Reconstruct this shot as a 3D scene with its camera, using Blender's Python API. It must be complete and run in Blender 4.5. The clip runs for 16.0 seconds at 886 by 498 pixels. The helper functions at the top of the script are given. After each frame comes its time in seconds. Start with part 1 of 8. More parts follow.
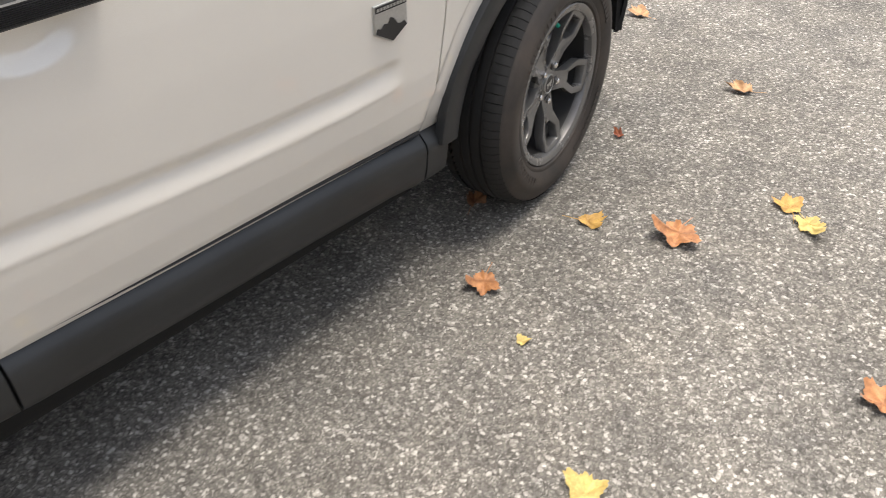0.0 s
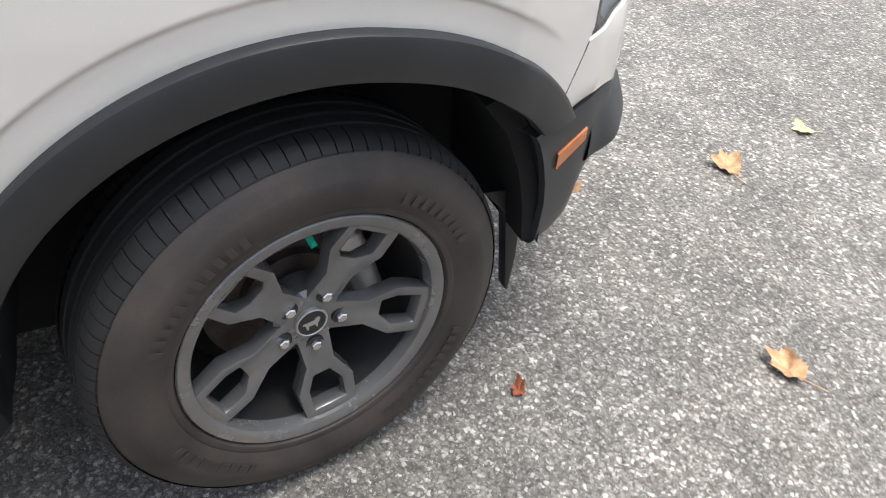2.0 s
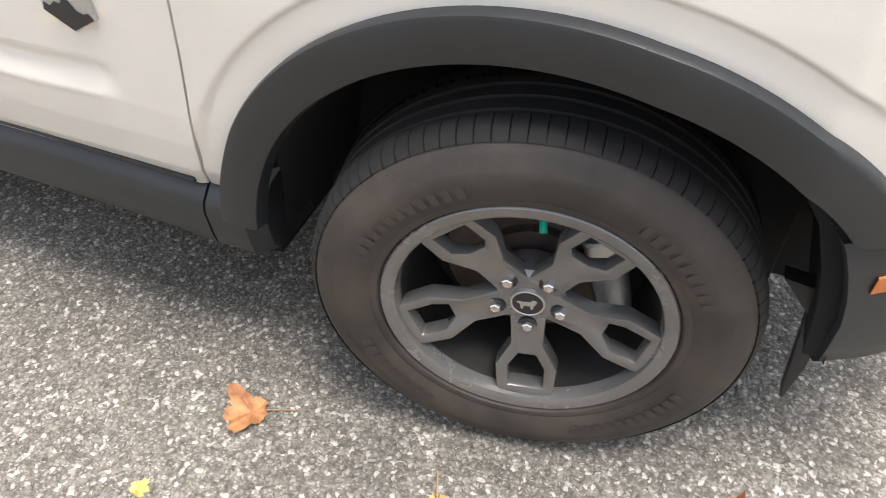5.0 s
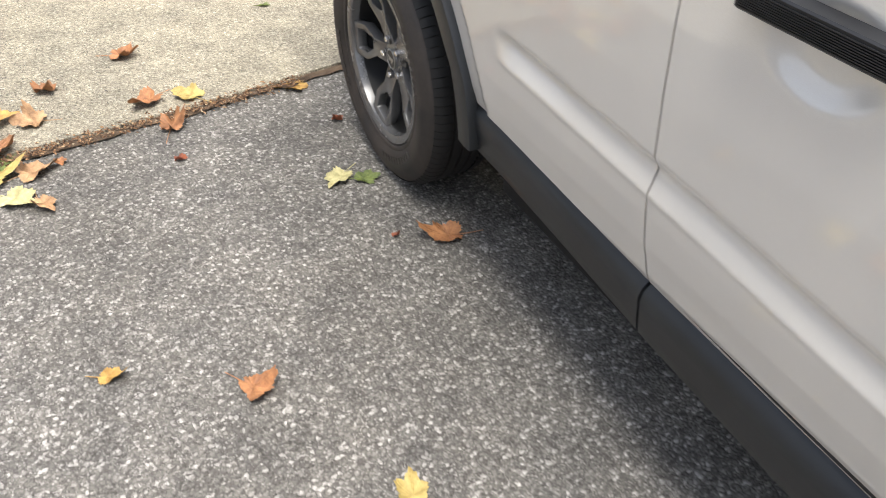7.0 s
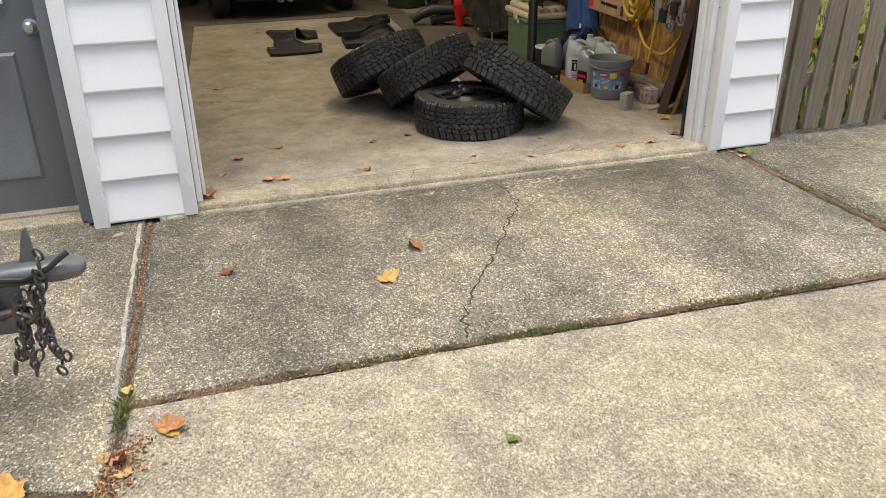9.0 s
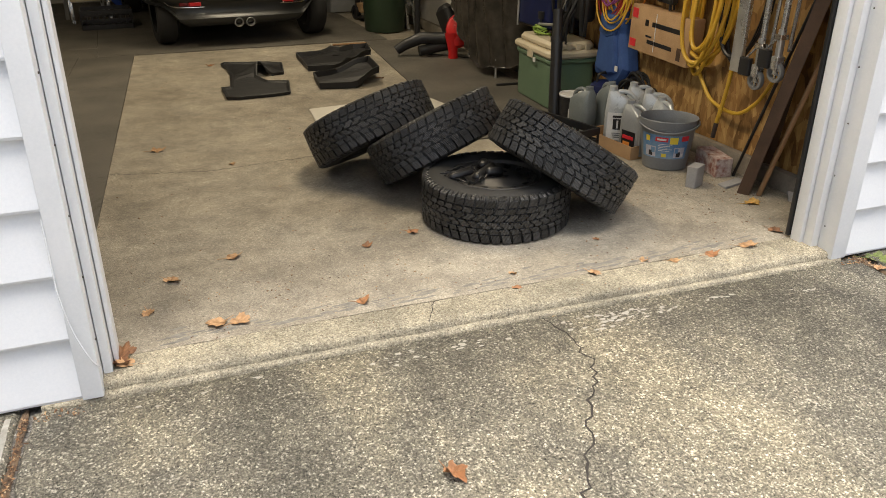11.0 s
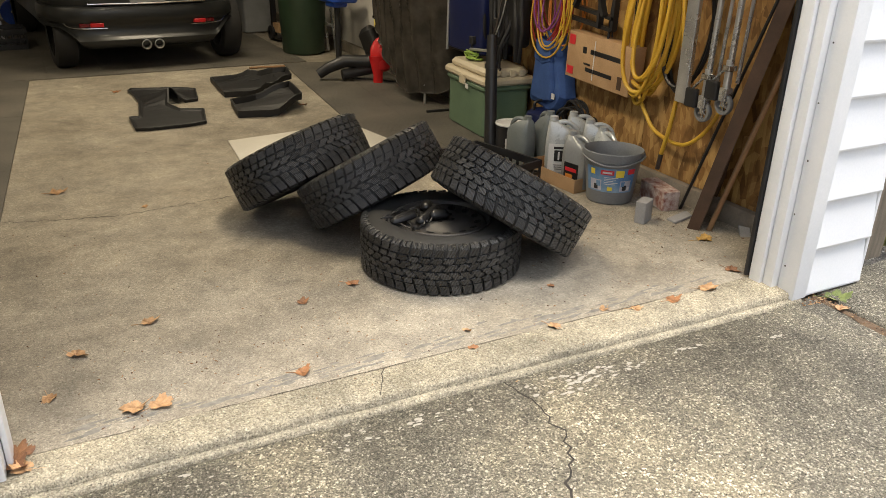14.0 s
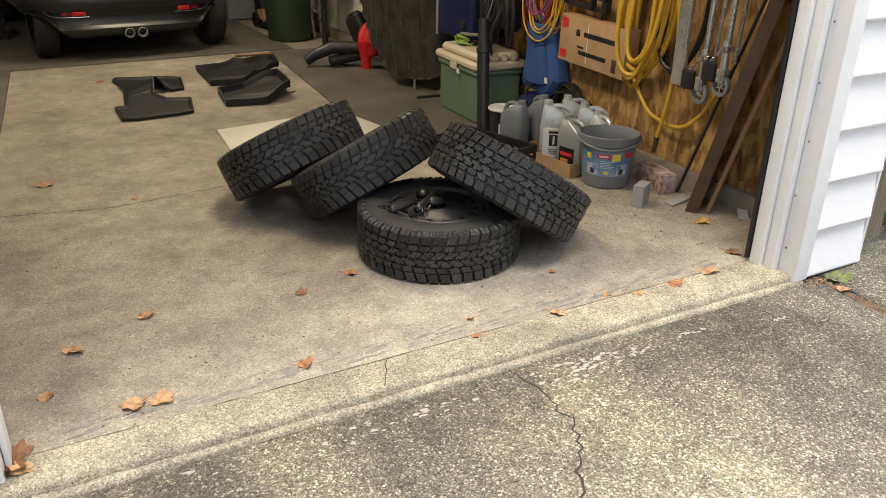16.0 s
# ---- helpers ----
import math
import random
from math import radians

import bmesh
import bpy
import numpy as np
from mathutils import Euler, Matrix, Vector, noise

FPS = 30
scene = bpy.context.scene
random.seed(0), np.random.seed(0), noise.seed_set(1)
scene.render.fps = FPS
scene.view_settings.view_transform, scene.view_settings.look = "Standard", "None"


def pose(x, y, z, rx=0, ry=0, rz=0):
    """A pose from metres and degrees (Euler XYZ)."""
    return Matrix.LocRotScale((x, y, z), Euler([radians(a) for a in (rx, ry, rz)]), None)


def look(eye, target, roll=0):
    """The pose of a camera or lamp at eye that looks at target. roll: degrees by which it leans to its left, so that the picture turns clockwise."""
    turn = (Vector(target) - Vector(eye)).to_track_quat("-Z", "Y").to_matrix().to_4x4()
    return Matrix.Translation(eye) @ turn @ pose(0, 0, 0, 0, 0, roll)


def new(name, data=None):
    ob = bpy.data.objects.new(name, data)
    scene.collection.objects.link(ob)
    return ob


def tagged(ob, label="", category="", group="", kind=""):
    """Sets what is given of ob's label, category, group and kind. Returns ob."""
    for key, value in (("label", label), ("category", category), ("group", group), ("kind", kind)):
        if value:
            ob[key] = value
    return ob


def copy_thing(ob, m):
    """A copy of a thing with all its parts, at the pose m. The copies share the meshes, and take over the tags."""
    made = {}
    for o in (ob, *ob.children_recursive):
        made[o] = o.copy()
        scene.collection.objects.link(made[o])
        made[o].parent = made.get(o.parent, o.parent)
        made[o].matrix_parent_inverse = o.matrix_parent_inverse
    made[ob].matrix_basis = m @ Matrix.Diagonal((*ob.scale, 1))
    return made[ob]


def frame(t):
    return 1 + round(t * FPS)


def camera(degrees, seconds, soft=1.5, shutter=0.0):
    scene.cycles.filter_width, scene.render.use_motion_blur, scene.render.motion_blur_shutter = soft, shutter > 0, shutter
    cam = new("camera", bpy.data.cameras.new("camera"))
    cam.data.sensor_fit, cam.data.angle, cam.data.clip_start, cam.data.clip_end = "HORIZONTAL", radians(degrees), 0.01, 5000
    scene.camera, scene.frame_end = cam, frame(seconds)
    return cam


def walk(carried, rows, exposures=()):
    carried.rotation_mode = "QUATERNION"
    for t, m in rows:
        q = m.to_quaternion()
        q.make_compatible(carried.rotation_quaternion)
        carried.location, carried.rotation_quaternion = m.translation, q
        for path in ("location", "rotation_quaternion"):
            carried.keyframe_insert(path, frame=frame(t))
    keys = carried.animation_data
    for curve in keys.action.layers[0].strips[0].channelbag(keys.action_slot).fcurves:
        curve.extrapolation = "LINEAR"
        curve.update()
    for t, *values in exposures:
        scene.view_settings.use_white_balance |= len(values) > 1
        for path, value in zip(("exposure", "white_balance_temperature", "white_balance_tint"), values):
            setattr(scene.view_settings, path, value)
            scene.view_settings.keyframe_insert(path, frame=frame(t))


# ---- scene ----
cam = camera(59.4, 16.0, soft=0.54, shutter=0.12)
PATH = [
    (0, (0.192, 0.032, 1.364), (-0.664, 1.331, 0.107), -0.9),
    (0.5, (0.185, 0.438, 1.356), (-0.567, 1.796, 0.095), 0.7),
    (1, (0.203, 0.852, 1.3), (-0.623, 2.147, 0.018), 1.7),
    (1.5, (0.227, 1.209, 1.287), (-0.765, 2.352, -0.021), 3.2),
    (2, (0.162, 1.535, 1.272), (-1.057, 2.41, -0.05), 3.5),
    (2.5, (0.139, 1.804, 1.285), (-1.277, 2.167, -0.08), 0.6),
    (3, (0.161, 2.079, 1.285), (-1.258, 2.1, -0.124), 0.6),
    (3.2, (0.173, 2.11, 1.266), (-1.238, 2.033, -0.149), 0.2),
    (5.3, (0.157, 1.779, 1.275), (-1.207, 1.414, -0.141), 0.9),
    (5.5, (0.142, 1.682, 1.292), (-1.201, 1.241, -0.124), 1.5),
    (6, (0.048, 1.47, 1.29), (-1.206, 0.787, -0.111), 1.5),
    (6.5, (-0.018, 1.256, 1.316), (-1.057, 0.209, -0.035), -0.3),
    (7, (-0.046, 0.908, 1.318), (-0.947, -0.328, 0.03), -0.1),
    (7.5, (-0.117, 0.518, 1.321), (-0.899, -0.89, 0.135), -1.3),
    (8, (-0.227, 0.057, 1.383), (-0.887, -1.525, 0.352), -1.1),
    (8.2, (-0.272, -0.135, 1.402), (-0.894, -1.752, 0.402), -1.2),
    (8.5, (-0.309, -0.39, 1.436), (-0.922, -2.063, 0.527), -0.3),
    (9, (-0.464, -0.842, 1.439), (-1.023, -2.564, 0.589), -0.7),
    (9.5, (-0.542, -1.266, 1.431), (-1.064, -3.006, 0.594), -0.4),
    (10, (-0.592, -1.644, 1.44), (-1.189, -3.358, 0.599), 0.1),
    (10.2, (-0.636, -1.795, 1.425), (-1.236, -3.508, 0.584), 0.0),
    (12.3, (-0.714, -2.579, 1.436), (-1.503, -4.219, 0.607), 0.8),
    (12.5, (-0.728, -2.581, 1.446), (-1.531, -4.213, 0.615), 0.8),
    (13, (-0.714, -2.587, 1.447), (-1.547, -4.21, 0.627), 1.0),
    (13.5, (-0.709, -2.595, 1.452), (-1.552, -4.218, 0.643), 1.1),
    (14, (-0.703, -2.607, 1.446), (-1.549, -4.233, 0.646), 1.3),
    (14.5, (-0.686, -2.625, 1.442), (-1.527, -4.255, 0.644), 1.5),
    (15, (-0.678, -2.65, 1.434), (-1.515, -4.279, 0.631), 1.5),
    (15.5, (-0.671, -2.661, 1.433), (-1.522, -4.278, 0.62), 1.4),
    (16, (-0.675, -2.666, 1.432), (-1.547, -4.263, 0.601), 0.8),
]
walk(cam, [(t, look(eye, target, roll)) for t, eye, target, roll in PATH], exposures=[(0.0, 0.38, 6700, 10), (1.0, 0.42, 6200, 10), (2.0, 0.55, 6150, 10), (3.0, 0.72, 6450, 10), (5.5, 0.95, 6600, 10), (6.5, 0.46, 6400, 10), (7.3, 0.25, 6250, 10), (8.0, 0.16, 6150, 10), (8.6, -0.04, 6450, 10), (10.2, 0.02, 6600, 10), (12.3, 0.31, 6550, 10), (16.0, 0.31, 6550, 10)])

# ---- world and light: a bright overcast day ----
world = bpy.data.worlds.new("world")
scene.world = world
world.use_nodes = True
wn = world.node_tree.nodes
wl = world.node_tree.links
wn.clear()
sky = wn.new("ShaderNodeTexSky")
sky.sky_type = "NISHITA"
sky.sun_disc = False
sky.sun_elevation = radians(77)
sky.sun_rotation = radians(-72)
sky.air_density = 1.0
sky.dust_density = 4.0
hs = wn.new("ShaderNodeHueSaturation")
hs.inputs["Saturation"].default_value = 0.48
bg = wn.new("ShaderNodeBackground")
bg.inputs["Strength"].default_value = 0.265
wo = wn.new("ShaderNodeOutputWorld")
wl.new(sky.outputs[0], hs.inputs["Color"])
wl.new(hs.outputs[0], bg.inputs["Color"])
wl.new(bg.outputs[0], wo.inputs["Surface"])

sun_data = bpy.data.lights.new("sun", "SUN")
sun_data.energy = 2.5
sun_data.angle = radians(22)
sun_data.color = (1.0, 0.95, 0.87)
sun = new("sun", sun_data)
sun.matrix_world = look((1.2, 2.0, 8), (0, 0, 0))


def fill_light(x, y, z, length, power):
    """An unseen area lamp added under the garage ceiling to brighten the inside."""
    d = bpy.data.lights.new("garage_tube", "AREA")
    d.shape, d.size, d.size_y, d.energy = "RECTANGLE", 0.45, length, power
    d.color = (1.0, 0.86, 0.63)
    o = new("garage_tube", d)
    o.matrix_world = pose(x, y, z, 0, 0, 0)
    return o


# ---- materials ----
def nodes_of(name):
    m = bpy.data.materials.new(name)
    m.use_nodes = True
    nt = m.node_tree
    return m, nt.nodes, nt.links, nt.nodes["Principled BSDF"]


def ramp(nodes, stops):
    r = nodes.new("ShaderNodeValToRGB")
    e = r.color_ramp.elements
    while len(e) < len(stops):
        e.new(0.5)
    for el, (p, c) in zip(e, stops):
        el.position = p
        el.color = (*c, 1) if len(c) == 3 else c
    return r


def tex(nodes, links, kind, scale, coord, **kw):
    t = nodes.new(kind)
    t.inputs["Scale"].default_value = scale
    for k, v in kw.items():
        if k in t.inputs:
            t.inputs[k].default_value = v
    links.new(coord, t.inputs["Vector"])
    return t


def bump_chain(nodes, links, b, heights):
    """heights: (socket, strength, distance), the coarse first."""
    last = None
    for s, strength, dist in heights:
        bp = nodes.new("ShaderNodeBump")
        bp.inputs["Strength"].default_value = strength
        bp.inputs["Distance"].default_value = dist
        links.new(s, bp.inputs["Height"])
        if last:
            links.new(last.outputs[0], bp.inputs["Normal"])
        last = bp
    links.new(last.outputs[0], b.inputs["Normal"])


def surf(name, c1, c2, rough=0.6, big=3.0, fine=60.0, bump=0.15, metal=0.0, coat=0.0, spread=0.12, dist=0.002, per_piece=0.0, stretch=None):
    """A worn surface: two colours in soft patches, fine grain in colour, gloss and relief."""
    m, n, l, b = nodes_of(name)
    co = n.new("ShaderNodeTexCoord").outputs["Object"]
    if stretch:
        mp = n.new("ShaderNodeMapping")
        mp.inputs["Scale"].default_value = stretch
        l.new(co, mp.inputs["Vector"])
        co = mp.outputs[0]
    t1 = tex(n, l, "ShaderNodeTexNoise", big, co, Detail=5.0, Roughness=0.6)
    t2 = tex(n, l, "ShaderNodeTexNoise", fine, co, Detail=4.0, Roughness=0.7)
    r = ramp(n, [(0.32, c1), (0.68, c2)])
    l.new(t1.outputs[0], r.inputs[0])
    mix = n.new("ShaderNodeMix")
    mix.data_type, mix.blend_type = "RGBA", "OVERLAY"
    mix.inputs[0].default_value = 0.35
    l.new(r.outputs[0], mix.inputs[6])
    g = ramp(n, [(0.25, (0.3, 0.3, 0.3)), (0.75, (0.7, 0.7, 0.7))])
    l.new(t2.outputs[0], g.inputs[0])
    l.new(g.outputs[0], mix.inputs[7])
    out = mix.outputs[2]
    if per_piece:
        oi = n.new("ShaderNodeObjectInfo")
        hv = n.new("ShaderNodeHueSaturation")
        mr = n.new("ShaderNodeMapRange")
        mr.inputs[3].default_value, mr.inputs[4].default_value = 1 - per_piece, 1 + per_piece
        l.new(oi.outputs["Random"], mr.inputs[0])
        l.new(mr.outputs[0], hv.inputs["Value"])
        l.new(out, hv.inputs["Color"])
        out = hv.outputs[0]
    l.new(out, b.inputs["Base Color"])
    rr = n.new("ShaderNodeMapRange")
    rr.inputs[3].default_value, rr.inputs[4].default_value = max(0.02, rough - spread), min(1, rough + spread)
    l.new(t1.outputs[0], rr.inputs[0])
    l.new(rr.outputs[0], b.inputs["Roughness"])
    b.inputs["Metallic"].default_value = metal
    b.inputs["Coat Weight"].default_value = coat
    b.inputs["Coat Roughness"].default_value = 0.05
    if bump:
        bump_chain(n, l, b, [(t2.outputs[0], bump, dist)])
    return m


def stone_mix(name, stops, chip, big_stops, big=0.8, mid=4.0, rough=0.85, bump=0.6, chip_dark=0.35, speck=None, streak=1.0, soil=None):
    """Aggregate bound in cement or tar: chips of random tint, dark between them, stained in patches."""
    m, n, l, b = nodes_of(name)
    pos = n.new("ShaderNodeNewGeometry").outputs["Position"]
    warp = tex(n, l, "ShaderNodeTexNoise", chip * 0.6, pos, Detail=2.0)
    wm = n.new("ShaderNodeMix")
    wm.data_type = "VECTOR"
    wm.inputs[0].default_value = 0.012
    l.new(pos, wm.inputs[4])
    l.new(warp.outputs["Color"], wm.inputs[5])
    v = tex(n, l, "ShaderNodeTexVoronoi", chip, wm.outputs[1], Randomness=1.0)
    v2 = tex(n, l, "ShaderNodeTexVoronoi", chip * 2.3, wm.outputs[1], Randomness=1.0)
    r = ramp(n, stops)
    sep = n.new("ShaderNodeSeparateColor")
    l.new(v.outputs["Color"], sep.inputs[0])
    l.new(sep.outputs[0], r.inputs[0])
    r2 = ramp(n, stops)
    sep2 = n.new("ShaderNodeSeparateColor")
    l.new(v2.outputs["Color"], sep2.inputs[0])
    l.new(sep2.outputs[1], r2.inputs[0])
    mx = n.new("ShaderNodeMix")
    mx.data_type = "RGBA"
    mx.inputs[0].default_value = 0.4
    l.new(r.outputs[0], mx.inputs[6])
    l.new(r2.outputs[0], mx.inputs[7])
    edge = ramp(n, [(0.25, (1, 1, 1)), (0.75, (1 - chip_dark,) * 3)])
    l.new(v.outputs["Distance"], edge.inputs[0])
    mul = n.new("ShaderNodeMix")
    mul.data_type, mul.blend_type = "RGBA", "MULTIPLY"
    mul.inputs[0].default_value = 1.0
    l.new(mx.outputs[2], mul.inputs[6])
    l.new(edge.outputs[0], mul.inputs[7])
    sm = n.new("ShaderNodeMapping")
    sm.inputs["Scale"].default_value = (1.0, streak, 1.0)
    sm.inputs["Rotation"].default_value = (0, 0, radians(12) if streak != 1.0 else 0)
    l.new(pos, sm.inputs["Vector"])
    n1 = tex(n, l, "ShaderNodeTexNoise", big, sm.outputs[0], Detail=6.0, Roughness=0.62)
    br = ramp(n, big_stops)
    l.new(n1.outputs[0], br.inputs[0])
    n2 = tex(n, l, "ShaderNodeTexNoise", mid, pos, Detail=6.0, Roughness=0.7)
    mr = ramp(n, [(0.32, (0.72, 0.72, 0.72)), (0.68, (1.2, 1.18, 1.14))])
    l.new(n2.outputs[0], mr.inputs[0])
    st = n.new("ShaderNodeMix")
    st.data_type, st.blend_type = "RGBA", "MULTIPLY"
    st.inputs[0].default_value = 1.0
    l.new(mul.outputs[2], st.inputs[6])
    l.new(br.outputs[0], st.inputs[7])
    st2 = n.new("ShaderNodeMix")
    st2.data_type, st2.blend_type = "RGBA", "MULTIPLY"
    st2.inputs[0].default_value = 1.0
    l.new(st.outputs[2], st2.inputs[6])
    l.new(mr.outputs[0], st2.inputs[7])
    out = st2.outputs[2]
    if speck:
        n3 = tex(n, l, "ShaderNodeTexNoise", chip * 1.1, pos, Detail=3.0, Roughness=0.75)
        sr = ramp(n, [(0.34, (max(0.1, 1 - speck * 1.25),) * 3), (0.45, (1, 1, 1)), (0.58, (1, 1, 1)), (0.68, (1 + speck * 0.9,) * 3)])
        l.new(n3.outputs[0], sr.inputs[0])
        st3 = n.new("ShaderNodeMix")
        st3.data_type, st3.blend_type = "RGBA", "MULTIPLY"
        st3.inputs[0].default_value = 1.0
        l.new(out, st3.inputs[6])
        l.new(sr.outputs[0], st3.inputs[7])
        out = st3.outputs[2]
    if soil:
        sx = n.new("ShaderNodeSeparateXYZ")
        l.new(pos, sx.inputs[0])
        ns_ = tex(n, l, "ShaderNodeTexNoise", 2.2, pos, Detail=4.0, Roughness=0.6)
        add = n.new("ShaderNodeMath")
        add.operation = "ADD"
        l.new(sx.outputs[1], add.inputs[0])
        l.new(ns_.outputs[0], add.inputs[1])
        rg = n.new("ShaderNodeMapRange")
        rg.inputs[1].default_value, rg.inputs[2].default_value = soil[0] + 0.5, soil[1] + 0.5
        l.new(add.outputs[0], rg.inputs[0])
        gr = ramp(n, soil[2])
        l.new(rg.outputs[0], gr.inputs[0])
        st4 = n.new("ShaderNodeMix")
        st4.data_type, st4.blend_type = "RGBA", "MULTIPLY"
        st4.inputs[0].default_value = 1.0
        l.new(out, st4.inputs[6])
        l.new(gr.outputs[0], st4.inputs[7])
        out = st4.outputs[2]
    l.new(out, b.inputs["Base Color"])
    b.inputs["Roughness"].default_value = rough
    b.inputs["Specular IOR Level"].default_value = 0.3
    inv = n.new("ShaderNodeMath")
    inv.operation = "SUBTRACT"
    inv.inputs[0].default_value = 1.0
    l.new(v.outputs["Distance"], inv.inputs[1])
    bump_chain(n, l, b, [(n2.outputs[0], 0.25, 0.006), (inv.outputs[0], bump, 0.004)])
    return m


M = {}
M["asphalt"] = stone_mix("asphalt", [(0.0, (0.099, 0.0935, 0.083)), (0.38, (0.168, 0.160, 0.145)), (0.74, (0.245, 0.234, 0.215)), (0.87, (0.325, 0.312, 0.288)), (0.95, (0.615, 0.592, 0.555)), (1.0, (0.715, 0.690, 0.650))],
                         116.0, [(0.3, (0.8, 0.778, 0.748)), (0.7, (1.12, 1.105, 1.09))], big=1.1, mid=5.0, bump=0.7, chip_dark=0.36, speck=0.22)
M["slab_light"] = stone_mix("driveway_concrete_light", [(0.0, (0.20, 0.182, 0.141)), (0.45, (0.39, 0.356, 0.281)), (0.85, (0.50, 0.46, 0.366)), (0.93, (0.70, 0.65, 0.54)), (1.0, (0.74, 0.69, 0.58))],
                            150.0, [(0.30, (0.80, 0.79, 0.76)), (0.5, (1.0, 0.98, 0.935)), (0.75, (1.08, 1.04, 0.955))], big=1.3, mid=6.0, bump=0.6, chip_dark=0.30, speck=0.50)
M["slab_grey"] = stone_mix("driveway_concrete_weathered", [(0.0, (0.12, 0.113, 0.093)), (0.45, (0.235, 0.22, 0.182)), (0.83, (0.30, 0.28, 0.23)), (0.90, (0.66, 0.62, 0.53)), (1.0, (0.80, 0.76, 0.67))],
                           145.0, [(0.36, (0.60, 0.60, 0.585)), (0.49, (0.95, 0.94, 0.90)), (0.63, (1.38, 1.33, 1.19))], big=1.5, mid=6.0, bump=0.7, chip_dark=0.45, speck=1.0, streak=0.45,
                           soil=(-4.5, -2.9, [(0.0, (0.80, 0.80, 0.79)), (0.45, (0.96, 0.955, 0.94)), (1.0, (1.22, 1.20, 1.15))]))
M["garage_concrete"] = stone_mix("garage_concrete", [(0.0, (0.235, 0.215, 0.181)), (0.5, (0.338, 0.311, 0.265)), (0.88, (0.40, 0.369, 0.318)), (1.0, (0.56, 0.525, 0.465))],
                                 170.0, [(0.30, (0.66, 0.635, 0.585)), (0.47, (0.97, 0.94, 0.88)), (0.58, (1.02, 1.0, 0.95)), (0.70, (1.28, 1.25, 1.18))], big=1.5, mid=7.0, rough=0.7, bump=0.2, chip_dark=0.08, speck=0.34)
M["lip_concrete"] = stone_mix("lip_concrete", [(0.0, (0.285, 0.258, 0.195)), (0.5, (0.43, 0.394, 0.308)), (1.0, (0.60, 0.56, 0.455))],
                              150.0, [(0.3, (0.7, 0.69, 0.66)), (0.6, (1.05, 1.02, 0.97))], big=2.5, mid=9.0, bump=0.6, chip_dark=0.32, speck=0.6)
M["dirt"] = surf("joint_dirt", (0.070, 0.045, 0.027), (0.215, 0.145, 0.088), 0.95, 14, 120, 1.0, dist=0.01)
M["moss"] = surf("moss", (0.03, 0.055, 0.012), (0.09, 0.12, 0.03), 0.95, 30, 160, 1.0, dist=0.006)
M["yard"] = surf("yard_grass", (0.05, 0.10, 0.02), (0.22, 0.20, 0.06), 0.95, 6, 60, 1.0, dist=0.02)
M["car_paint"] = surf("beige_white_car_paint", (0.698, 0.661, 0.600), (0.723, 0.685, 0.623), 0.34, 2.0, 900, 0.0, 0.10, 1.0, spread=0.04)
M["car_paint"].node_tree.nodes["Principled BSDF"].inputs["Coat IOR"].default_value = 1.75
M["cladding"] = surf("dark_grained_plastic", (0.0145, 0.0158, 0.0172), (0.022, 0.024, 0.026), 0.42, 5, 500, 0.25, spread=0.08, dist=0.0006)
M["black_plastic"] = surf("black_plastic", (0.010, 0.010, 0.011), (0.018, 0.018, 0.019), 0.42, 6, 300, 0.1, spread=0.1, dist=0.0005)
M["gloss_black"] = surf("gloss_black_plastic", (0.012, 0.012, 0.013), (0.018, 0.018, 0.019), 0.16, 6, 300, 0.0, coat=0.6, spread=0.04)
# liners, underbody and holes: their deep shade is put into this near black
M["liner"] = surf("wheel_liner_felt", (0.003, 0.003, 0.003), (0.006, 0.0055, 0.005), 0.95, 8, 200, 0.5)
M["tyre"] = surf("tyre_rubber", (0.010, 0.0097, 0.0094), (0.017, 0.016, 0.015), 0.75, 6, 250, 0.2, dist=0.0006)
M["tyre_dusty"] = surf("tyre_rubber_dusty", (0.0175, 0.0157, 0.0143), (0.057, 0.0445, 0.036), 0.64, 7, 200, 0.25, dist=0.0006)
M["rim_grey"] = surf("grey_alloy_paint", (0.165, 0.161, 0.157), (0.215, 0.211, 0.205), 0.26, 9, 500, 0.05, 0.5, spread=0.08, dist=0.0005)
M["chrome"] = surf("chrome", (0.62, 0.60, 0.58), (0.7, 0.68, 0.66), 0.22, 8, 200, 0.0, 1.0)
M["silver"] = surf("brushed_silver", (0.42, 0.42, 0.41), (0.5, 0.5, 0.49), 0.38, 8, 200, 0.05, 0.8)
M["steel_dark"] = surf("dark_rusty_steel", (0.05, 0.045, 0.04), (0.13, 0.10, 0.085), 0.6, 14, 160, 0.3, 0.6)
M["white_siding"] = surf("white_vinyl_siding", (0.77, 0.79, 0.82), (0.81, 0.83, 0.855), 0.45, 2.5, 120, 0.06, spread=0.06, dist=0.001)
M["white_trim"] = surf("white_trim_paint", (0.77, 0.79, 0.81), (0.83, 0.84, 0.855), 0.5, 5, 90, 0.15, dist=0.001)
M["door_grey"] = surf("slate_grey_door_paint", (0.135, 0.15, 0.165), (0.155, 0.17, 0.185), 0.42, 3, 90, 0.1)
M["fence_wood"] = surf("weathered_fence_wood", (0.135, 0.112, 0.082), (0.25, 0.21, 0.16), 0.9, 6, 70, 0.6, dist=0.003, per_piece=0.2, stretch=(6, 6, 0.5))
M["amber"] = surf("amber_reflector", (0.40, 0.10, 0.010), (0.50, 0.14, 0.015), 0.25, 8, 300, 0.2, coat=0.5, dist=0.0008)
M["red_lens"] = surf("red_lens", (0.34, 0.004, 0.007), (0.42, 0.006, 0.010), 0.40, 8, 100, 0.0)
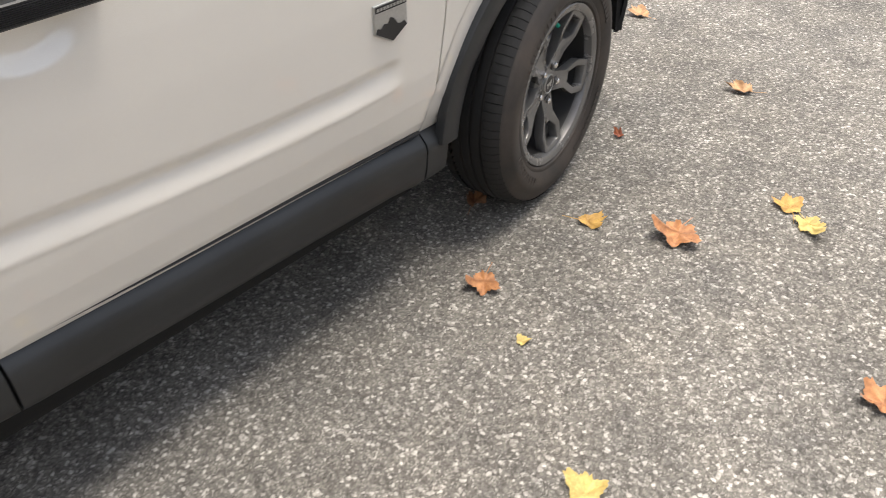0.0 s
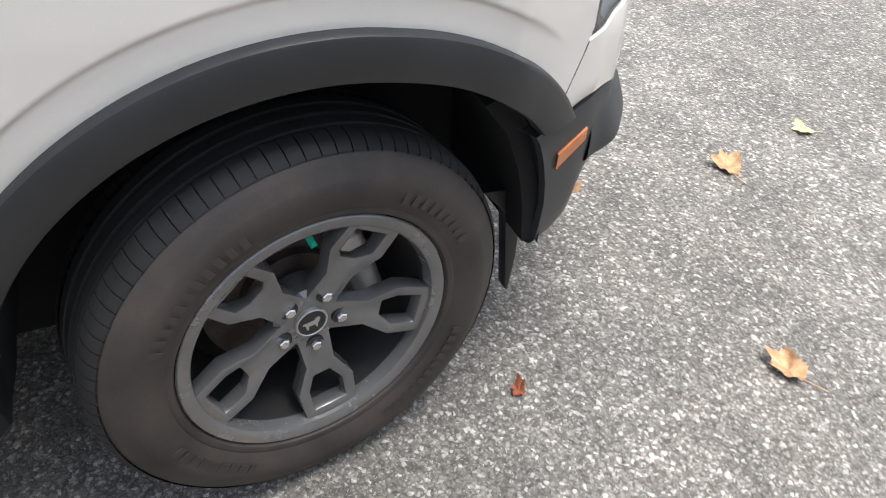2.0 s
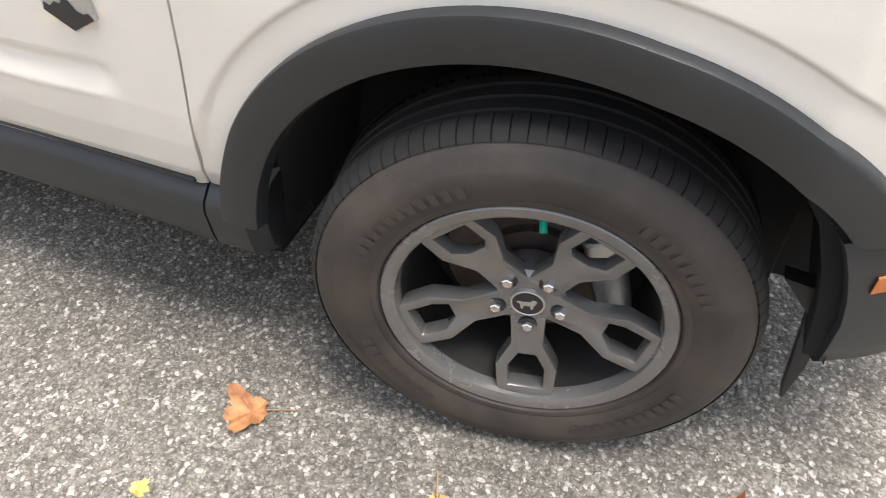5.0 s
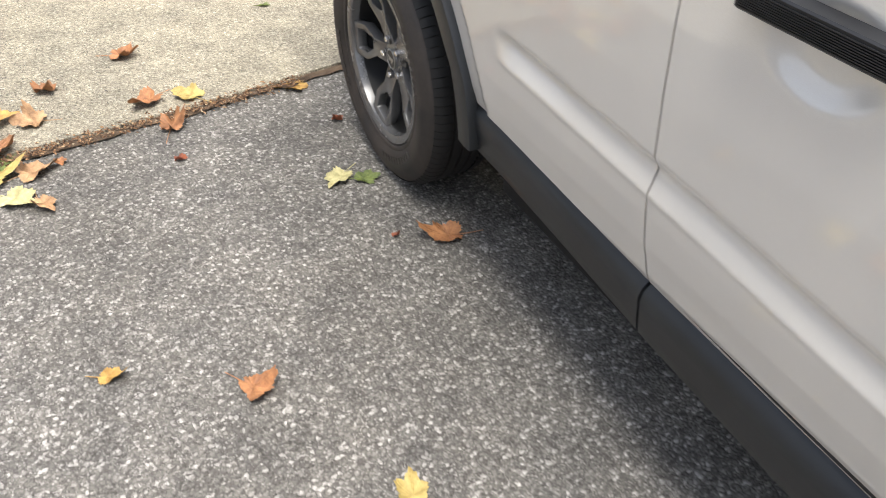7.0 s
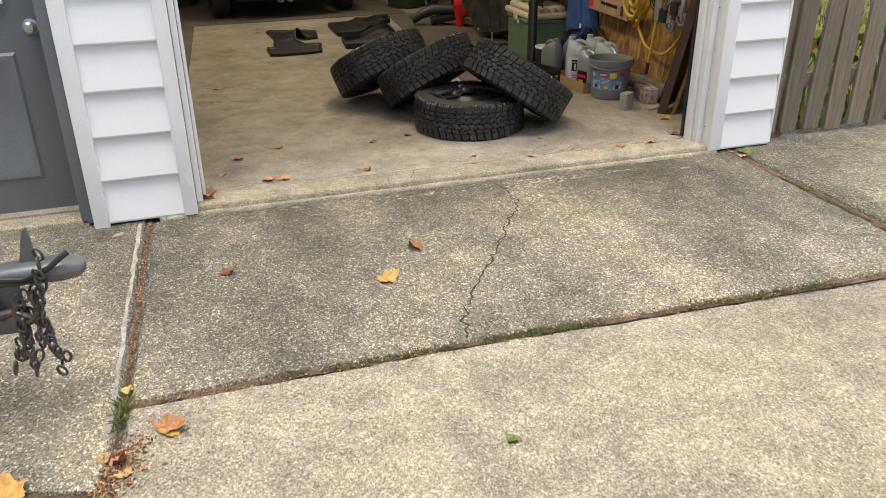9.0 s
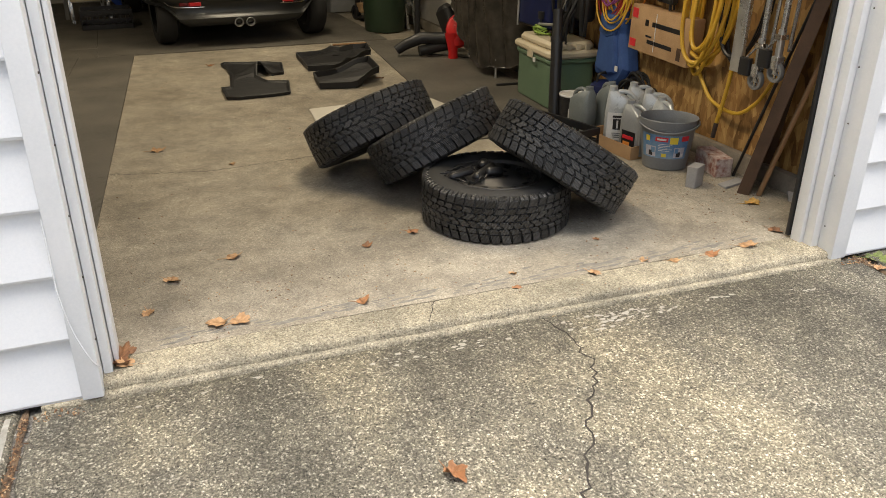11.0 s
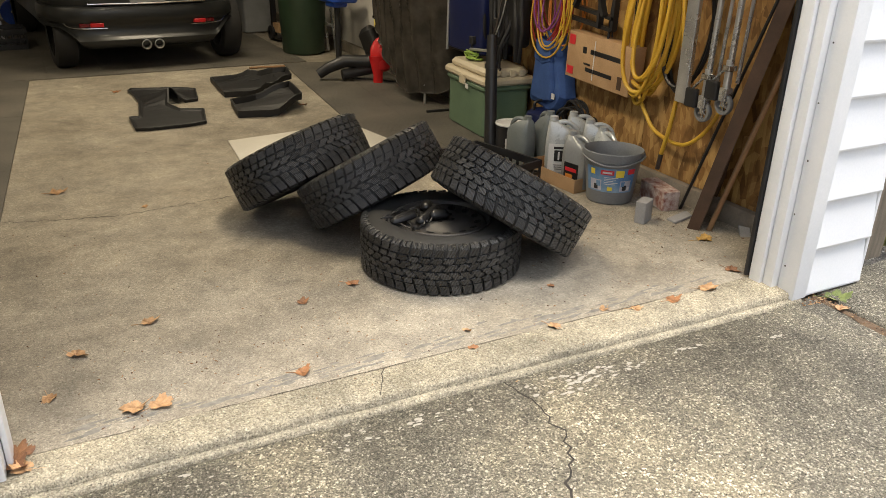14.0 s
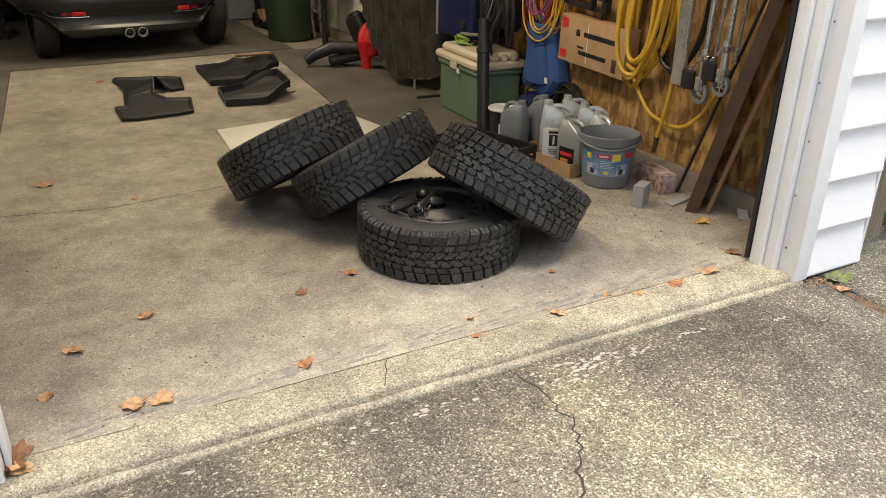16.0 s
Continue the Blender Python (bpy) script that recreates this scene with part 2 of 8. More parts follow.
M["red_lens"].node_tree.nodes["Principled BSDF"].inputs["Specular IOR Level"].default_value = 0.25
M["dark_glass"] = surf("dark_glass", (0.008, 0.009, 0.010), (0.012, 0.013, 0.014), 0.06, 2, 20, 0.0, spread=0.03)
M["lamp_inner"] = surf("lamp_reflector", (0.16, 0.16, 0.16), (0.45, 0.45, 0.46), 0.25, 14, 60, 0.3, 0.8)
M["green_cap"] = surf("green_cap", (0.0, 0.32, 0.20), (0.01, 0.42, 0.28), 0.4, 9, 99, 0.0)
gm, gn, gl_, gb = nodes_of("clear_lens")
gb.inputs["Base Color"].default_value = (0.9, 0.93, 0.95, 1)
gb.inputs["Transmission Weight"].default_value = 1.0
gb.inputs["Roughness"].default_value = 0.03
gb.inputs["IOR"].default_value = 1.3
M["clear"] = gm


# ---- mesh building ----
class Mesh:
    """Collects vertices and faces of one part."""

    def __init__(self):
        self.v, self.f = [], []

    def add(self, vs, fs, m=None):
        o = len(self.v)
        self.v += [tuple(m @ Vector(p)) if m else tuple(p) for p in vs]
        self.f += [tuple(i + o for i in f) for f in fs]
        return self

    def box(self, c, s, m=None, taper=1.0):
        x, y, z = s[0] / 2, s[1] / 2, s[2] / 2
        vs = [(c[0] + a * x * (taper if k > 0 else 1), c[1] + b * y * (taper if k > 0 else 1), c[2] + k * z) for k in (-1, 1) for a, b in ((-1, -1), (1, -1), (1, 1), (-1, 1))]
        return self.add(vs, [(3, 2, 1, 0), (4, 5, 6, 7), (0, 1, 5, 4), (1, 2, 6, 5), (2, 3, 7, 6), (3, 0, 4, 7)], m)

    def rounded(self, c, s, r, m=None, n=3, zr=0.0):
        """A box with its upright edges rounded by r, and its top and bottom rims softened by zr."""
        out = []
        x, y = s[0] / 2 - r, s[1] / 2 - r
        for cx, cy, a0 in ((x, y, 0), (-x, y, 90), (-x, -y, 180), (x, -y, 270)):
            for k in range(n + 1):
                a = radians(a0 + 90 * k / n)
                out.append((cx, cy, math.cos(a), math.sin(a)))
        zr = zr or r * 0.3
        rings = [(-s[2] / 2, r - zr), (-s[2] / 2 + zr, r), (s[2] / 2 - zr, r), (s[2] / 2, r - zr)]
        vs = [(c[0] + ox + cx_ * rr, c[1] + oy + cy_ * rr, c[2] + z) for z, rr in rings for ox, oy, cx_, cy_ in out]
        k = len(out)
        fs = [(i * k + j, i * k + (j + 1) % k, (i + 1) * k + (j + 1) % k, (i + 1) * k + j) for i in range(3) for j in range(k)]
        fs += [tuple(range(k - 1, -1, -1)), tuple(range(3 * k, 4 * k))]
        return self.add(vs, fs, m)

    def cyl(self, p0, p1, r0, r1=None, n=16, caps=True):
        r1 = r0 if r1 is None else r1
        p0, p1 = Vector(p0), Vector(p1)
        q = (p1 - p0).to_track_quat("Z", "Y")
        vs = []
        for p, r in ((p0, r0), (p1, r1)):
            vs += [p + q @ Vector((r * math.cos(2 * math.pi * k / n), r * math.sin(2 * math.pi * k / n), 0)) for k in range(n)]
        fs = [(k, (k + 1) % n, n + (k + 1) % n, n + k) for k in range(n)]
        if caps:
            fs += [tuple(range(n - 1, -1, -1)), tuple(range(n, 2 * n))]
        return self.add(vs, fs)

    def lathe(self, prof, n=32, m=None, closed=False):
        """Turns (radius, height) pairs about z."""
        vs = [(r * math.cos(2 * math.pi * k / n), r * math.sin(2 * math.pi * k / n), z) for r, z in prof for k in range(n)]
        c = len(prof)
        fs = [(i * n + k, i * n + (k + 1) % n, ((i + 1) % c) * n + (k + 1) % n, ((i + 1) % c) * n + k) for i in range(c if closed else c - 1) for k in range(n)]
        return self.add(vs, fs, m)

    def tube(self, path, r, n=8, closed=False):
        path = [Vector(p) for p in path]
        if 2 < len(path) < 9 and not closed and not isinstance(r, (list, tuple)):
            fine = []
            for i in range(len(path) - 1):
                a, b, c, d = path[max(0, i - 1)], path[i], path[i + 1], path[min(len(path) - 1, i + 2)]
                for k in range(6):
                    t = k / 6
                    fine.append(0.5 * (2 * b + (c - a) * t + (2 * a - 5 * b + 4 * c - d) * t * t + (3 * b - a - 3 * c + d) * t ** 3))
            path = fine + [path[-1]]
        rings, c = [], len(path)
        up = Vector((0.13, 0.21, 0.97))
        for i, p in enumerate(path):
            a = path[(i - 1) % c] if (i or closed) else p
            b = path[(i + 1) % c] if (i < c - 1 or closed) else p
            t = (b - a).normalized()
            s = t.cross(up)
            if s.length < 1e-3:
                s = t.cross(Vector((1, 0, 0)))
            s.normalize()
            up = s.cross(t).normalized()
            rr = r[i] if isinstance(r, (list, tuple)) else r
            rings += [p + rr * (s * math.cos(2 * math.pi * k / n) + up * math.sin(2 * math.pi * k / n)) for k in range(n)]
        fs = [(i * n + k, i * n + (k + 1) % n, ((i + 1) % c) * n + (k + 1) % n, ((i + 1) % c) * n + k) for i in range(c if closed else c - 1) for k in range(n)]
        if not closed:
            fs += [tuple(range(n - 1, -1, -1)), tuple(range((c - 1) * n, c * n))]
        return self.add(rings, fs)

    def grid(self, rows, m=None):
        """rows of points, all of one length."""
        k = len(rows[0])
        fs = [(i * k + j, i * k + j + 1, (i + 1) * k + j + 1, (i + 1) * k + j) for i in range(len(rows) - 1) for j in range(k - 1)]
        return self.add([p for r in rows for p in r], fs, m)

    def prism(self, outline, z0, z1, m=None, inset=0.0):
        """An outline in x, y raised from z0 to z1; the top rim drawn in by inset."""
        k = len(outline)
        cx, cy = sum(p[0] for p in outline) / k, sum(p[1] for p in outline) / k
        vs = [(x, y, z0) for x, y in outline]
        if inset:
            h = z1 - inset * (1 if z1 > z0 else -1)
            vs += [(x, y, h) for x, y in outline]
            for x, y in outline:
                d = math.hypot(x - cx, y - cy) or 1
                vs.append((x - (x - cx) / d * inset, y - (y - cy) / d * inset, z1))
        else:
            vs += [(x, y, z1) for x, y in outline]
        rings = 3 if inset else 2
        fs = [(i * k + j, i * k + (j + 1) % k, (i + 1) * k + (j + 1) % k, (i + 1) * k + j) for i in range(rings - 1) for j in range(k)]
        fs += [tuple(range(k - 1, -1, -1)), tuple(range((rings - 1) * k, rings * k))]
        return self.add(vs, fs, m)


def finish(name, mesh, material, parent=None, label="", angle=35, bevel=0.0, flip=True, thick=0.0):
    """Links a Mesh as one object."""
    bm = bmesh.new()
    vs = [bm.verts.new(p) for p in mesh.v]
    for f in mesh.f:
        if len(set(f)) >= 3:
            try:
                bm.faces.new([vs[i] for i in f])
            except ValueError:
                pass
    if flip:
        bmesh.ops.recalc_face_normals(bm, faces=bm.faces)
    if thick:
        bmesh.ops.solidify(bm, geom=bm.faces[:], thickness=thick)
    if bevel:
        es = [e for e in bm.edges if len(e.link_faces) == 2 and e.calc_face_angle(0) > radians(40)]
        bmesh.ops.bevel(bm, geom=es, offset=bevel, segments=2, profile=0.6, affect="EDGES", clamp_overlap=True)
    me = bpy.data.meshes.new(name)
    bm.to_mesh(me)
    bm.free()
    for p in me.polygons:
        p.use_smooth = True
    me.set_sharp_from_angle(angle=radians(angle))
    for mt in material if isinstance(material, (list, tuple)) else [material]:
        me.materials.append(mt)
    ob = new(name, me)
    if parent:
        ob.parent = parent
    if label:
        ob["label"] = label
    return ob


part = finish


def thing(name, label, category, m=None, group="", kind=""):
    ob = new(name)
    ob.empty_display_size = 0.1
    if m:
        ob.matrix_world = m
    return tagged(ob, label, category, group, kind)


def same_mesh(ob, parent, m, name=None):
    """Another piece on the same mesh."""
    o = new(name or ob.name.split(".")[0], ob.data)
    o.parent = parent
    o.matrix_basis = m
    return o


def smooth(a, b, x):
    t = min(1.0, max(0.0, (x - a) / (b - a)))
    return t * t * (3 - 2 * t)


def lerp(xs, ys, x):
    return float(np.interp(x, xs, ys))


# ---- ground ----
def flat(name, outline, z0, z1, material, label, category, kind="structure", inset=0.012, parent=None):
    o = finish(name, Mesh().prism(outline, z0, z1, inset=inset), material, parent, angle=60)
    return tagged(o, label, category, "", kind)


def wobble(p, q, step, amp, seed):
    """Points from p towards q, a little uneven."""
    n = max(2, int(math.dist(p, q) / step))
    rnd = random.Random(seed)
    dx, dy = (q[0] - p[0]) / n, (q[1] - p[1]) / n
    ln = math.hypot(dx, dy)
    out = []
    for k in range(n):
        a = rnd.uniform(-amp, amp) if k else 0
        out.append((p[0] + dx * k - dy / ln * a, p[1] + dy * k + dx / ln * a))
    return out


def ring(corners, step=0.06, amp=0.006, seed=1):
    out = []
    for i, p in enumerate(corners):
        out += wobble(p, corners[(i + 1) % len(corners)], step, amp, seed + i)
    return out


g = Mesh()
g.grid([[(x, y, 0.0) for x in np.linspace(-400, 400, 9)] for y in np.linspace(-400, 400, 9)])
tagged(finish("ground", g, M["asphalt"]), "worn grey asphalt driveway with pale stone chips", "ground", "", "structure")

ZC = 0.014
flat("pavement_near", ring([(-0.075, -1.50), (-0.085, -1.80), (-0.104, -2.05), (-0.106, -2.30), (-0.126, -2.60), (-0.148, -2.965), (-1.25, -2.955), (-3.3, -2.86), (-6.0, -2.80), (-6.0, -1.36), (-1.36, -1.415), (-0.70, -1.435)], seed=11), -0.05, ZC, M["slab_light"],
     "cream exposed-aggregate concrete driveway slab", "driveway slab")
flat("pavement_apron", ring([(-0.147, -3.005), (-0.214, -4.47), (-3.385, -4.46), (-3.325, -2.93), (-1.25, -3.0)], seed=21), -0.05, ZC, M["slab_grey"],
     "weathered grey concrete slab with a crack before the garage", "driveway slab")
flat("pavement_side", ring([(-0.078, -2.615), (-0.106, -2.85), (-0.122, -3.08), (-0.178, -4.52), (4.0, -4.60), (4.0, -3.7), (0.40, -2.80), (0.19, -2.70), (0.007, -2.64)], seed=31), -0.05, ZC + 0.004, M["slab_grey"],
     "weathered concrete slab beside the garage door", "driveway slab")
flat("pavement_corner", ring([(-0.005, -1.58), (-0.015, -1.715), (-0.034, -1.93), (-0.062, -2.08), (-0.035, -2.118), (0.098, -2.127), (0.203, -2.188), (0.29, -2.19), (1.0, -2.20), (4.0, -2.2), (4.0, -1.36), (0.40, -1.40), (0.25, -1.47)], seed=41), -0.05, ZC + 0.002, M["slab_light"],
     "pale concrete slab with dirty edges", "driveway slab")
flat("pavement_wedge", ring([(0.085, -2.53), (0.052, -2.41), (0.092, -2.305), (0.206, -2.235), (0.29, -2.225), (1.0, -2.24), (4.0, -2.24), (4.0, -3.6), (0.42, -2.68), (0.325, -2.63)], seed=45), -0.05, ZC + 0.001, M["slab_light"],
     "pale broken concrete slab edged by soil", "driveway slab")
flat("soil", [(-0.145, -2.75), (-0.115, -1.95), (-0.03, -1.85), (1.2, -1.9), (4.0, -1.9), (4.0, -3.9), (0.4, -2.95)], -0.05, 0.008, M["dirt"], "reddish brown soil and leaf litter between slabs", "soil")
flat("pavement_fence", ring([(-3.40, -2.9), (-3.435, -4.56), (-9.0, -4.60), (-9.0, -2.85)], seed=51), -0.05, ZC + 0.006, M["slab_grey"],
     "grey concrete strip running along the fence", "driveway slab")

# dirt and moss in the joints, with litter on it
def strip(name, pts, w, z, material, label, seed, kind="structure", rise=0.008):
    rnd = random.Random(seed)
    left, right = [], []
    for i, p in enumerate(pts):
        a, b = pts[max(0, i - 1)], pts[min(len(pts) - 1, i + 1)]
        dx, dy = b[0] - a[0], b[1] - a[1]
        ln = math.hypot(dx, dy)
        ww = w * rnd.uniform(0.6, 1.25)
        left.append((p[0] - dy / ln * ww, p[1] + dx / ln * ww, z))
        right.append((p[0] + dy / ln * ww, p[1] - dx / ln * ww, z))
    mid = [((l[0] + r[0]) / 2, (l[1] + r[1]) / 2, z + rnd.uniform(0.25, 1.0) * rise) for l, r in zip(left, right)]
    return tagged(finish(name, Mesh().grid([left, mid, right]), material), label, "ground", "", kind)


def path_of(corners, step=0.05, amp=0.004, seed=3):
    out = []
    for i in range(len(corners) - 1):
        out += wobble(corners[i], corners[i + 1], step, amp, seed + i)
    return out + [corners[-1]]


strip("joint_dirt", path_of([(-0.196, -4.5), (-0.138, -3.08), (-0.126, -2.85), (-0.102, -2.6), (-0.085, -2.1), (-0.062, -1.9), (-0.045, -1.55)]), 0.011, 0.008, M["dirt"], "brown dirt packed in the slab joint", 1)
strip("joint_dirt", path_of([(-0.15, -2.985), (-1.25, -2.978), (-3.35, -2.895), (-6.0, -2.83)]), 0.014, 0.008, M["dirt"], "brown dirt packed in the slab joint", 2)
strip("joint_dirt", path_of([(0.30, -1.47), (-0.17, -1.47), (-0.70, -1.415), (-1.36, -1.39), (-6.0, -1.34)], amp=0.012), 0.019, 0.006, M["dirt"], "dirt and leaf litter along the asphalt edge", 3)
strip("joint_dirt", path_of([(-3.405, -4.5), (-3.35, -2.9)]), 0.024, 0.011, M["dirt"], "brown dirt packed in the slab joint", 4)
for k, (a, b) in enumerate([((-0.75, -2.982), (-1.2, -2.978)), ((-1.3, -2.975), (-1.75, -2.957)), ((-2.1, -2.945), (-2.75, -2.917)), ((-3.37, -3.9), (-3.35, -3.35)), ((-3.0, -2.908), (-3.3, -2.897))]):
    strip("moss", path_of([a, b], step=0.03), 0.008, 0.010, M["moss"], "green moss growing in the slab joint", 60 + k, "stuff")

M["pale_edge"] = surf("pale_worn_edge", (0.22, 0.205, 0.17), (0.44, 0.415, 0.355), 0.95, 25, 160, 0.8)
strip("slab_edge", path_of([(-0.152, -4.46), (-0.128, -3.75), (-0.108, -3.12), (-0.094, -2.86)]), 0.008, ZC + 0.0042, M["pale_edge"], "pale worn edge of the side slab", 5, rise=0.0012)
# crumbs of soil and bark on the joints
def crumbs(name, spots, count, size, material, label, seed):
    rnd = random.Random(seed)
    me = Mesh()
    for _ in range(count):
        x0, y0, x1, y1, w = rnd.choice(spots)
        t = rnd.random()
        x, y = x0 + (x1 - x0) * t + rnd.gauss(0, w), y0 + (y1 - y0) * t + rnd.gauss(0, w)
        s = size * rnd.uniform(0.4, 1.4)
        q = pose(x, y, 0.014 + s * 0.25, rnd.uniform(-25, 25), rnd.uniform(-25, 25), rnd.uniform(0, 360))
        L = s * rnd.uniform(0.6, 1.6)
        me.add([(-L, -s * .4, 0), (L * .7, -s * .5, 0), (L, s * .3, 0), (-L * .6, s * .5, 0), (-L * .3, 0, s * .5), (L * .4, 0, s * .45)],
               [(0, 1, 5, 4), (1, 2, 5), (2, 3, 4, 5), (3, 0, 4)], q)
    return tagged(finish(name, me, material, flip=False), label, "debris", "", "stuff")


M["litter"], n_, l_, b_ = nodes_of("leaf_litter")
ge = n_.new("ShaderNodeNewGeometry")
rp = ramp(n_, [(0.0, (0.045, 0.026, 0.016)), (0.35, (0.125, 0.070, 0.038)), (0.6, (0.24, 0.125, 0.060)), (0.8, (0.33, 0.19, 0.095)), (0.93, (0.46, 0.31, 0.17)), (1.0, (0.50, 0.42, 0.28))])
l_.new(ge.outputs["Random Per Island"], rp.inputs[0])
ns = tex(n_, l_, "ShaderNodeTexNoise", 180.0, ge.outputs["Position"], Detail=3.0)
mm_ = n_.new("ShaderNodeMix")
mm_.data_type, mm_.blend_type = "RGBA", "OVERLAY"
mm_.inputs[0].default_value = 0.5
l_.new(rp.outputs[0], mm_.inputs[6])
l_.new(ns.outputs[0], mm_.inputs[7])
l_.new(mm_.outputs[2], b_.inputs["Base Color"])
b_.inputs["Roughness"].default_value = 0.95
bump_chain(n_, l_, b_, [(ns.outputs[0], 0.4, 0.002)])
crumbs("leaf_litter", [(-0.02, -1.47, -1.1, -1.39, 0.020)] * 4 + [(-0.04, -1.5, -0.085, -2.1, 0.013)] * 3 + [(-0.08, -2.1, -0.10, -2.60, 0.016)] * 4 + [(-0.11, -2.60, -0.17, -2.80, 0.030)] * 3 + [(-0.03, -2.50, 0.02, -2.42, 0.035)] * 4 + [(-0.06, -2.15, 0.04, -2.35, 0.035)] * 5 + [(0.0, -2.15, 0.3, -2.21, 0.010)] * 2 + [(0.0, -2.58, 0.6, -2.80, 0.012)] * 2 + [(-0.138, -3.0, -0.195, -4.45, 0.007), (-0.2, -2.98, -3.3, -2.9, 0.010)],
       6500, 0.0056, M["litter"], "broken brown leaf litter and soil crumbs", 7)
crumbs("stone_chips", [(-3.3, -5.0, -2.6, -5.3, 0.15), (-3.45, -5.6, -3.3, -4.8, 0.08), (-0.6, -4.75, -3.1, -4.7, 0.12), (-1.2, -5.2, -2.6, -4.8, 0.25), (-0.6, -5.0, -2.0, -4.72, 0.12), (-0.6, -6.5, -1.4, -5.0, 0.35), (-0.8, -8.5, -2.2, -6.6, 0.5), (-3.2, -5.5, -2.9, -4.7, 0.2)],
       900, 0.0038, M["litter"], "tiny dark crumbs scattered on the garage floor", 8)
bpy.data.objects["stone_chips"].location.z = 0.046
M["grit"] = surf("dark_grit", (0.07, 0.064, 0.052), (0.20, 0.185, 0.155), 0.95, 60, 200, 0.5)
crumbs("grit", [(-0.20, -1.65, -0.30, -2.6, 0.10)] * 5 + [(-0.45, -1.6, -0.55, -2.3, 0.16)] * 2 + [(-0.2, -2.75, -0.9, -2.8, 0.10)] * 2 + [(-0.6, -1.6, -1.6, -1.55, 0.09), (-0.8, -2.2, -2.2, -2.2, 0.35)],
       1500, 0.0034, M["grit"], "dark grit and pits on the cream slab", 9)

# tufts of moss and short grass in the joints
def tufts(name, spots, count, material, label, seed, tall=0.016):
    rnd = random.Random(seed)
    me = Mesh()
    for _ in range(count):
        x0, y0, x1, y1, w = rnd.choice(spots)
        t = rnd.random()
        q = pose(x0 + (x1 - x0) * t + rnd.gauss(0, w), y0 + (y1 - y0) * t + rnd.gauss(0, w), 0.012, rnd.uniform(-65, 65), rnd.uniform(-65, 65), rnd.uniform(0, 360))
        h, b = tall * rnd.uniform(0.5, 1.5), rnd.uniform(0.0012, 0.0028)
        me.add([(-b, 0, 0), (b, 0, 0), (b * .7, .002, h * .6), (0, .004, h), (-b * .7, .002, h * .6)], [(0, 1, 2, 3, 4)], q)
    return tagged(finish(name, me, material, flip=False), label, "grass", "", "stuff")


M["moss_tuft"] = surf("moss_tuft", (0.05, 0.075, 0.018), (0.18, 0.175, 0.055), 0.9, 18, 120, 0.0)
tufts("joint_grass", [(-0.75, -2.982, -1.2, -2.978, .011)] * 2 + [(-1.3, -2.975, -1.75, -2.957, .012)] * 4 + [(-2.1, -2.945, -2.75, -2.917, .012)] * 3 + [(-3.0, -2.908, -3.3, -2.897, .01), (-3.37, -3.9, -3.35, -3.35, .012), (-0.135, -2.98, -0.125, -2.86, .010), (-0.62, -2.98, -0.70, -2.98, .008)],
      2000, M["moss_tuft"], "short green grass and moss sprouting in the joint", 17)
tufts("weed", [(-0.14, -3.02, -0.128, -2.90, .010)], 110, M["moss_tuft"], "small green weed growing in the joint", 29, tall=0.045)
crumbs("door_litter", [(0.06, -4.44, -0.36, -4.435, .018), (-0.40, -4.60, -0.52, -4.62, .03), (-3.30, -4.42, -3.75, -4.44, .02), (-3.18, -4.72, -3.20, -4.62, .03)], 420, 0.006, M["litter"], "leaf crumbs gathered under the siding", 31)
crumbs("joint_litter", [(-0.15, -2.985, -1.25, -2.978, .009), (-1.25, -2.978, -3.3, -2.9, .010), (-0.195, -4.45, -0.138, -3.05, .007), (-3.4, -4.4, -3.35, -2.9, .009)], 1500, 0.004, M["litter"], "small brown crumbs in the slab joints", 19)

# the crack across the apron slab: a dark groove standing a hair above the slab
M["crack"] = surf("crack_dark", (0.02, 0.017, 0.014), (0.05, 0.042, 0.034), 0.95, 30, 200, 0.5)
def crack(pts, w, z, seed, amp=0.016):
    return strip("crack", path_of(pts, step=0.025, amp=amp, seed=seed), w, z, M["crack"], "thin dark crack in the concrete", seed, rise=0.0)
crack([(-1.25, -3.01), (-1.29, -3.15), (-1.42, -3.37), (-1.65, -3.70), (-1.92, -4.12)], 0.0040, ZC + 0.0009, 71)
crack([(-1.92, -4.12), (-1.93, -4.30), (-1.90, -4.46)], 0.0026, ZC + 0.0009, 72)

# grey silt washed up along the inner side of the lip, in broken patches
rnd = random.Random(91)
me = Mesh()
for _ in range(130):
    x = rnd.uniform(-0.62, -3.05)
    y = -4.66 - abs(rnd.gauss(0, 0.045))
    a, b, k = rnd.uniform(0.012, 0.055), rnd.uniform(0.003, 0.009), 11
    vs = [(x + a * rnd.uniform(.7, 1.2) * math.cos(2 * math.pi * i / k), y + b * rnd.uniform(.6, 1.3) * math.sin(2 * math.pi * i / k) + 0.10 * a * math.cos(2 * math.pi * i / k), 0.0604) for i in range(k)]
    me.add(vs + [(x, y, 0.0612)], [(i, (i + 1) % k, k) for i in range(k)])
M["silt"] = surf("grey_silt", (0.15, 0.142, 0.125), (0.27, 0.252, 0.215), 0.9, 30, 200, 0.4)
tagged(finish("silt", me, M["silt"], flip=False), "grey silt patches dried along the garage lip", "silt", "", "stuff")

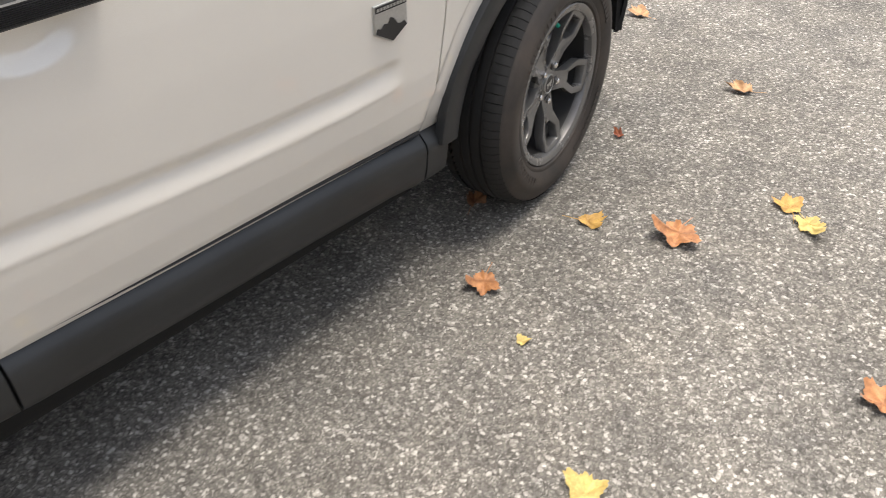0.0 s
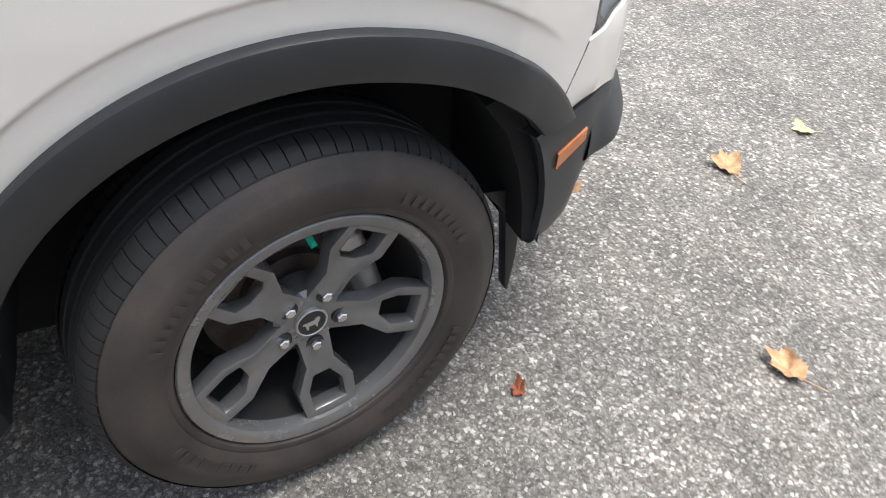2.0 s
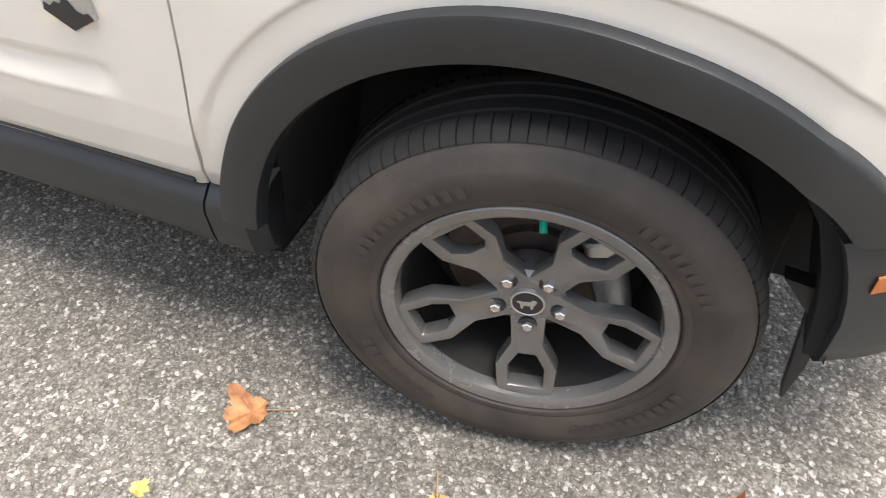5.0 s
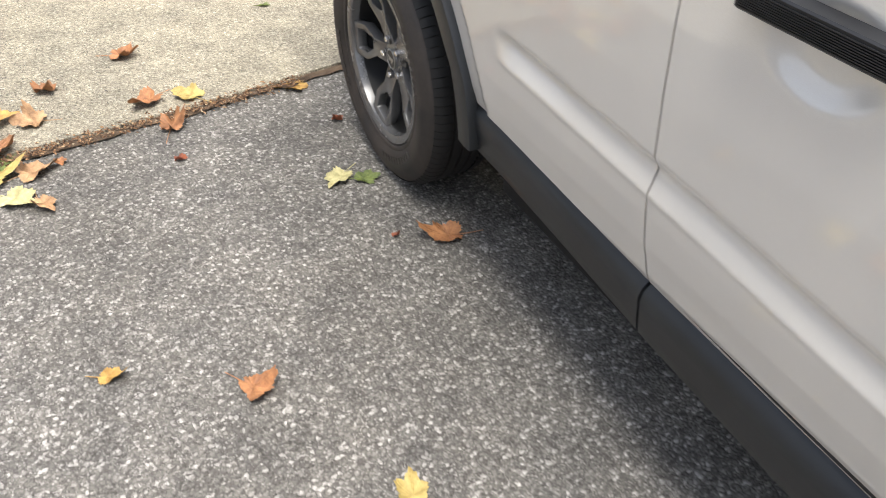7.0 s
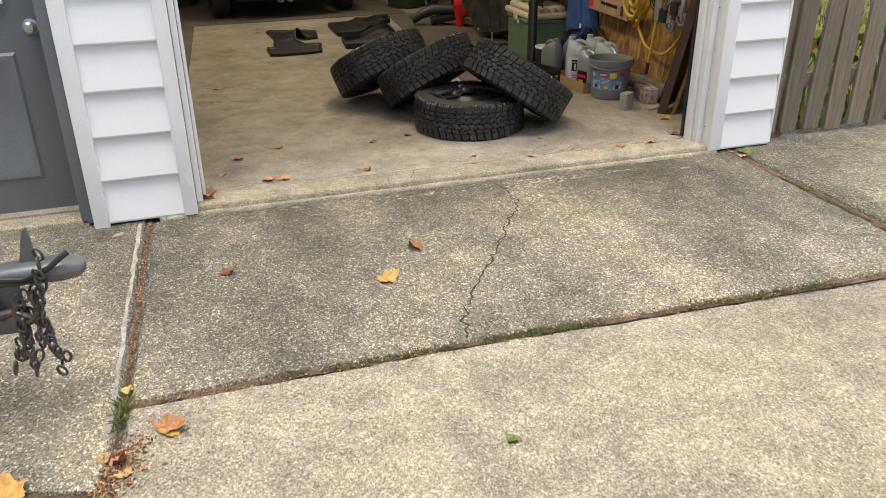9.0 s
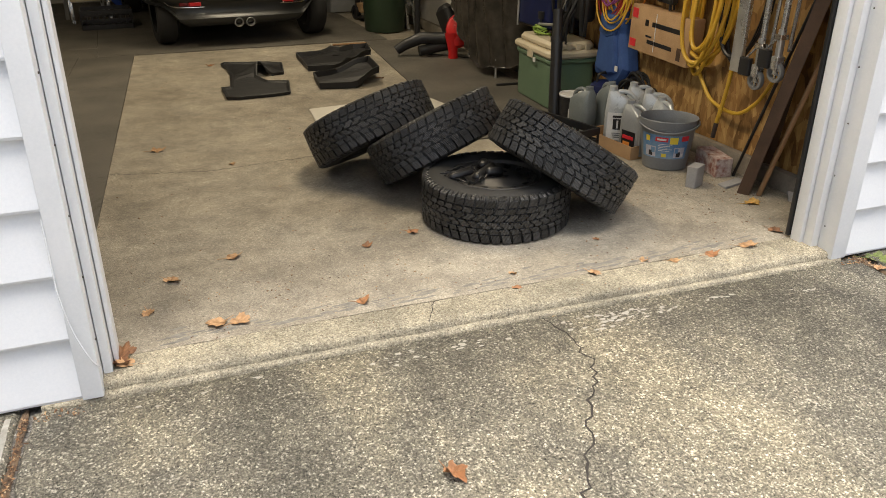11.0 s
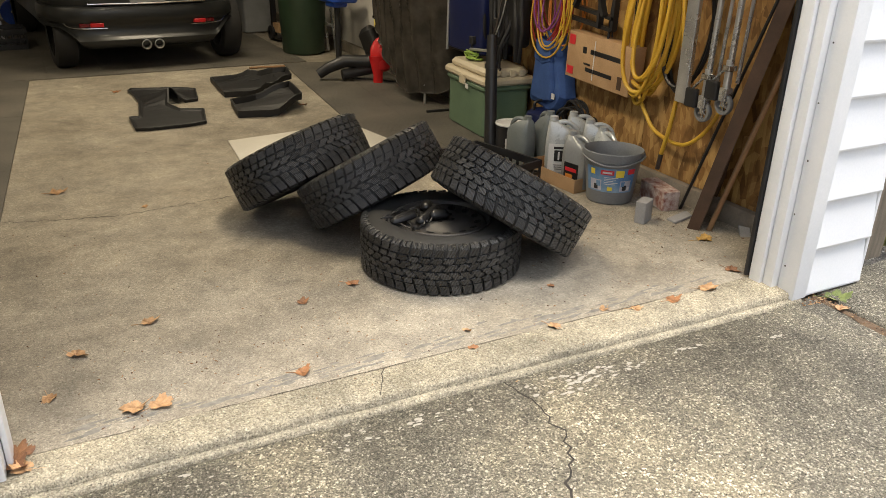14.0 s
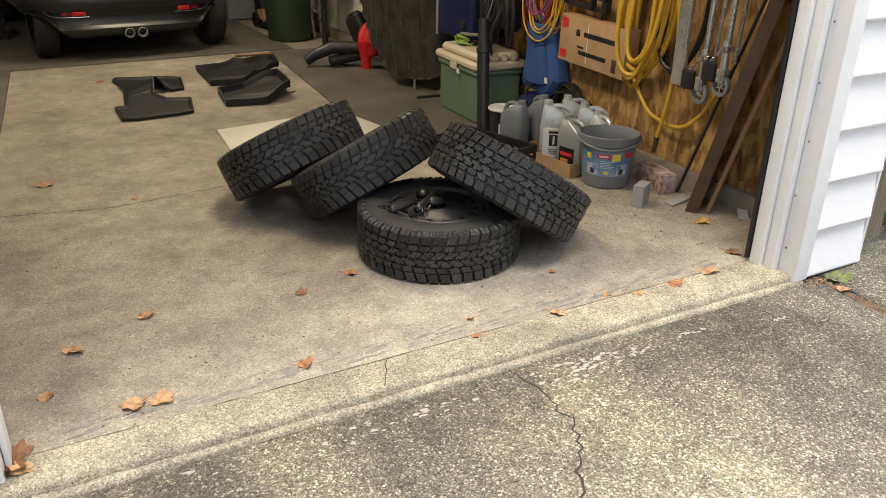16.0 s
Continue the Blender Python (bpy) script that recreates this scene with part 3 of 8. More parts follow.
# pale cement smears by the lip
rnd = random.Random(23)
me = Mesh()
for cx, cy, sx, sy, n in ((-2.15, -4.36, 0.09, 0.03, 60), (-2.33, -4.345, 0.05, 0.015, 12), (-2.96, -4.276, 0.035, 0.012, 6), (-2.60, -4.35, 0.05, 0.01, 8), (-1.52, -4.37, 0.16, 0.02, 30), (-0.75, -4.40, 0.15, 0.02, 10)):
    for _ in range(n):
        x, y, r = rnd.gauss(cx, sx), min(-4.25, rnd.gauss(cy, sy)), rnd.uniform(0.002, 0.009)
        k = 9
        vs = [(x + r * rnd.uniform(.6, 1.5) * math.cos(2 * math.pi * i / k) * 1.5, y + r * rnd.uniform(.5, 1.1) * math.sin(2 * math.pi * i / k), 0.0156 + r * 0.01) for i in range(k)]
        me.add(vs + [(x, y, 0.0168 + r * 0.02)], [(i, (i + 1) % k, k) for i in range(k)])
M["smear"] = surf("pale_cement_smear", (0.34, 0.315, 0.265), (0.46, 0.43, 0.37), 0.95, 60, 250, 0.6)
tagged(finish("cement_smear", me, M["smear"], flip=False), "pale splashes of cement on the apron slab", "cement", "", "stuff")

# ---- garage ----
ZF = 0.06
XW, XE, YF, YB, ZT = -3.62, 2.6, -4.49, -14.2, 2.55


def slab(name, x0, x1, y0, y1, z0, z1, material, label, category, kind="structure", bevel=0.0):
    o = finish(name, Mesh().box(((x0 + x1) / 2, (y0 + y1) / 2, (z0 + z1) / 2), (abs(x1 - x0), abs(y1 - y0), abs(z1 - z0))), material, bevel=bevel)
    return tagged(o, label, category, "", kind)


slab("floor", XW - 0.1, XE, -4.635, YB, -0.1, ZF, M["garage_concrete"], "tan worn concrete garage floor", "floor")
# rounded lip of the floor along the opening
prof = [(-4.632, ZF - 0.01), (-4.630, ZF + 0.001), (-4.56, ZF + 0.002), (-4.50, ZF - 0.001), (-4.486, ZF - 0.004), (-4.479, ZF - 0.012), (-4.477, 0.030), (-4.472, 0.031), (-4.460, 0.029), (-4.454, 0.024), (-4.452, 0.012), (-4.449, -0.05)]
xs = path_of([(-0.24, 0), (-3.30, 0)], step=0.07, amp=0.0)
rnd = random.Random(5)
rows = []
for x, _ in xs:
    j = rnd.uniform(-0.0025, 0.0025)
    rows.append([(x, y + (j if 3 < i < 10 else rnd.uniform(-0.004, 0.004) if i < 2 else 0) - (0.014 * (x + 1.8) if i > 2 else 0), z + (rnd.uniform(-0.0012, 0.001) if 3 < i < 9 else 0)) for i, (y, z) in enumerate(prof)])  # uneven edge
tagged(finish("door_sill", Mesh().grid(rows), M["lip_concrete"], angle=50), "pale worn concrete lip at the garage opening", "sill", "", "structure")
crack([(-1.475, -4.49), (-1.50, -4.54), (-1.545, -4.625)], 0.0014, ZF + 0.0025, 75, 0.006)
crack([(-1.02, -4.634), (-1.35, -4.632), (-1.72, -4.632)], 0.0011, ZF + 0.0010, 77, 0.004)
crack([(-0.40, -6.55), (-0.9, -6.42), (-1.6, -6.50), (-2.4, -6.35)], 0.0020, ZF + 0.0009, 76, 0.012)

# rubber floor tiles round the bare concrete
def tile_mat(name, x0, x1, y0, y1, label, seed, turn=0.0, pivot=(0, 0)):
    px, py = pivot
    t = thing(name, label, "floor mat", pose(px, py, 0, 0, 0, turn) @ pose(-px, -py, 0), kind="structure")
    rnd = random.Random(seed)
    n = 0
    sx, sy = 0.46, 0.46
    nx, ny = max(1, round((x1 - x0) / sx)), max(1, round((y1 - y0) / sy))
    base = None
    for i in range(nx):
        for j in range(ny):
            w, d = (x1 - x0) / nx, (y1 - y0) / ny
            if base is None:
                me = Mesh().prism([(-w / 2 + .0006, -d / 2 + .0006), (w / 2 - .0006, -d / 2 + .0006), (w / 2 - .0006, d / 2 - .0006), (-w / 2 + .0006, d / 2 - .0006)], 0, 0.010, inset=0.001)
                base = part("tile", me, M["rubber_tile"], t)
                base.matrix_basis = pose(x0 + w * (i + .5), y0 + d * (j + .5), ZF)
            else:
                same_mesh(base, t, pose(x0 + w * (i + .5), y0 + d * (j + .5), ZF + rnd.uniform(0, 0.001)))
    return t


mt, n_, l_, b_ = nodes_of("ribbed_rubber_tile")
co_ = n_.new("ShaderNodeTexCoord").outputs["Object"]
wv = tex(n_, l_, "ShaderNodeTexWave", 26.0, co_)
wv.bands_direction = "Y"
ns = tex(n_, l_, "ShaderNodeTexNoise", 3.0, n_.new("ShaderNodeNewGeometry").outputs["Position"], Detail=6.0)
rp = ramp(n_, [(0.3, (0.085, 0.078, 0.064)), (0.7, (0.15, 0.135, 0.11))])
l_.new(ns.outputs[0], rp.inputs[0])
l_.new(rp.outputs[0], b_.inputs["Base Color"])
b_.inputs["Roughness"].default_value = 0.6
bump_chain(n_, l_, b_, [(wv.outputs[0], 0.8, 0.004)])
M["rubber_tile"] = mt
tile_mat("rubber_tiles_west", XW + 0.02, -2.773, -9.98, -6.45, "dark grey ribbed rubber floor tiles along the wall", 1, -5.0, (-2.773, -9.98))
tile_mat("rubber_tiles_east", -0.600, 2.2, -9.97, -5.6, "dark grey rubber floor tiles beside bare concrete", 2, -3.1, (-0.600, -9.97))
tile_mat("rubber_tiles_back", XW + 0.6, XE + 0.3, -14.1, -9.985, "dark grey rubber floor tiles under the parked car", 3, 1.0, (-0.600, -9.985))

# walls
mw, n_, l_, b_ = nodes_of("plywood")
co_ = n_.new("ShaderNodeNewGeometry").outputs["Position"]
mp_ = n_.new("ShaderNodeMapping")
mp_.inputs["Scale"].default_value = (1, 0.8, 0.45)
l_.new(co_, mp_.inputs["Vector"])
w1 = tex(n_, l_, "ShaderNodeTexNoise", 9.0, mp_.outputs[0], Detail=9.0, Roughness=0.65, Distortion=1.2)
w3 = tex(n_, l_, "ShaderNodeTexVoronoi", 5.0, mp_.outputs[0])
# pressed flakes: long cells lying two ways
fl = []
for k_, rot in enumerate((35, -50)):
    m2_ = n_.new("ShaderNodeMapping")
    m2_.inputs["Rotation"].default_value = (radians(rot), 0, 0)
    m2_.inputs["Scale"].default_value = (1, 1, 0.38)
    l_.new(co_, m2_.inputs["Vector"])
    v_ = tex(n_, l_, "ShaderNodeTexVoronoi", 24.0 + 9 * k_, m2_.outputs[0])
    s_ = n_.new("ShaderNodeSeparateColor")
    l_.new(v_.outputs["Color"], s_.inputs[0])
    fl.append(s_.outputs[k_])
fa_ = n_.new("ShaderNodeMix")
fa_.inputs[0].default_value = 0.5
l_.new(fl[0], fa_.inputs[2])
l_.new(fl[1], fa_.inputs[3])
fb_ = n_.new("ShaderNodeMix")
fb_.inputs[0].default_value = 0.45
l_.new(w1.outputs[0], fb_.inputs[2])
l_.new(fa_.outputs[0], fb_.inputs[3])
rp = ramp(n_, [(0.25, (0.105, 0.050, 0.014)), (0.46, (0.29, 0.153, 0.047)), (0.68, (0.52, 0.33, 0.12))])
l_.new(fb_.outputs[0], rp.inputs[0])
k_ = ramp(n_, [(0.0, (0.35, 0.3, 0.25)), (0.10, (1, 1, 1))])
l_.new(w3.outputs["Distance"], k_.inputs[0])
mx_ = n_.new("ShaderNodeMix")
mx_.data_type, mx_.blend_type = "RGBA", "MULTIPLY"
mx_.inputs[0].default_value = 0.9
l_.new(rp.outputs[0], mx_.inputs[6])
l_.new(k_.outputs[0], mx_.inputs[7])
l_.new(mx_.outputs[2], b_.inputs["Base Color"])
b_.inputs["Roughness"].default_value = 0.75
bump_chain(n_, l_, b_, [(w1.outputs[0], 0.3, 0.003)])
M["plywood"] = mw
M["wall_paint"] = surf("dingy_wall_paint", (0.42, 0.40, 0.36), (0.5, 0.48, 0.44), 0.8, 1.5, 60, 0.2)
M["curb"] = surf("foundation_curb", (0.17, 0.145, 0.115), (0.30, 0.26, 0.205), 0.9, 6, 90, 0.6, dist=0.004)

for i, (ya, yb) in enumerate([(-4.62, -5.84), (-5.844, -7.06), (-7.064, -8.28)]):
    slab("wall_west_panel", XW - 0.02, XW, ya, yb, 0.16, 2.5, M["plywood"], "knotty yellow-brown plywood wall sheet", "wall")
slab("wall_west", XW - 0.042, XW - 0.022, YF - 0.02, YB, -0.1, ZT, M["wall_paint"], "garage side wall", "wall")
slab("wall_west_back", XW - 0.02, XW, -8.284, YB, 0.16, 2.5, M["wall_paint"], "off-white painted garage wall", "wall")
slab("curb_west", XW - 0.02, XW + 0.035, -4.645, YB, ZF - 0.02, 0.158, M["curb"], "rough concrete foundation curb below the wall", "curb", bevel=0.01)
slab("wall_back", XW, XE, YB, YB - 0.12, -0.1, ZT, M["wall_paint"], "dim back wall of the garage", "wall")
slab("wall_east", XE, XE + 0.12, YF - 0.02, YB, -0.1, ZT, M["wall_paint"], "garage side wall", "wall")
slab("ceiling", XW - 0.15, XE + 0.12, YF - 0.02, YB - 0.12, ZT, ZT + 0.12, M["wall_paint"], "plain garage ceiling", "ceiling")
slab("roof", XW - 0.6, XE + 0.5, YF + 0.08, YB - 0.5, ZT + 0.3, ZT + 0.42, M["door_grey"], "plain low garage roof", "roof")


# the front wall: white lap siding, with trim at its corners
def siding(name, x0, x1, y, z0, z1, label):
    t = thing(name, label, "wall", kind="structure")
    lap, base = 0.2025, None
    k = 0
    z = z0
    w = x1 - x0
    core = Mesh().box((w / 2, -0.06, (z0 + z1) / 2), (w - 0.004, 0.10, z1 - z0), pose(x0, y, 0))
    part("sheathing", core, M["white_trim"], t)
    while z < z1:
        top = min(z1, z + lap)
        if base is None:
            me = Mesh().add([(0, 0.000, -0.004), (w, 0.000, -0.004), (0, 0.022, -0.006), (w, 0.022, -0.006), (0, 0.025, 0.003), (w, 0.025, 0.003), (0, 0.001, lap + 0.002), (w, 0.001, lap + 0.002), (0, -0.006, lap + 0.002), (w, -0.006, lap + 0.002), (0, -0.006, -0.004), (w, -0.006, -0.004)],
                            [(0, 1, 3, 2), (2, 3, 5, 4), (4, 5, 7, 6), (6, 7, 9, 8), (8, 9, 11, 10), (0, 2, 4, 6, 8, 10), (11, 9, 7, 5, 3, 1)])
            base = part("siding_board", me, M["white_siding"], t, angle=25)
            base.matrix_basis = pose(x0, y - 0.012, z)
        else:
            same_mesh(base, t, pose(x0, y - 0.012, z))
        z += lap
    return t


def trim(name, x0, x1, y0, y1, z0, z1, material, label, bevel=0.006):
    return slab(name, x0, x1, y0, y1, z0, z1, material, label, "trim", bevel=bevel)


siding("wall_front_west", -3.668, -3.322, YF + 0.030, 0.035, 2.5, "white horizontal lap siding beside the garage opening")
siding("wall_front_east", -0.357, -0.022, YF, 0.035, 2.5, "white horizontal lap siding between the doors")
siding("wall_front_far", 1.12, XE + 0.1, YF, 0.035, 2.5, "white horizontal lap siding")
slab("wall_front_header", -3.335, -0.345, YF, YF - 0.12, 2.44, ZT, M["white_trim"], "white header over the garage opening", "wall")
slab("wall_front_header_door", -0.005, 1.12, YF, YF - 0.12, 2.14, ZT, M["white_trim"], "white header over the side door", "wall")
trim("trim_west", -3.325, -3.245, YF + 0.053, YF - 0.03, 0.030, 2.5, M["white_trim"], "white metal corner trim of the opening")
trim("trim_west_end", -3.688, -3.670, YF + 0.03, YF - 0.10, 0.03, 2.5, M["white_trim"], "white corner trim at the end of the wall")
tw_ = bpy.data.objects["trim_west"]
for k in range(9):
    z = 0.16 + 0.22 * k
    part("nail", Mesh().cyl((-3.2455, YF - 0.012 - 0.008 * (k % 2), z), (-3.2435, YF - 0.012 - 0.008 * (k % 2), z), 0.0035, n=8), M["steel_dark"], tw_, "rusty nail head")
trim("jamb_west", -3.33, -3.213, YF - 0.033, YF - 0.08, 0.05, 2.44, M["white_trim"], "white door jamb with dirty rubber seal")
trim("jamb_west_stop", -3.33, -3.197, YF - 0.083, YF - 0.138, 0.05, 2.44, M["white_trim"], "chipped white door stop")
trim("seal_west", -3.25, -3.186, YF - 0.141, YF - 0.158, 0.07, 2.12, M["black_plastic"], "black rubber weather seal strip")
trim("trim_east", -0.417, -0.355, YF + 0.022, YF - 0.14, 0.026, 2.5, M["white_trim"], "white corner trim of the garage opening")
trim("jamb_east", -0.447, -0.419, YF - 0.055, YF - 0.165, 0.05, 2.44, M["white_trim"], "white door jamb")
trim("jamb_east_stop", -0.465, -0.449, YF - 0.11, YF - 0.20, 0.065, 2.44, M["white_trim"], "chipped white door stop")
trim("trim_door", -0.022, 0.046, YF + 0.026, YF - 0.14, 0.012, 2.2, M["white_trim"], "white corner trim beside the grey door")
trim("door_jamb", 0.048, 0.10, YF - 0.02, YF - 0.22, 0.03, 2.14, M["door_grey"], "grey painted door jamb")
slab("door_threshold", 0.07, 1.12, YF - 0.02, YF - 0.24, -0.02, 0.05, M["lip_concrete"], "pale concrete door threshold", "threshold", bevel=0.006)
trim("door_jamb_far", 1.08, 1.12, YF - 0.02, YF - 0.22, 0.05, 2.14, M["door_grey"], "grey painted door jamb")

# thin loose wire on the trim, and a pale chip below it
tagged(finish("loose_wire", Mesh().tube([(-0.354, -4.462, 0.62), (-0.354, -4.461, 0.45), (-0.355, -4.458, 0.39), (-0.372, -4.456, 0.27), (-0.402, -4.458, 0.17), (-0.420, -4.475, 0.13)], 0.0022, 6), M["white_trim"]), "thin pale wire hanging loose on the trim", "wire")
tagged(finish("stone_chip", Mesh().prism([(-0.03, -0.012), (0.012, -0.022), (0.032, 0.008), (-0.008, 0.022)], 0, 0.008, pose(-0.063, -4.34, 0.019, 3, 4, 20), inset=0.002), M["lip_concrete"]), "flat pale stone chip by the siding", "stone")
te_ = bpy.data.objects["trim_east"]
for k in range(9):
    part("nail", Mesh().cyl((-0.4195, YF - 0.03 - 0.02 * (k % 2), 0.20 + 0.2 * k), (-0.4160, YF - 0.03 - 0.02 * (k % 2), 0.20 + 0.2 * k), 0.0035, n=8), M["steel_dark"], te_, "rusty nail head")

# grey panelled side door with a knob and a small window
dt = thing("door_1", "slate grey panelled side door with a brass knob", "door", pose(0.10, -4.70, 0.055), kind="structure")
leaf = Mesh().box((0.49, -0.022, 1.03), (0.98, 0.044, 2.06))
part("door_leaf", leaf, M["door_grey"], dt, bevel=0.003)
for px, pw in ((0.29, 0.30), (0.70, 0.30)):
    for pz, ph in ((0.45, 0.58),):
        pm = Mesh()
        for d, inn in ((0.0, 0.0),):
            o, i, zz = 0.014, 0.034, 0.0
            x0, x1, z0, z1 = px - pw / 2, px + pw / 2, pz - ph / 2, pz + ph / 2
            ringpts = lambda g, y: [(x0 + g, y, z0 + g), (x1 - g, y, z0 + g), (x1 - g, y, z1 - g), (x0 + g, y, z1 - g)]
            v0, v1, v2, v3 = ringpts(0, 0.001), ringpts(0.012, 0.010), ringpts(0.028, 0.010), ringpts(0.045, 0.003)
            pm.add(v0 + v1 + v2 + v3, [(a * 4 + k, a * 4 + (k + 1) % 4, a * 4 + 4 + (k + 1) % 4, a * 4 + 4 + k) for a in range(3) for k in range(4)] + [(12, 13, 14, 15)])
        part("panel", pm, M["door_grey"], dt)
kn = Mesh().lathe([(0.0, 0.075), (0.018, 0.073), (0.028, 0.062), (0.029, 0.05), (0.02, 0.036), (0.011, 0.03), (0.011, 0.012), (0.033, 0.008), (0.034, 0.0), (0, 0)], 24, pose(0.055, 0, 0.845, -90, 0, 0))
part("door_knob", kn, M["silver"], dt, "tarnished brass door knob")
wf = Mesh()
for a, b, c, d in ((0.14, 0.84, 0.945, 0.985), (0.14, 0.84, 1.9, 1.94), (0.14, 0.18, 0.985, 1.9), (0.80, 0.84, 0.985, 1.9)):
    wf.box(((a + b) / 2, 0.008, (c + d) / 2), (b - a, 0.03, d - c))
win = part("window_frame", wf, M["white_trim"], dt, "white window frame", bevel=0.003)
part("pane", Mesh().box((0.49, 0.002, 1.44), (0.62, 0.006, 0.92)), M["dark_glass"], win, "dark window pane")

# added fill lamps inside the garage, each with an unseen ceiling fixture
for k, (x, y, p) in enumerate(((-1.9, -6.0, 42), (0.5, -8.8, 30), (-2.0, -9.4, 36))):
    lt = thing("ceiling_light", "added white ceiling fixture, out of view, holding a fill lamp", "ceiling light", pose(x, y, ZT - 0.05), "garage lights")
    part("housing", Mesh().box((0, 0, 0.025), (0.16, 1.25, 0.05)), M["white_trim"], lt, bevel=0.004)
    part("tube", Mesh().cyl((0.03, -0.58, -0.008), (0.03, 0.58, -0.008), 0.013, n=10), M["white_siding"], lt)
    part("tube", Mesh().cyl((-0.03, -0.58, -0.008), (-0.03, 0.58, -0.008), 0.013, n=10), M["white_siding"], lt)
    fill_light(x, y, ZT - 0.075, 1.2, p)

# fence and the yard behind it
ft = thing("fence", "weathered grey wooden picket fence with gaps", "fence", kind="structure")
rnd = random.Random(14)
base = None
for k in range(27):
    x = -3.735 - (0.150 if k else 0.0) - max(0, k - 1) * 0.170
    if base is None:
        me = Mesh().prism([(-0.058, 0), (0.058, 0), (0.062, 1.72), (0.03, 1.78), (-0.03, 1.78), (-0.056, 1.72)], -0.011, 0.011, pose(0, 0, 0, 90, 0, 0), inset=0.003)
        base = part("picket", me, M["fence_wood"], ft)
        o = base
    else:
        o = same_mesh(base, ft, Matrix())
    o.matrix_basis = pose(x, -4.56 + rnd.uniform(-.008, .008), 0.04 + rnd.uniform(-.015, .025), rnd.uniform(-1, 1), rnd.uniform(-3.0, 1.5), rnd.uniform(-3, 3))
for z in (0.35, 1.45):
    part("rail", Mesh().box((-5.9, -4.60, z), (4.2, 0.04, 0.09)), M["fence_wood"], ft, bevel=0.004)
part("post", Mesh().box((-3.825, -4.63, 0.9), (0.09, 0.09, 1.8)), M["fence_wood"], ft, bevel=0.005)
flat("yard", [(-3.8, -4.7), (-30, -4.7), (-30, -30), (-3.8, -30)], -0.05, 0.02, M["yard"], "grass yard with fallen leaves behind the fence", "yard")
rnd = random.Random(15)
me = Mesh()
for _ in range(5200):
    x, y = -3.9 - rnd.random() ** 1.5 * 7, -4.75 - rnd.random() ** 1.3 * 6
    h = rnd.uniform(0.05, 0.16) if rnd.random() < 0.85 else rnd.uniform(0.2, 0.75)
    q = pose(x, y, 0.02 + (h * 0.5 if h > 0.2 else 0), rnd.uniform(-30, 30), rnd.uniform(-30, 30), rnd.uniform(0, 360))
    w = rnd.uniform(0.006, 0.012) if h < 0.2 else rnd.uniform(0.02, 0.045)
    hh = h if h < 0.2 else w * 2
    me.add([(-w, 0, 0), (w, 0, 0), (w * .8, .004, hh * .6), (0, .01, hh), (-w * .8, .004, hh * .6)], [(0, 1, 2, 3, 4)], q)
mg, n_, l_, b_ = nodes_of("grass_blades")
ge = n_.new("ShaderNodeNewGeometry")
rp = ramp(n_, [(0.0, (0.03, 0.07, 0.012)), (0.45, (0.09, 0.15, 0.025)), (0.7, (0.28, 0.30, 0.05)), (0.85, (0.45, 0.36, 0.06)), (1.0, (0.30, 0.11, 0.03))])
l_.new(ge.outputs["Random Per Island"], rp.inputs[0])
l_.new(rp.outputs[0], b_.inputs["Base Color"])
b_.inputs["Roughness"].default_value = 0.7
M["grass"] = mg
tagged(finish("yard_plants", me, mg, flip=False), "mixed green and yellow grass and weeds", "grass", "", "stuff")

# the neighbouring house that closes the place behind the camera
M["house"] = surf("dull_house_wall", (0.26, 0.23, 0.195), (0.33, 0.295, 0.25), 0.8, 2, 60, 0.3)
slab("wall_house", 7.0, 7.25, -14, 12, -0.1, 2.7, M["house"], "plain pale house wall across the driveway", "wall")


# ---- the parked off-road car; its parts in x outward, y forward, z up, from the ground under the front hub ----
CAR = pose(-0.6517, 1.8720, 0, 0, 0, -9.4656)
ZH, WB, MID = 0.345, 2.67, -0.87
NOSE = [(0.12, 0.06), (0.30, 0.040), (0.43, -0.026), (0.515, -0.070), (0.60, -0.135), (0.68, -0.23), (0.745, -0.36), (0.79, -0.52), (0.812, -0.70), (0.82, MID)]
TAIL = [(-2.76, 0.06), (-2.93, 0.051), (-3.075, 0.024), (-3.20, -0.03), (-3.30, -0.10), (-3.38, -0.21), (-3.44, -0.38), (-3.47, -0.60), (-3.48, MID)]
PU = [p[0] for p in reversed(TAIL)] + [p[0] for p in NOSE]
PV = [p[1] for p in reversed(TAIL)] + [p[1] for p in NOSE]


ARCH = {0.0: (0.985, 0.008, 0.0), -WB: (1.045, 0.015, 0.012)}


CREASE_U, CREASE_Z = [-1.95, -1.44, -1.2, -1.0, -0.8, -0.65], [0.054, 0.030, 0.012, 0.003, 0.0, 0.006]


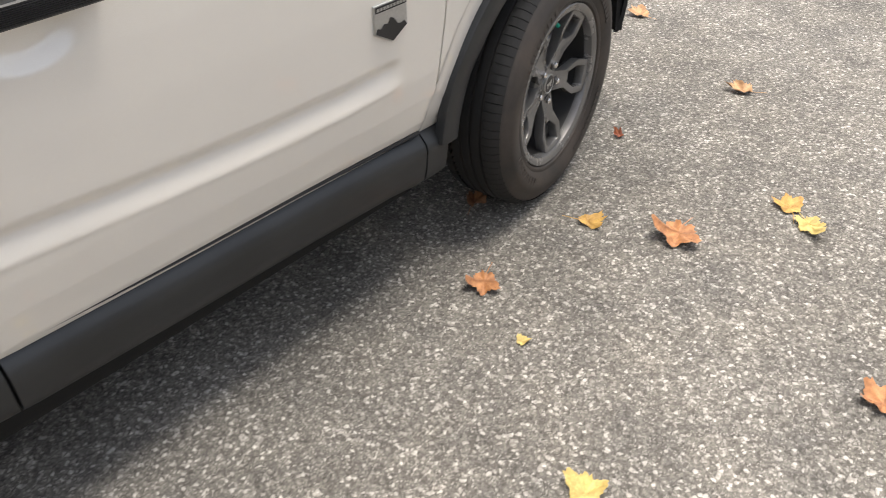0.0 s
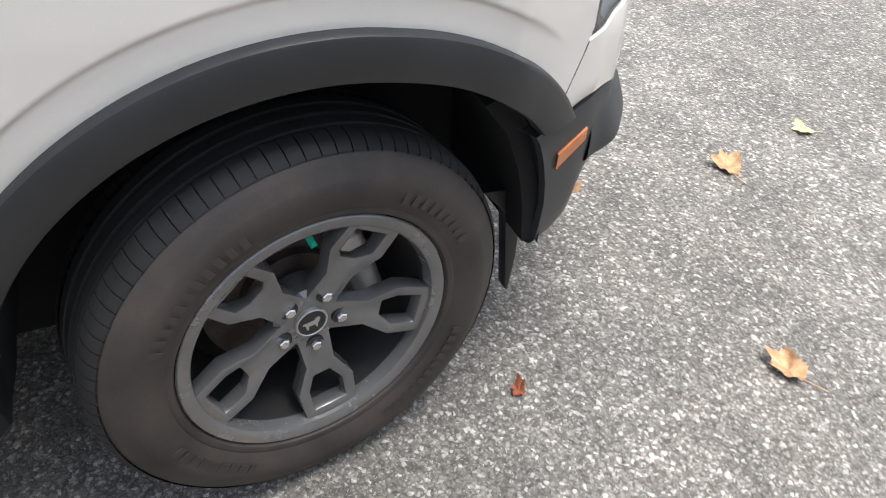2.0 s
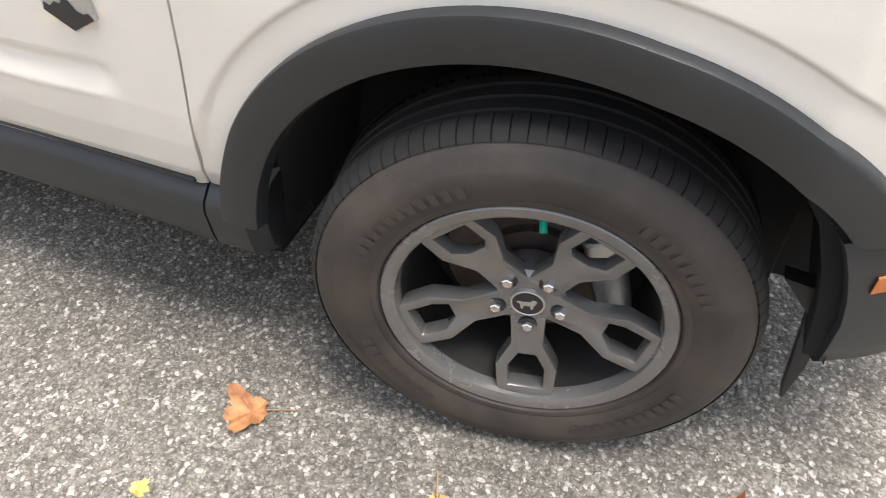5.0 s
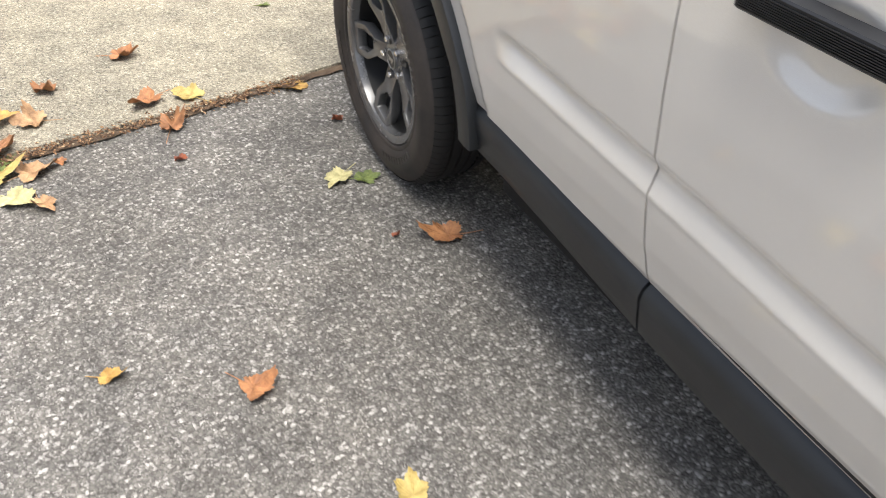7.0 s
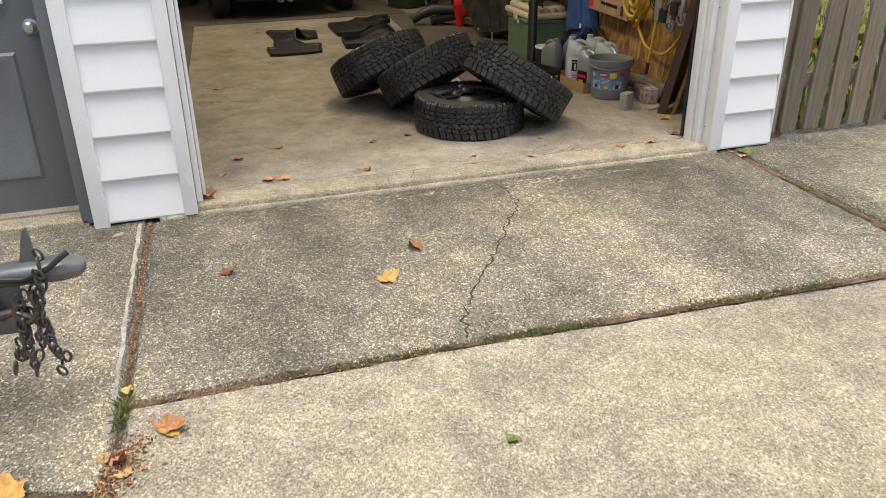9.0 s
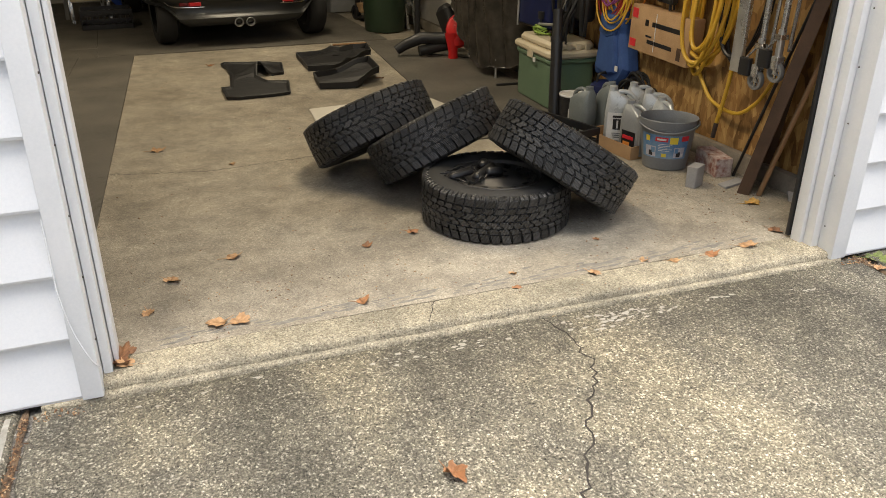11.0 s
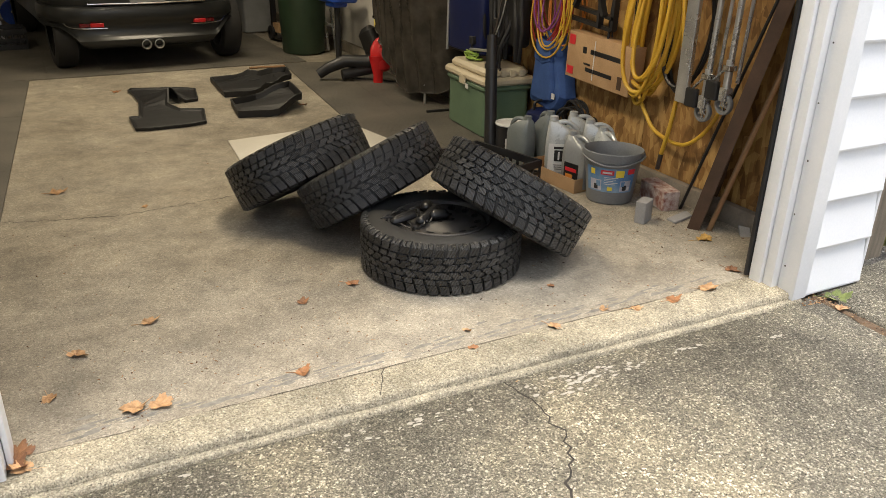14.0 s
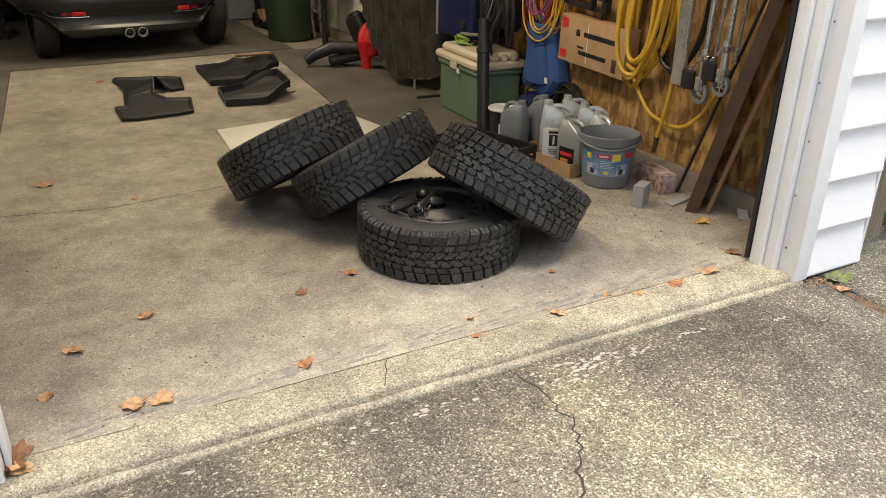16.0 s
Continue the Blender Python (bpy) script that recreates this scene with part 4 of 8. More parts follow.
def side(u, z):
    """How far the body's side stands out at u along the car and z above the ground."""
    v = lerp(PU, PV, u) - 0.06
    v += lerp([0.40, 0.44, 0.48, 0.54, 0.60, 0.70, 0.80, 0.90, 1.0, 1.08, 1.13, 1.42], [0.010, 0.030, 0.045, 0.056, 0.062, 0.066, 0.070, 0.070, 0.066, 0.058, 0.050, -0.015], z)
    a = smooth(-0.630, -0.680, u) * smooth(-2.02, -1.95, u)
    v += a * lerp([0.48, 0.592, 0.601, 0.607, 0.638, 0.643, 0.648, 0.664, 0.669, 0.75], [0, 0.0035, 0.0050, 0.0040, -0.0090, -0.0105, -0.0100, -0.0006, 0.0004, 0], z - lerp(CREASE_U, CREASE_Z, u))
    for c in (0.0, -WB):
        k, du, dz = ARCH[c]
        r = math.hypot(u - c - du, z - ZH - dz) / k
        if r < 0.7:
            v -= 0.007 * smooth(0.588, 0.577, r) * (1 - smooth(0.30, 0.41, u))
    for hu, hz in ((-1.335, 0.952), (-2.20, 0.967)):
        v -= 0.017 * smooth(1.0, 0.45, math.hypot((u - hu) / 0.088, (z - hz) / 0.062))
    return v


def arch(u, c, r):
    d = r * r - (u - c) ** 2
    return ZH + math.sqrt(d) if d > 0 else 0.0


suv = thing("parked_suv", "beige-white compact off-road car with dark plastic cladding on the driveway", "car", CAR)


def both_sides(name, me, material, label="", angle=35, bevel=0.0, mirror=True):
    o = part(name, me, material, suv, label, angle=angle, bevel=bevel)
    if mirror:
        m2 = Mesh()
        m2.v = [(2 * MID - x, y, z) for x, y, z in me.v]
        m2.f = [tuple(reversed(f)) for f in me.f]
        part(name, m2, material, suv, label, angle=angle, bevel=bevel)
    return o


def panel(name, ul, ur, zb, zt, nu, nz):
    rows = []
    for j in range(nz + 1):
        row = []
        for i in range(nu + 1):
            s, t = i / nu, j / nz
            z = 0.8
            for _ in range(8):
                u = ul(z) + (ur(z) - ul(z)) * s
                z = zb(u) + (zt(u) - zb(u)) * t
            row.append((side(u, z), u, z))
        rows.append(row)
    me = Mesh().grid(rows)
    rim = rows[0] + [r[-1] for r in rows[1:]] + rows[-1][-2::-1] + [r[0] for r in rows[-2:0:-1]]
    k = len(rim)
    back = [(x - 0.010, y, z) for x, y, z in rim]
    me.add(rim + back, [(i, (i + 1) % k, k + (i + 1) % k, k + i) for i in range(k)])
    return both_sides(name, me, M["car_paint"], angle=42)


GAP = 0.0022
seam_a = lambda z: lerp([0.42, 0.47, 0.55, 0.70, 0.835, 1.13], [-0.556, -0.548, -0.530, -0.508, -0.494, -0.490], z)
seam_b = lambda z: lerp([0.42, 0.55, 0.93, 1.13], [-1.530, -1.545, -1.560, -1.560], z)
seam_c = lambda z: lerp([0.42, 0.80, 0.87, 1.0, 1.14], [-2.56, -2.54, -2.515, -2.46, -2.415], z)
EDGE_U, EDGE_Z = [0.400, 0.411, 0.424, 0.455, 0.474], [0.60, 0.64, 0.663, 0.718, 0.762]
nose_edge = lambda z: lerp(EDGE_Z + [0.80, 0.86, 1.02], EDGE_U + [0.473, 0.469, 0.455], z)
sill = lambda u: lerp([-2.3, -2.0, -1.75, -1.5, -1.2, -0.9, -0.55], [0.506, 0.498, 0.482, 0.462, 0.453, 0.449, 0.438], u)
belt = lambda u: 1.13
hood_line = lambda u: lerp([-0.6, 0.0, 0.5], [1.10, 1.06, 1.0], u)

fender = panel("front_fender", lambda z: seam_a(z) + GAP, nose_edge, lambda u: max(0.436 if u < 0.2 else 0.622, arch(u, 0, 0.497)), hood_line, 120, 96)
front_door = panel("front_door", lambda z: seam_b(z) + GAP, lambda z: seam_a(z) - GAP, sill, belt, 92, 190)
rear_door = panel("rear_door", lambda z: seam_c(z) + GAP, lambda z: seam_b(z) - GAP, lambda u: max(sill(u), arch(u, -WB, 0.525)), belt, 96, 180)
quarter = panel("quarter_panel", lambda z: -3.15, lambda z: seam_c(z) - GAP, lambda u: max(0.60, arch(u, -WB, 0.525)), lambda u: lerp([-3.15, -2.9, -2.6, -2.4], [1.42, 1.40, 1.20, 1.13], u), 44, 48)


# black wheel arch flares
def flare(c, a0, a1, name):
    rows = []
    n = 56
    for i in range(n + 1):
        row = []
        k, du, dz = ARCH[c]
        for r, dv in ((0.536, -0.012), (0.536, 0.006), (0.5335, 0.0125), (0.528, 0.0145), (0.505, 0.0135), (0.479, 0.0105), (0.471, 0.0065), (0.467, -0.004), (0.466, -0.022)):
            r *= k
            end = math.degrees(math.asin(0.274 / r)) if c == 0 else a1
            a = radians(a0 + (end - a0) * i / n)
            u, z = c + du + r * math.cos(a), ZH + dz + r * math.sin(a)
            row.append((side(u, max(0.55, z)) + dv + 0.007 - 0.010 * max(0, 1 - math.sin(a)) * (1 if c == 0 else 0.4), u, z))
        rows.append(row)
    return both_sides(name, Mesh().grid(rows), M["cladding"], "dark grey plastic wheel arch flare", angle=40)


flare(0.0, 174.0, 31.0, "wheel_arch_front")
flare(-WB, 73.6, 4.0, "wheel_arch_rear_door")
flare(-WB, 160.0, 74.4, "wheel_arch_rear")


# rocker cladding in sections, from the front arch to the rear arch
def rocker(name, u0, u1, end0=0.0, end1=0.0):
    rows = []
    n = max(4, int(abs(u1 - u0) / 0.03))
    for i in range(n + 1):
        u = u0 + (u1 - u0) * i / n
        zt = sill(u) + 0.004
        row = [(-0.02, u, zt + 0.012), (0.018, u, zt + 0.006), (0.031, u, zt - 0.006), (0.047, u, zt - 0.022), (0.052, u, zt - 0.040), (0.050, u, zt - 0.056), (0.046, u, zt - 0.092), (0.040, u, zt - 0.120), (0.026, u, zt - 0.136), (-0.10, u, zt - 0.150)]
        if u > -0.66:
            row = [(x - 0.03 * smooth(-0.485, -0.458, u), y, z - 0.006 * smooth(-0.66, -0.56, u)) for x, y, z in row]
        rows.append(row)
    me = Mesh().grid(rows)
    k = len(rows[0])
    me.add(rows[0] + rows[-1], [tuple(range(k)), tuple(range(2 * k - 1, k - 1, -1))])
    return both_sides(name, me, M["cladding"], "dark grey plastic sill cladding", angle=38)


rocker("rocker_end", -0.553, -0.458)
rocker("rocker_panel", -1.532, -0.558)
rocker("rocker_rear", -2.19, -1.538)
# the thin rubber seal above the sill
me = Mesh()
me.tube([(0.036, u, sill(u) + 0.012) for u in np.linspace(-2.15, -0.57, 40)], 0.006, 6)
both_sides("sill_seal", me, M["black_plastic"], "black rubber seal under the doors")


def resample(pts, n):
    d = [0]
    for a, b in zip(pts, pts[1:]):
        d.append(d[-1] + math.dist(a, b))
    us = [np.interp(np.linspace(0, d[-1], n), d, [p[k] for p in pts]) for k in (0, 1)]
    out = [(float(a), float(b)) for a, b in zip(*us)]
    for _ in range(3):
        out = [out[0]] + [((a[0] + 2 * b[0] + c[0]) / 4, (a[1] + 2 * b[1] + c[1]) / 4) for a, b, c in zip(out, out[1:], out[2:])] + [out[-1]]
    return out


def wrap(name, pts, prof, material, n=40, label="", sgn=1, angle=35):
    """Carries a profile of (stand-out, height) round the car's nose or tail."""
    c = resample(pts, n)
    rows = []
    for i, (u, v) in enumerate(c):
        a, b = c[max(0, i - 1)], c[min(len(c) - 1, i + 1)]
        tu, tv = b[0] - a[0], b[1] - a[1]
        ln = math.hypot(tu, tv)
        nu, nv = -tv / ln * sgn, tu / ln * sgn
        if nu * (1 if sgn > 0 else -1) < 0:
            nu, nv = -nu, -nv
        p = prof(i / (n - 1)) if callable(prof) else prof
        rows.append([(v + nv * d, u + nu * d, z) for d, z in p])
    return both_sides(name, Mesh().grid(rows), material, label, angle=angle)


def cut(pts, u, first):
    """The stretch of a plan line beyond u."""
    v = lerp([p[0] for p in sorted(pts)], [p[1] for p in sorted(pts)], u)
    return [(u, v)] + [p for p in pts if (p[0] > u + 0.005 if first else p[0] < u - 0.005)]


def wrap_from(name, start, prof, material, n=60, label="", angle=35):
    """Like wrap() round the nose, but beginning at the upright line start(z)."""
    c = resample(cut(NOSE, 0.36, True), 200)
    cu = [p[0] for p in c]
    rows = []
    for i in range(n):
        s = (i / (n - 1)) ** 1.6
        row = []
        for d, z in prof(s):
            k0 = float(np.interp(start(z), cu[:150], range(150)))
            k = k0 + (198.5 - k0) * s
            (u0, v0), (u1, v1) = c[int(k)], c[int(k) + 1]
            f, ln = k - int(k), math.hypot(u1 - u0, v1 - v0)
            row.append((v0 + (v1 - v0) * f + (u1 - u0) / ln * d, u0 + (u1 - u0) * f - (v1 - v0) / ln * d, z))
        rows.append(row)
    return both_sides(name, Mesh().grid(rows), material, label, angle=angle)


turn = lambda s, a, b: a + (b - a) * smooth(0.0, 0.14, s)
drop = lambda s: 0.075 * smooth(0.06, 0.45, s)
wrap_from("bumper_cover", lambda z: nose_edge(max(0.618, min(z, 0.762))) + 0.0004, lambda s: [(-0.03, 0.618 - drop(s)), (turn(s, 0.000, -0.008), 0.620 - drop(s)), (turn(s, 0.0025, 0.004), 0.634 - drop(s)), (turn(s, 0.0042, 0.0055), 0.66 - 0.6 * drop(s)), (turn(s, 0.0058, 0.004), 0.70), (turn(s, 0.0068, 0.001), 0.732), (turn(s, 0.0066, -0.003), 0.7405), (turn(s, 0.003, -0.009), 0.7435), (-0.06, 0.744)], M["car_paint"], 60, "beige-white painted bumper cover")
fb = resample(cut(NOSE, 0.34, True), 160)
low = lambda u: lerp([0.0, 0.48, 0.523, 0.549, 0.565, 0.66, 0.80], [0.346, 0.346, 0.358, 0.388, 0.414, 0.43, 0.46], u)
rear_edge = lambda z: lerp([0.34, 0.352, 0.457, 0.514, 0.581, 0.62], [0.427, 0.428, 0.421, 0.408, 0.385, 0.368], z)
fu = [p[0] for p in fb]
rows = []
for j, (t, d) in enumerate(((-0.01, -0.03), (0.0, 0.0), (0.05, 0.005), (0.2, 0.006), (0.4, 0.004), (0.6, 0.001), (0.8, -0.004), (0.95, -0.010), (1.0, -0.020), (1.0, -0.034))):
    row = []
    for i in range(57):
        s, z = max(0, i - 1) / 55, 0.5
        for _ in range(6):
            k0 = np.interp(rear_edge(z), fu[:140], range(140))
            k = k0 + (159 - k0) * s
            u = float(np.interp(k, range(160), fu))
            top = lerp([0.45, 0.53, 0.60, 0.68, 0.74, 0.82], [0.615, 0.6145, 0.600, 0.564, 0.541, 0.54], u)
            z = top - (top - low(u)) * t
        k1 = min(158, int(k))
        (u0, v0), (u1, v1) = fb[k1], fb[k1 + 1]
        ln = math.hypot(u1 - u0, v1 - v0)
        v = v0 + (v1 - v0) * (k - k1)
        dd = d - (0.012 if i == 0 else 0) - 0.10 * t * smooth(0.60, 0.74, u)
        row.append((v + (u1 - u0) / ln * dd, u - (v1 - v0) / ln * dd, z))
    rows.append(row)
both_sides("front_bumper", Mesh().grid(rows), M["cladding"], "dark grey plastic front bumper", angle=40)
# fillers and backings added in liner black for the shade behind the arch
rows = [[(v, rear_edge(z) + 0.004, z) for v in np.linspace(lerp(fu, [p[1] for p in fb], rear_edge(z)) - 0.010, -0.34, 6)] for z in np.linspace(0.35, 0.66, 14)]
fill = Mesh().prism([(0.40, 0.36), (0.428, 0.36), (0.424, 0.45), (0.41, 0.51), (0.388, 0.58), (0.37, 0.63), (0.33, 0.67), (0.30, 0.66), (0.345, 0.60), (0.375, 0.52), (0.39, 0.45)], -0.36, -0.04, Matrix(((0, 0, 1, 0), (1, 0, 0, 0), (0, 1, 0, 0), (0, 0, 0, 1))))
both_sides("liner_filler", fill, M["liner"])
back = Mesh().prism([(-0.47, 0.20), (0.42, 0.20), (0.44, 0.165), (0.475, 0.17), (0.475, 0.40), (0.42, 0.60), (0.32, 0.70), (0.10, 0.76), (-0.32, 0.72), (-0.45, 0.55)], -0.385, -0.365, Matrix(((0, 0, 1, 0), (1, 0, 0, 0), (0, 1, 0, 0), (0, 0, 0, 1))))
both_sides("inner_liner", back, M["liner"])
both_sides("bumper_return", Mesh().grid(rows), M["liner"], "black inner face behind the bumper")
led = cut(NOSE, 0.535, True)
wrap("bumper_step", led, lambda s: [(-0.02, 0.50), (-0.02, 0.455), (0.006 + 0.022 * smooth(0, .10, s), 0.478), (0.008 + 0.026 * smooth(0, .10, s), 0.488), (0.008 + 0.012 * smooth(0, .10, s), 0.525), (0.002, 0.560 - 0.04 * smooth(0.1, .45, s)), (-0.02, 0.568 - 0.04 * smooth(0.1, .45, s))], M["cladding"], 40, "protruding step of the bumper")
# added strip whose black gives the seam gaps their shade
rows = [[(side(u, z) - 0.012, u, z) for u in np.linspace(nose_edge(z) - 0.03, nose_edge(z) + 0.004, 5)] for z in np.linspace(0.625, 0.94, 24)]
both_sides("seam_backing", Mesh().grid(rows), M["liner"], "black backing behind the body seams")


def lamp_frame(s):
    deep, out = smooth(0.020, 0.042, s), turn(s, 0.0055, -0.005)
    return [(-0.06, 0.7445), (out - 0.008, 0.7445), (out - 0.002, 0.749), (out - 0.004 - 0.002 * deep, 0.757), (out - 0.004 - 0.034 * deep, 0.783), (out - 0.004 - 0.050 * deep, 0.790), (out - 0.004 - 0.056 * deep, 0.92), (out - 0.006, 0.938), (out - 0.006, 0.95), (-0.06, 0.955)]


wrap_from("headlight_surround", lambda z: nose_edge(max(0.762, z)) + 0.0015, lamp_frame, M["gloss_black"], 70, "glossy black headlight surround")
ln_ = [(u, v) for u, v in cut(NOSE, 0.543, True) if v > -0.50]
wrap("headlight_lens", ln_, [(-0.05, 0.792), (-0.034, 0.797), (-0.024, 0.812), (-0.024, 0.87), (-0.030, 0.91), (-0.05, 0.918)], M["clear"], 24, "clear headlight lens")
wrap("headlight_reflector", ln_, [(-0.050, 0.795), (-0.046, 0.81), (-0.058, 0.83), (-0.058, 0.88), (-0.048, 0.905)], M["lamp_inner"], 24, "silver lamp reflector")
wrap("nose_panel", cut(NOSE, 0.47, True), [(-0.02, 0.957), (-0.018, 0.975), (-0.04, 1.0), (-0.09, 1.02)], M["car_paint"], 40)
me = Mesh()
rows = []
for i in range(15):
    s = i / 14
    v = -0.02 + (2 * MID + 0.04) * s
    e = 1 - abs(2 * s - 1) ** 6
    rows.append([(v, u, lerp([-0.75, 0, 0.4, 0.78], [1.10, 1.075, 1.05, 1.0], u) + 0.03 * e - 0.02) for u in np.linspace(-0.75, 0.34 + 0.40 * e ** .5, 16)])
part("hood", Mesh().grid(rows), M["car_paint"], suv, angle=50)
# amber side marker on the bumper corner
mk = resample([(0.432, lerp(PU, PV, 0.432)), (0.470, lerp(PU, PV, 0.470)), (0.512, lerp(PU, PV, 0.512))], 6)
rows = [[(v + d, u, z) for d, z in ((-0.01, 0.523 + 0.004 * k), (0.010, 0.526 + 0.003 * k), (0.011, 0.555 + 0.002 * k), (-0.01, 0.560 + 0.002 * k))] for k, (u, v) in enumerate(mk)]
me = Mesh().grid(rows)
me.add(rows[0] + rows[-1], [(0, 1, 2, 3), (7, 6, 5, 4)])
part("side_marker", me, M["amber"], suv, "amber side marker reflector")
# rubber flap in front of the wheel
me = Mesh().prism([(0.345, 0.44), (0.359, 0.425), (0.397, 0.38), (0.405, 0.30), (0.417, 0.178), (0.424, 0.172), (0.432, 0.263), (0.432, 0.43)], 0, 0.03, Matrix(((0, 0, 1, -0.130), (1, 0, 0, 0), (0, 1, 0, 0), (0, 0, 0, 1))))
part("air_deflector", me, M["black_plastic"], suv, "black rubber air deflector", bevel=0.003)

# tail
rr = cut(TAIL, -3.146, False)
wrap("tail_panel", rr, [(-0.004, 0.70), (0.004, 0.72), (0.004, 0.80), (0.0, 0.90), (-0.004, 1.0), (-0.008, 1.08), (-0.012, 1.13), (-0.03, 1.25), (-0.09, 1.42)], M["car_paint"], 40, sgn=-1)
rb = cut(TAIL, -3.02, False)
wrap("rear_bumper", rb, [(-0.02, 0.715), (0.010, 0.710), (0.014, 0.69), (0.012, 0.62), (0.0, 0.54), (-0.020, 0.475), (-0.050, 0.43), (-0.12, 0.42)], M["cladding"], 44, "dark grey plastic rear bumper", sgn=-1)
tl = [(u, v) for u, v in cut(TAIL, -3.180, False) if v > -0.45]
wrap("tail_light", tl, lambda s: [(-0.02, 0.852), (0.012, 0.856), (0.018, 0.87), (0.018, 1.03), (0.012, 1.11), (0.004, 1.125), (-0.04, 1.128)], M["red_lens"], 20, "red tail light lens", sgn=-1)
rows = [[(v - 0.004, u, z) for z in (0.51, 0.55)] for u, v in resample(cut(TAIL, -3.20, False)[:3], 4)]
part("rear_reflector", Mesh().grid(rows), M["red_lens"], suv, "small red reflector on the bumper", thick=0.006)

me = Mesh().tube([(side(u, z) + 0.0005, u, z) for u, z in ((-3.14, 0.975), (-3.05, 0.985), (-3.01, 0.975), (-2.99, 0.955), (-2.983, 0.93), (-2.98, 0.90))], 0.0013, 6)
both_sides("bumper_seam", me, M["car_paint"], "thin seam line between quarter panel and bumper")

# cabin above the belt line
def cabin_ring(z, f0, f1, ins):
    return [(0.03 - ins, f0, z), (0.03 - ins, f1, z), (2 * MID - 0.03 + ins, f1, z), (2 * MID - 0.03 + ins, f0, z)]
a, b = cabin_ring(1.128, -3.0, -0.62, 0.02), cabin_ring(1.64, -2.95, -1.30, 0.19)
for nm, i, j in (("side_window", 0, 1), ("windshield", 1, 2), ("side_window", 2, 3), ("rear_window", 3, 0)):
    part(nm, Mesh().add([a[i], a[j], b[j], b[i]], [(0, 1, 2, 3)]), M["dark_glass"], suv, "dark tinted glass", thick=0.006)
c_ = [(x * 0.98 - 0.017, y, z + 0.09) for x, y, z in b]
me = Mesh().add(b + c_, [(0, 1, 5, 4), (1, 2, 6, 5), (2, 3, 7, 6), (3, 0, 4, 7), (4, 5, 6, 7), (3, 2, 1, 0)])
part("roof", me, M["car_paint"], suv, bevel=0.03)
# hollow underbody, wheel liners and floor, with the shade beneath in their dark colour
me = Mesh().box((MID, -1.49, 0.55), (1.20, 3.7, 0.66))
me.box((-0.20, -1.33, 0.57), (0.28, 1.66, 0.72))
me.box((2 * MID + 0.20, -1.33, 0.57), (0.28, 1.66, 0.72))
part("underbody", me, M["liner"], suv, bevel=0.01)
for c in (0.0, -WB):
    for sg in (0, 1):
        rows = []
        for i in range(33):
            a_ = radians(6 + (173 if c == 0 else 160) * i / 32)
            shrink = (0.95 + 0.05 * smooth(3, 9, i)) * (1 - 0.04 * smooth(26, 30, i)) if c == 0 else 1.055
            lim = side(c + 0.469 * math.cos(a_), 0.6) - 0.03 - (0.035 * smooth(27, 30, i) if c == 0 else 0)
            rows.append([((min(x, lim) if not sg else 2 * MID - min(x, lim)), c + ARCH[c][1] + shrink * r * math.cos(a_), ZH + ARCH[c][2] + shrink * r * math.sin(a_)) for x, r in ((0.050 - 0.065 * (c == 0 and i < 8), 0.469), (-0.06, 0.462), (-0.28, 0.455), (-0.34, 0.40), (-0.34, 0.05))])
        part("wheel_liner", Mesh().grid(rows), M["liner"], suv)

# added inner face, its near black standing for shade in the rear arch
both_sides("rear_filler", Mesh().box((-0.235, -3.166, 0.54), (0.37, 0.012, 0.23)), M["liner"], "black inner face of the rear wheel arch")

# fender vent
pts = [(-0.489, 0.838), (-0.470, 0.836), (-0.452, 0.850), (-0.438, 0.90), (-0.414, 1.04), (-0.47, 1.05), (-0.487, 0.96)]
vm = Matrix(((0, 0, 1, 0), (1, 0, 0, 0), (0, 1, 0, 0), (0, 0, 0, 1)))
sv = side(-0.46, 0.92)
vent = part("fender_vent", Mesh().prism(pts, sv - 0.01, sv + 0.006, vm, inset=0.004), M["black_plastic"], suv, "black fender vent trim")
for k in range(16):
    z = 0.866 + k * 0.0105
    part("vent_slat", Mesh().box((sv + 0.0065, -0.462 + (z - 0.86) * 0.14, z), (0.004, 0.016, 0.0045)), M["black_plastic"], vent)
# door handles
def handle(u, z, door):
    s = side(u, z)
    h = part("door_handle", Mesh().rounded((0, 0, 0), (0.030, 0.235, 0.032), 0.008, pose(s + 0.032, u, z)), M["black_plastic"], door, "black door handle with a ribbed grip")
    me = Mesh()
    for k in range(9):
        me.box((s + 0.0485, u, z - 0.011 + k * 0.0026), (0.002, 0.22, 0.0011))
    part("grip_rib", me, M["black_plastic"], h)
    part("handle_mount", Mesh().rounded((s + 0.008, u - 0.10, z), (0.05, 0.03, 0.028), 0.006), M["black_plastic"], h)
handle(-1.335, 0.985, front_door)
handle(-2.20, 1.0, rear_door)
# shield badge on the front door
bs = side(-0.67, 0.76) + 0.002
sh = [(-0.715, 0.800), (-0.626, 0.800), (-0.626, 0.742), (-0.669, 0.716), (-0.715, 0.742)]
badge = part("door_badge", Mesh().prism(sh, bs - 0.006, bs + 0.004, vm, inset=0.0015), M["silver"], front_door, "silver shield badge with dark mountains")
part("badge_band", Mesh().prism([(-0.712, 0.797), (-0.629, 0.797), (-0.629, 0.785), (-0.712, 0.785)], bs + 0.0041, bs + 0.0055, vm), M["black_plastic"], badge)
me = Mesh()
for k in range(9):
    me.box((bs + 0.0058, -0.706 + k * 0.0088, 0.791), (0.0012, 0.0058, 0.0055))
part("badge_writing", me, M["silver"], badge, "illegible small raised writing")
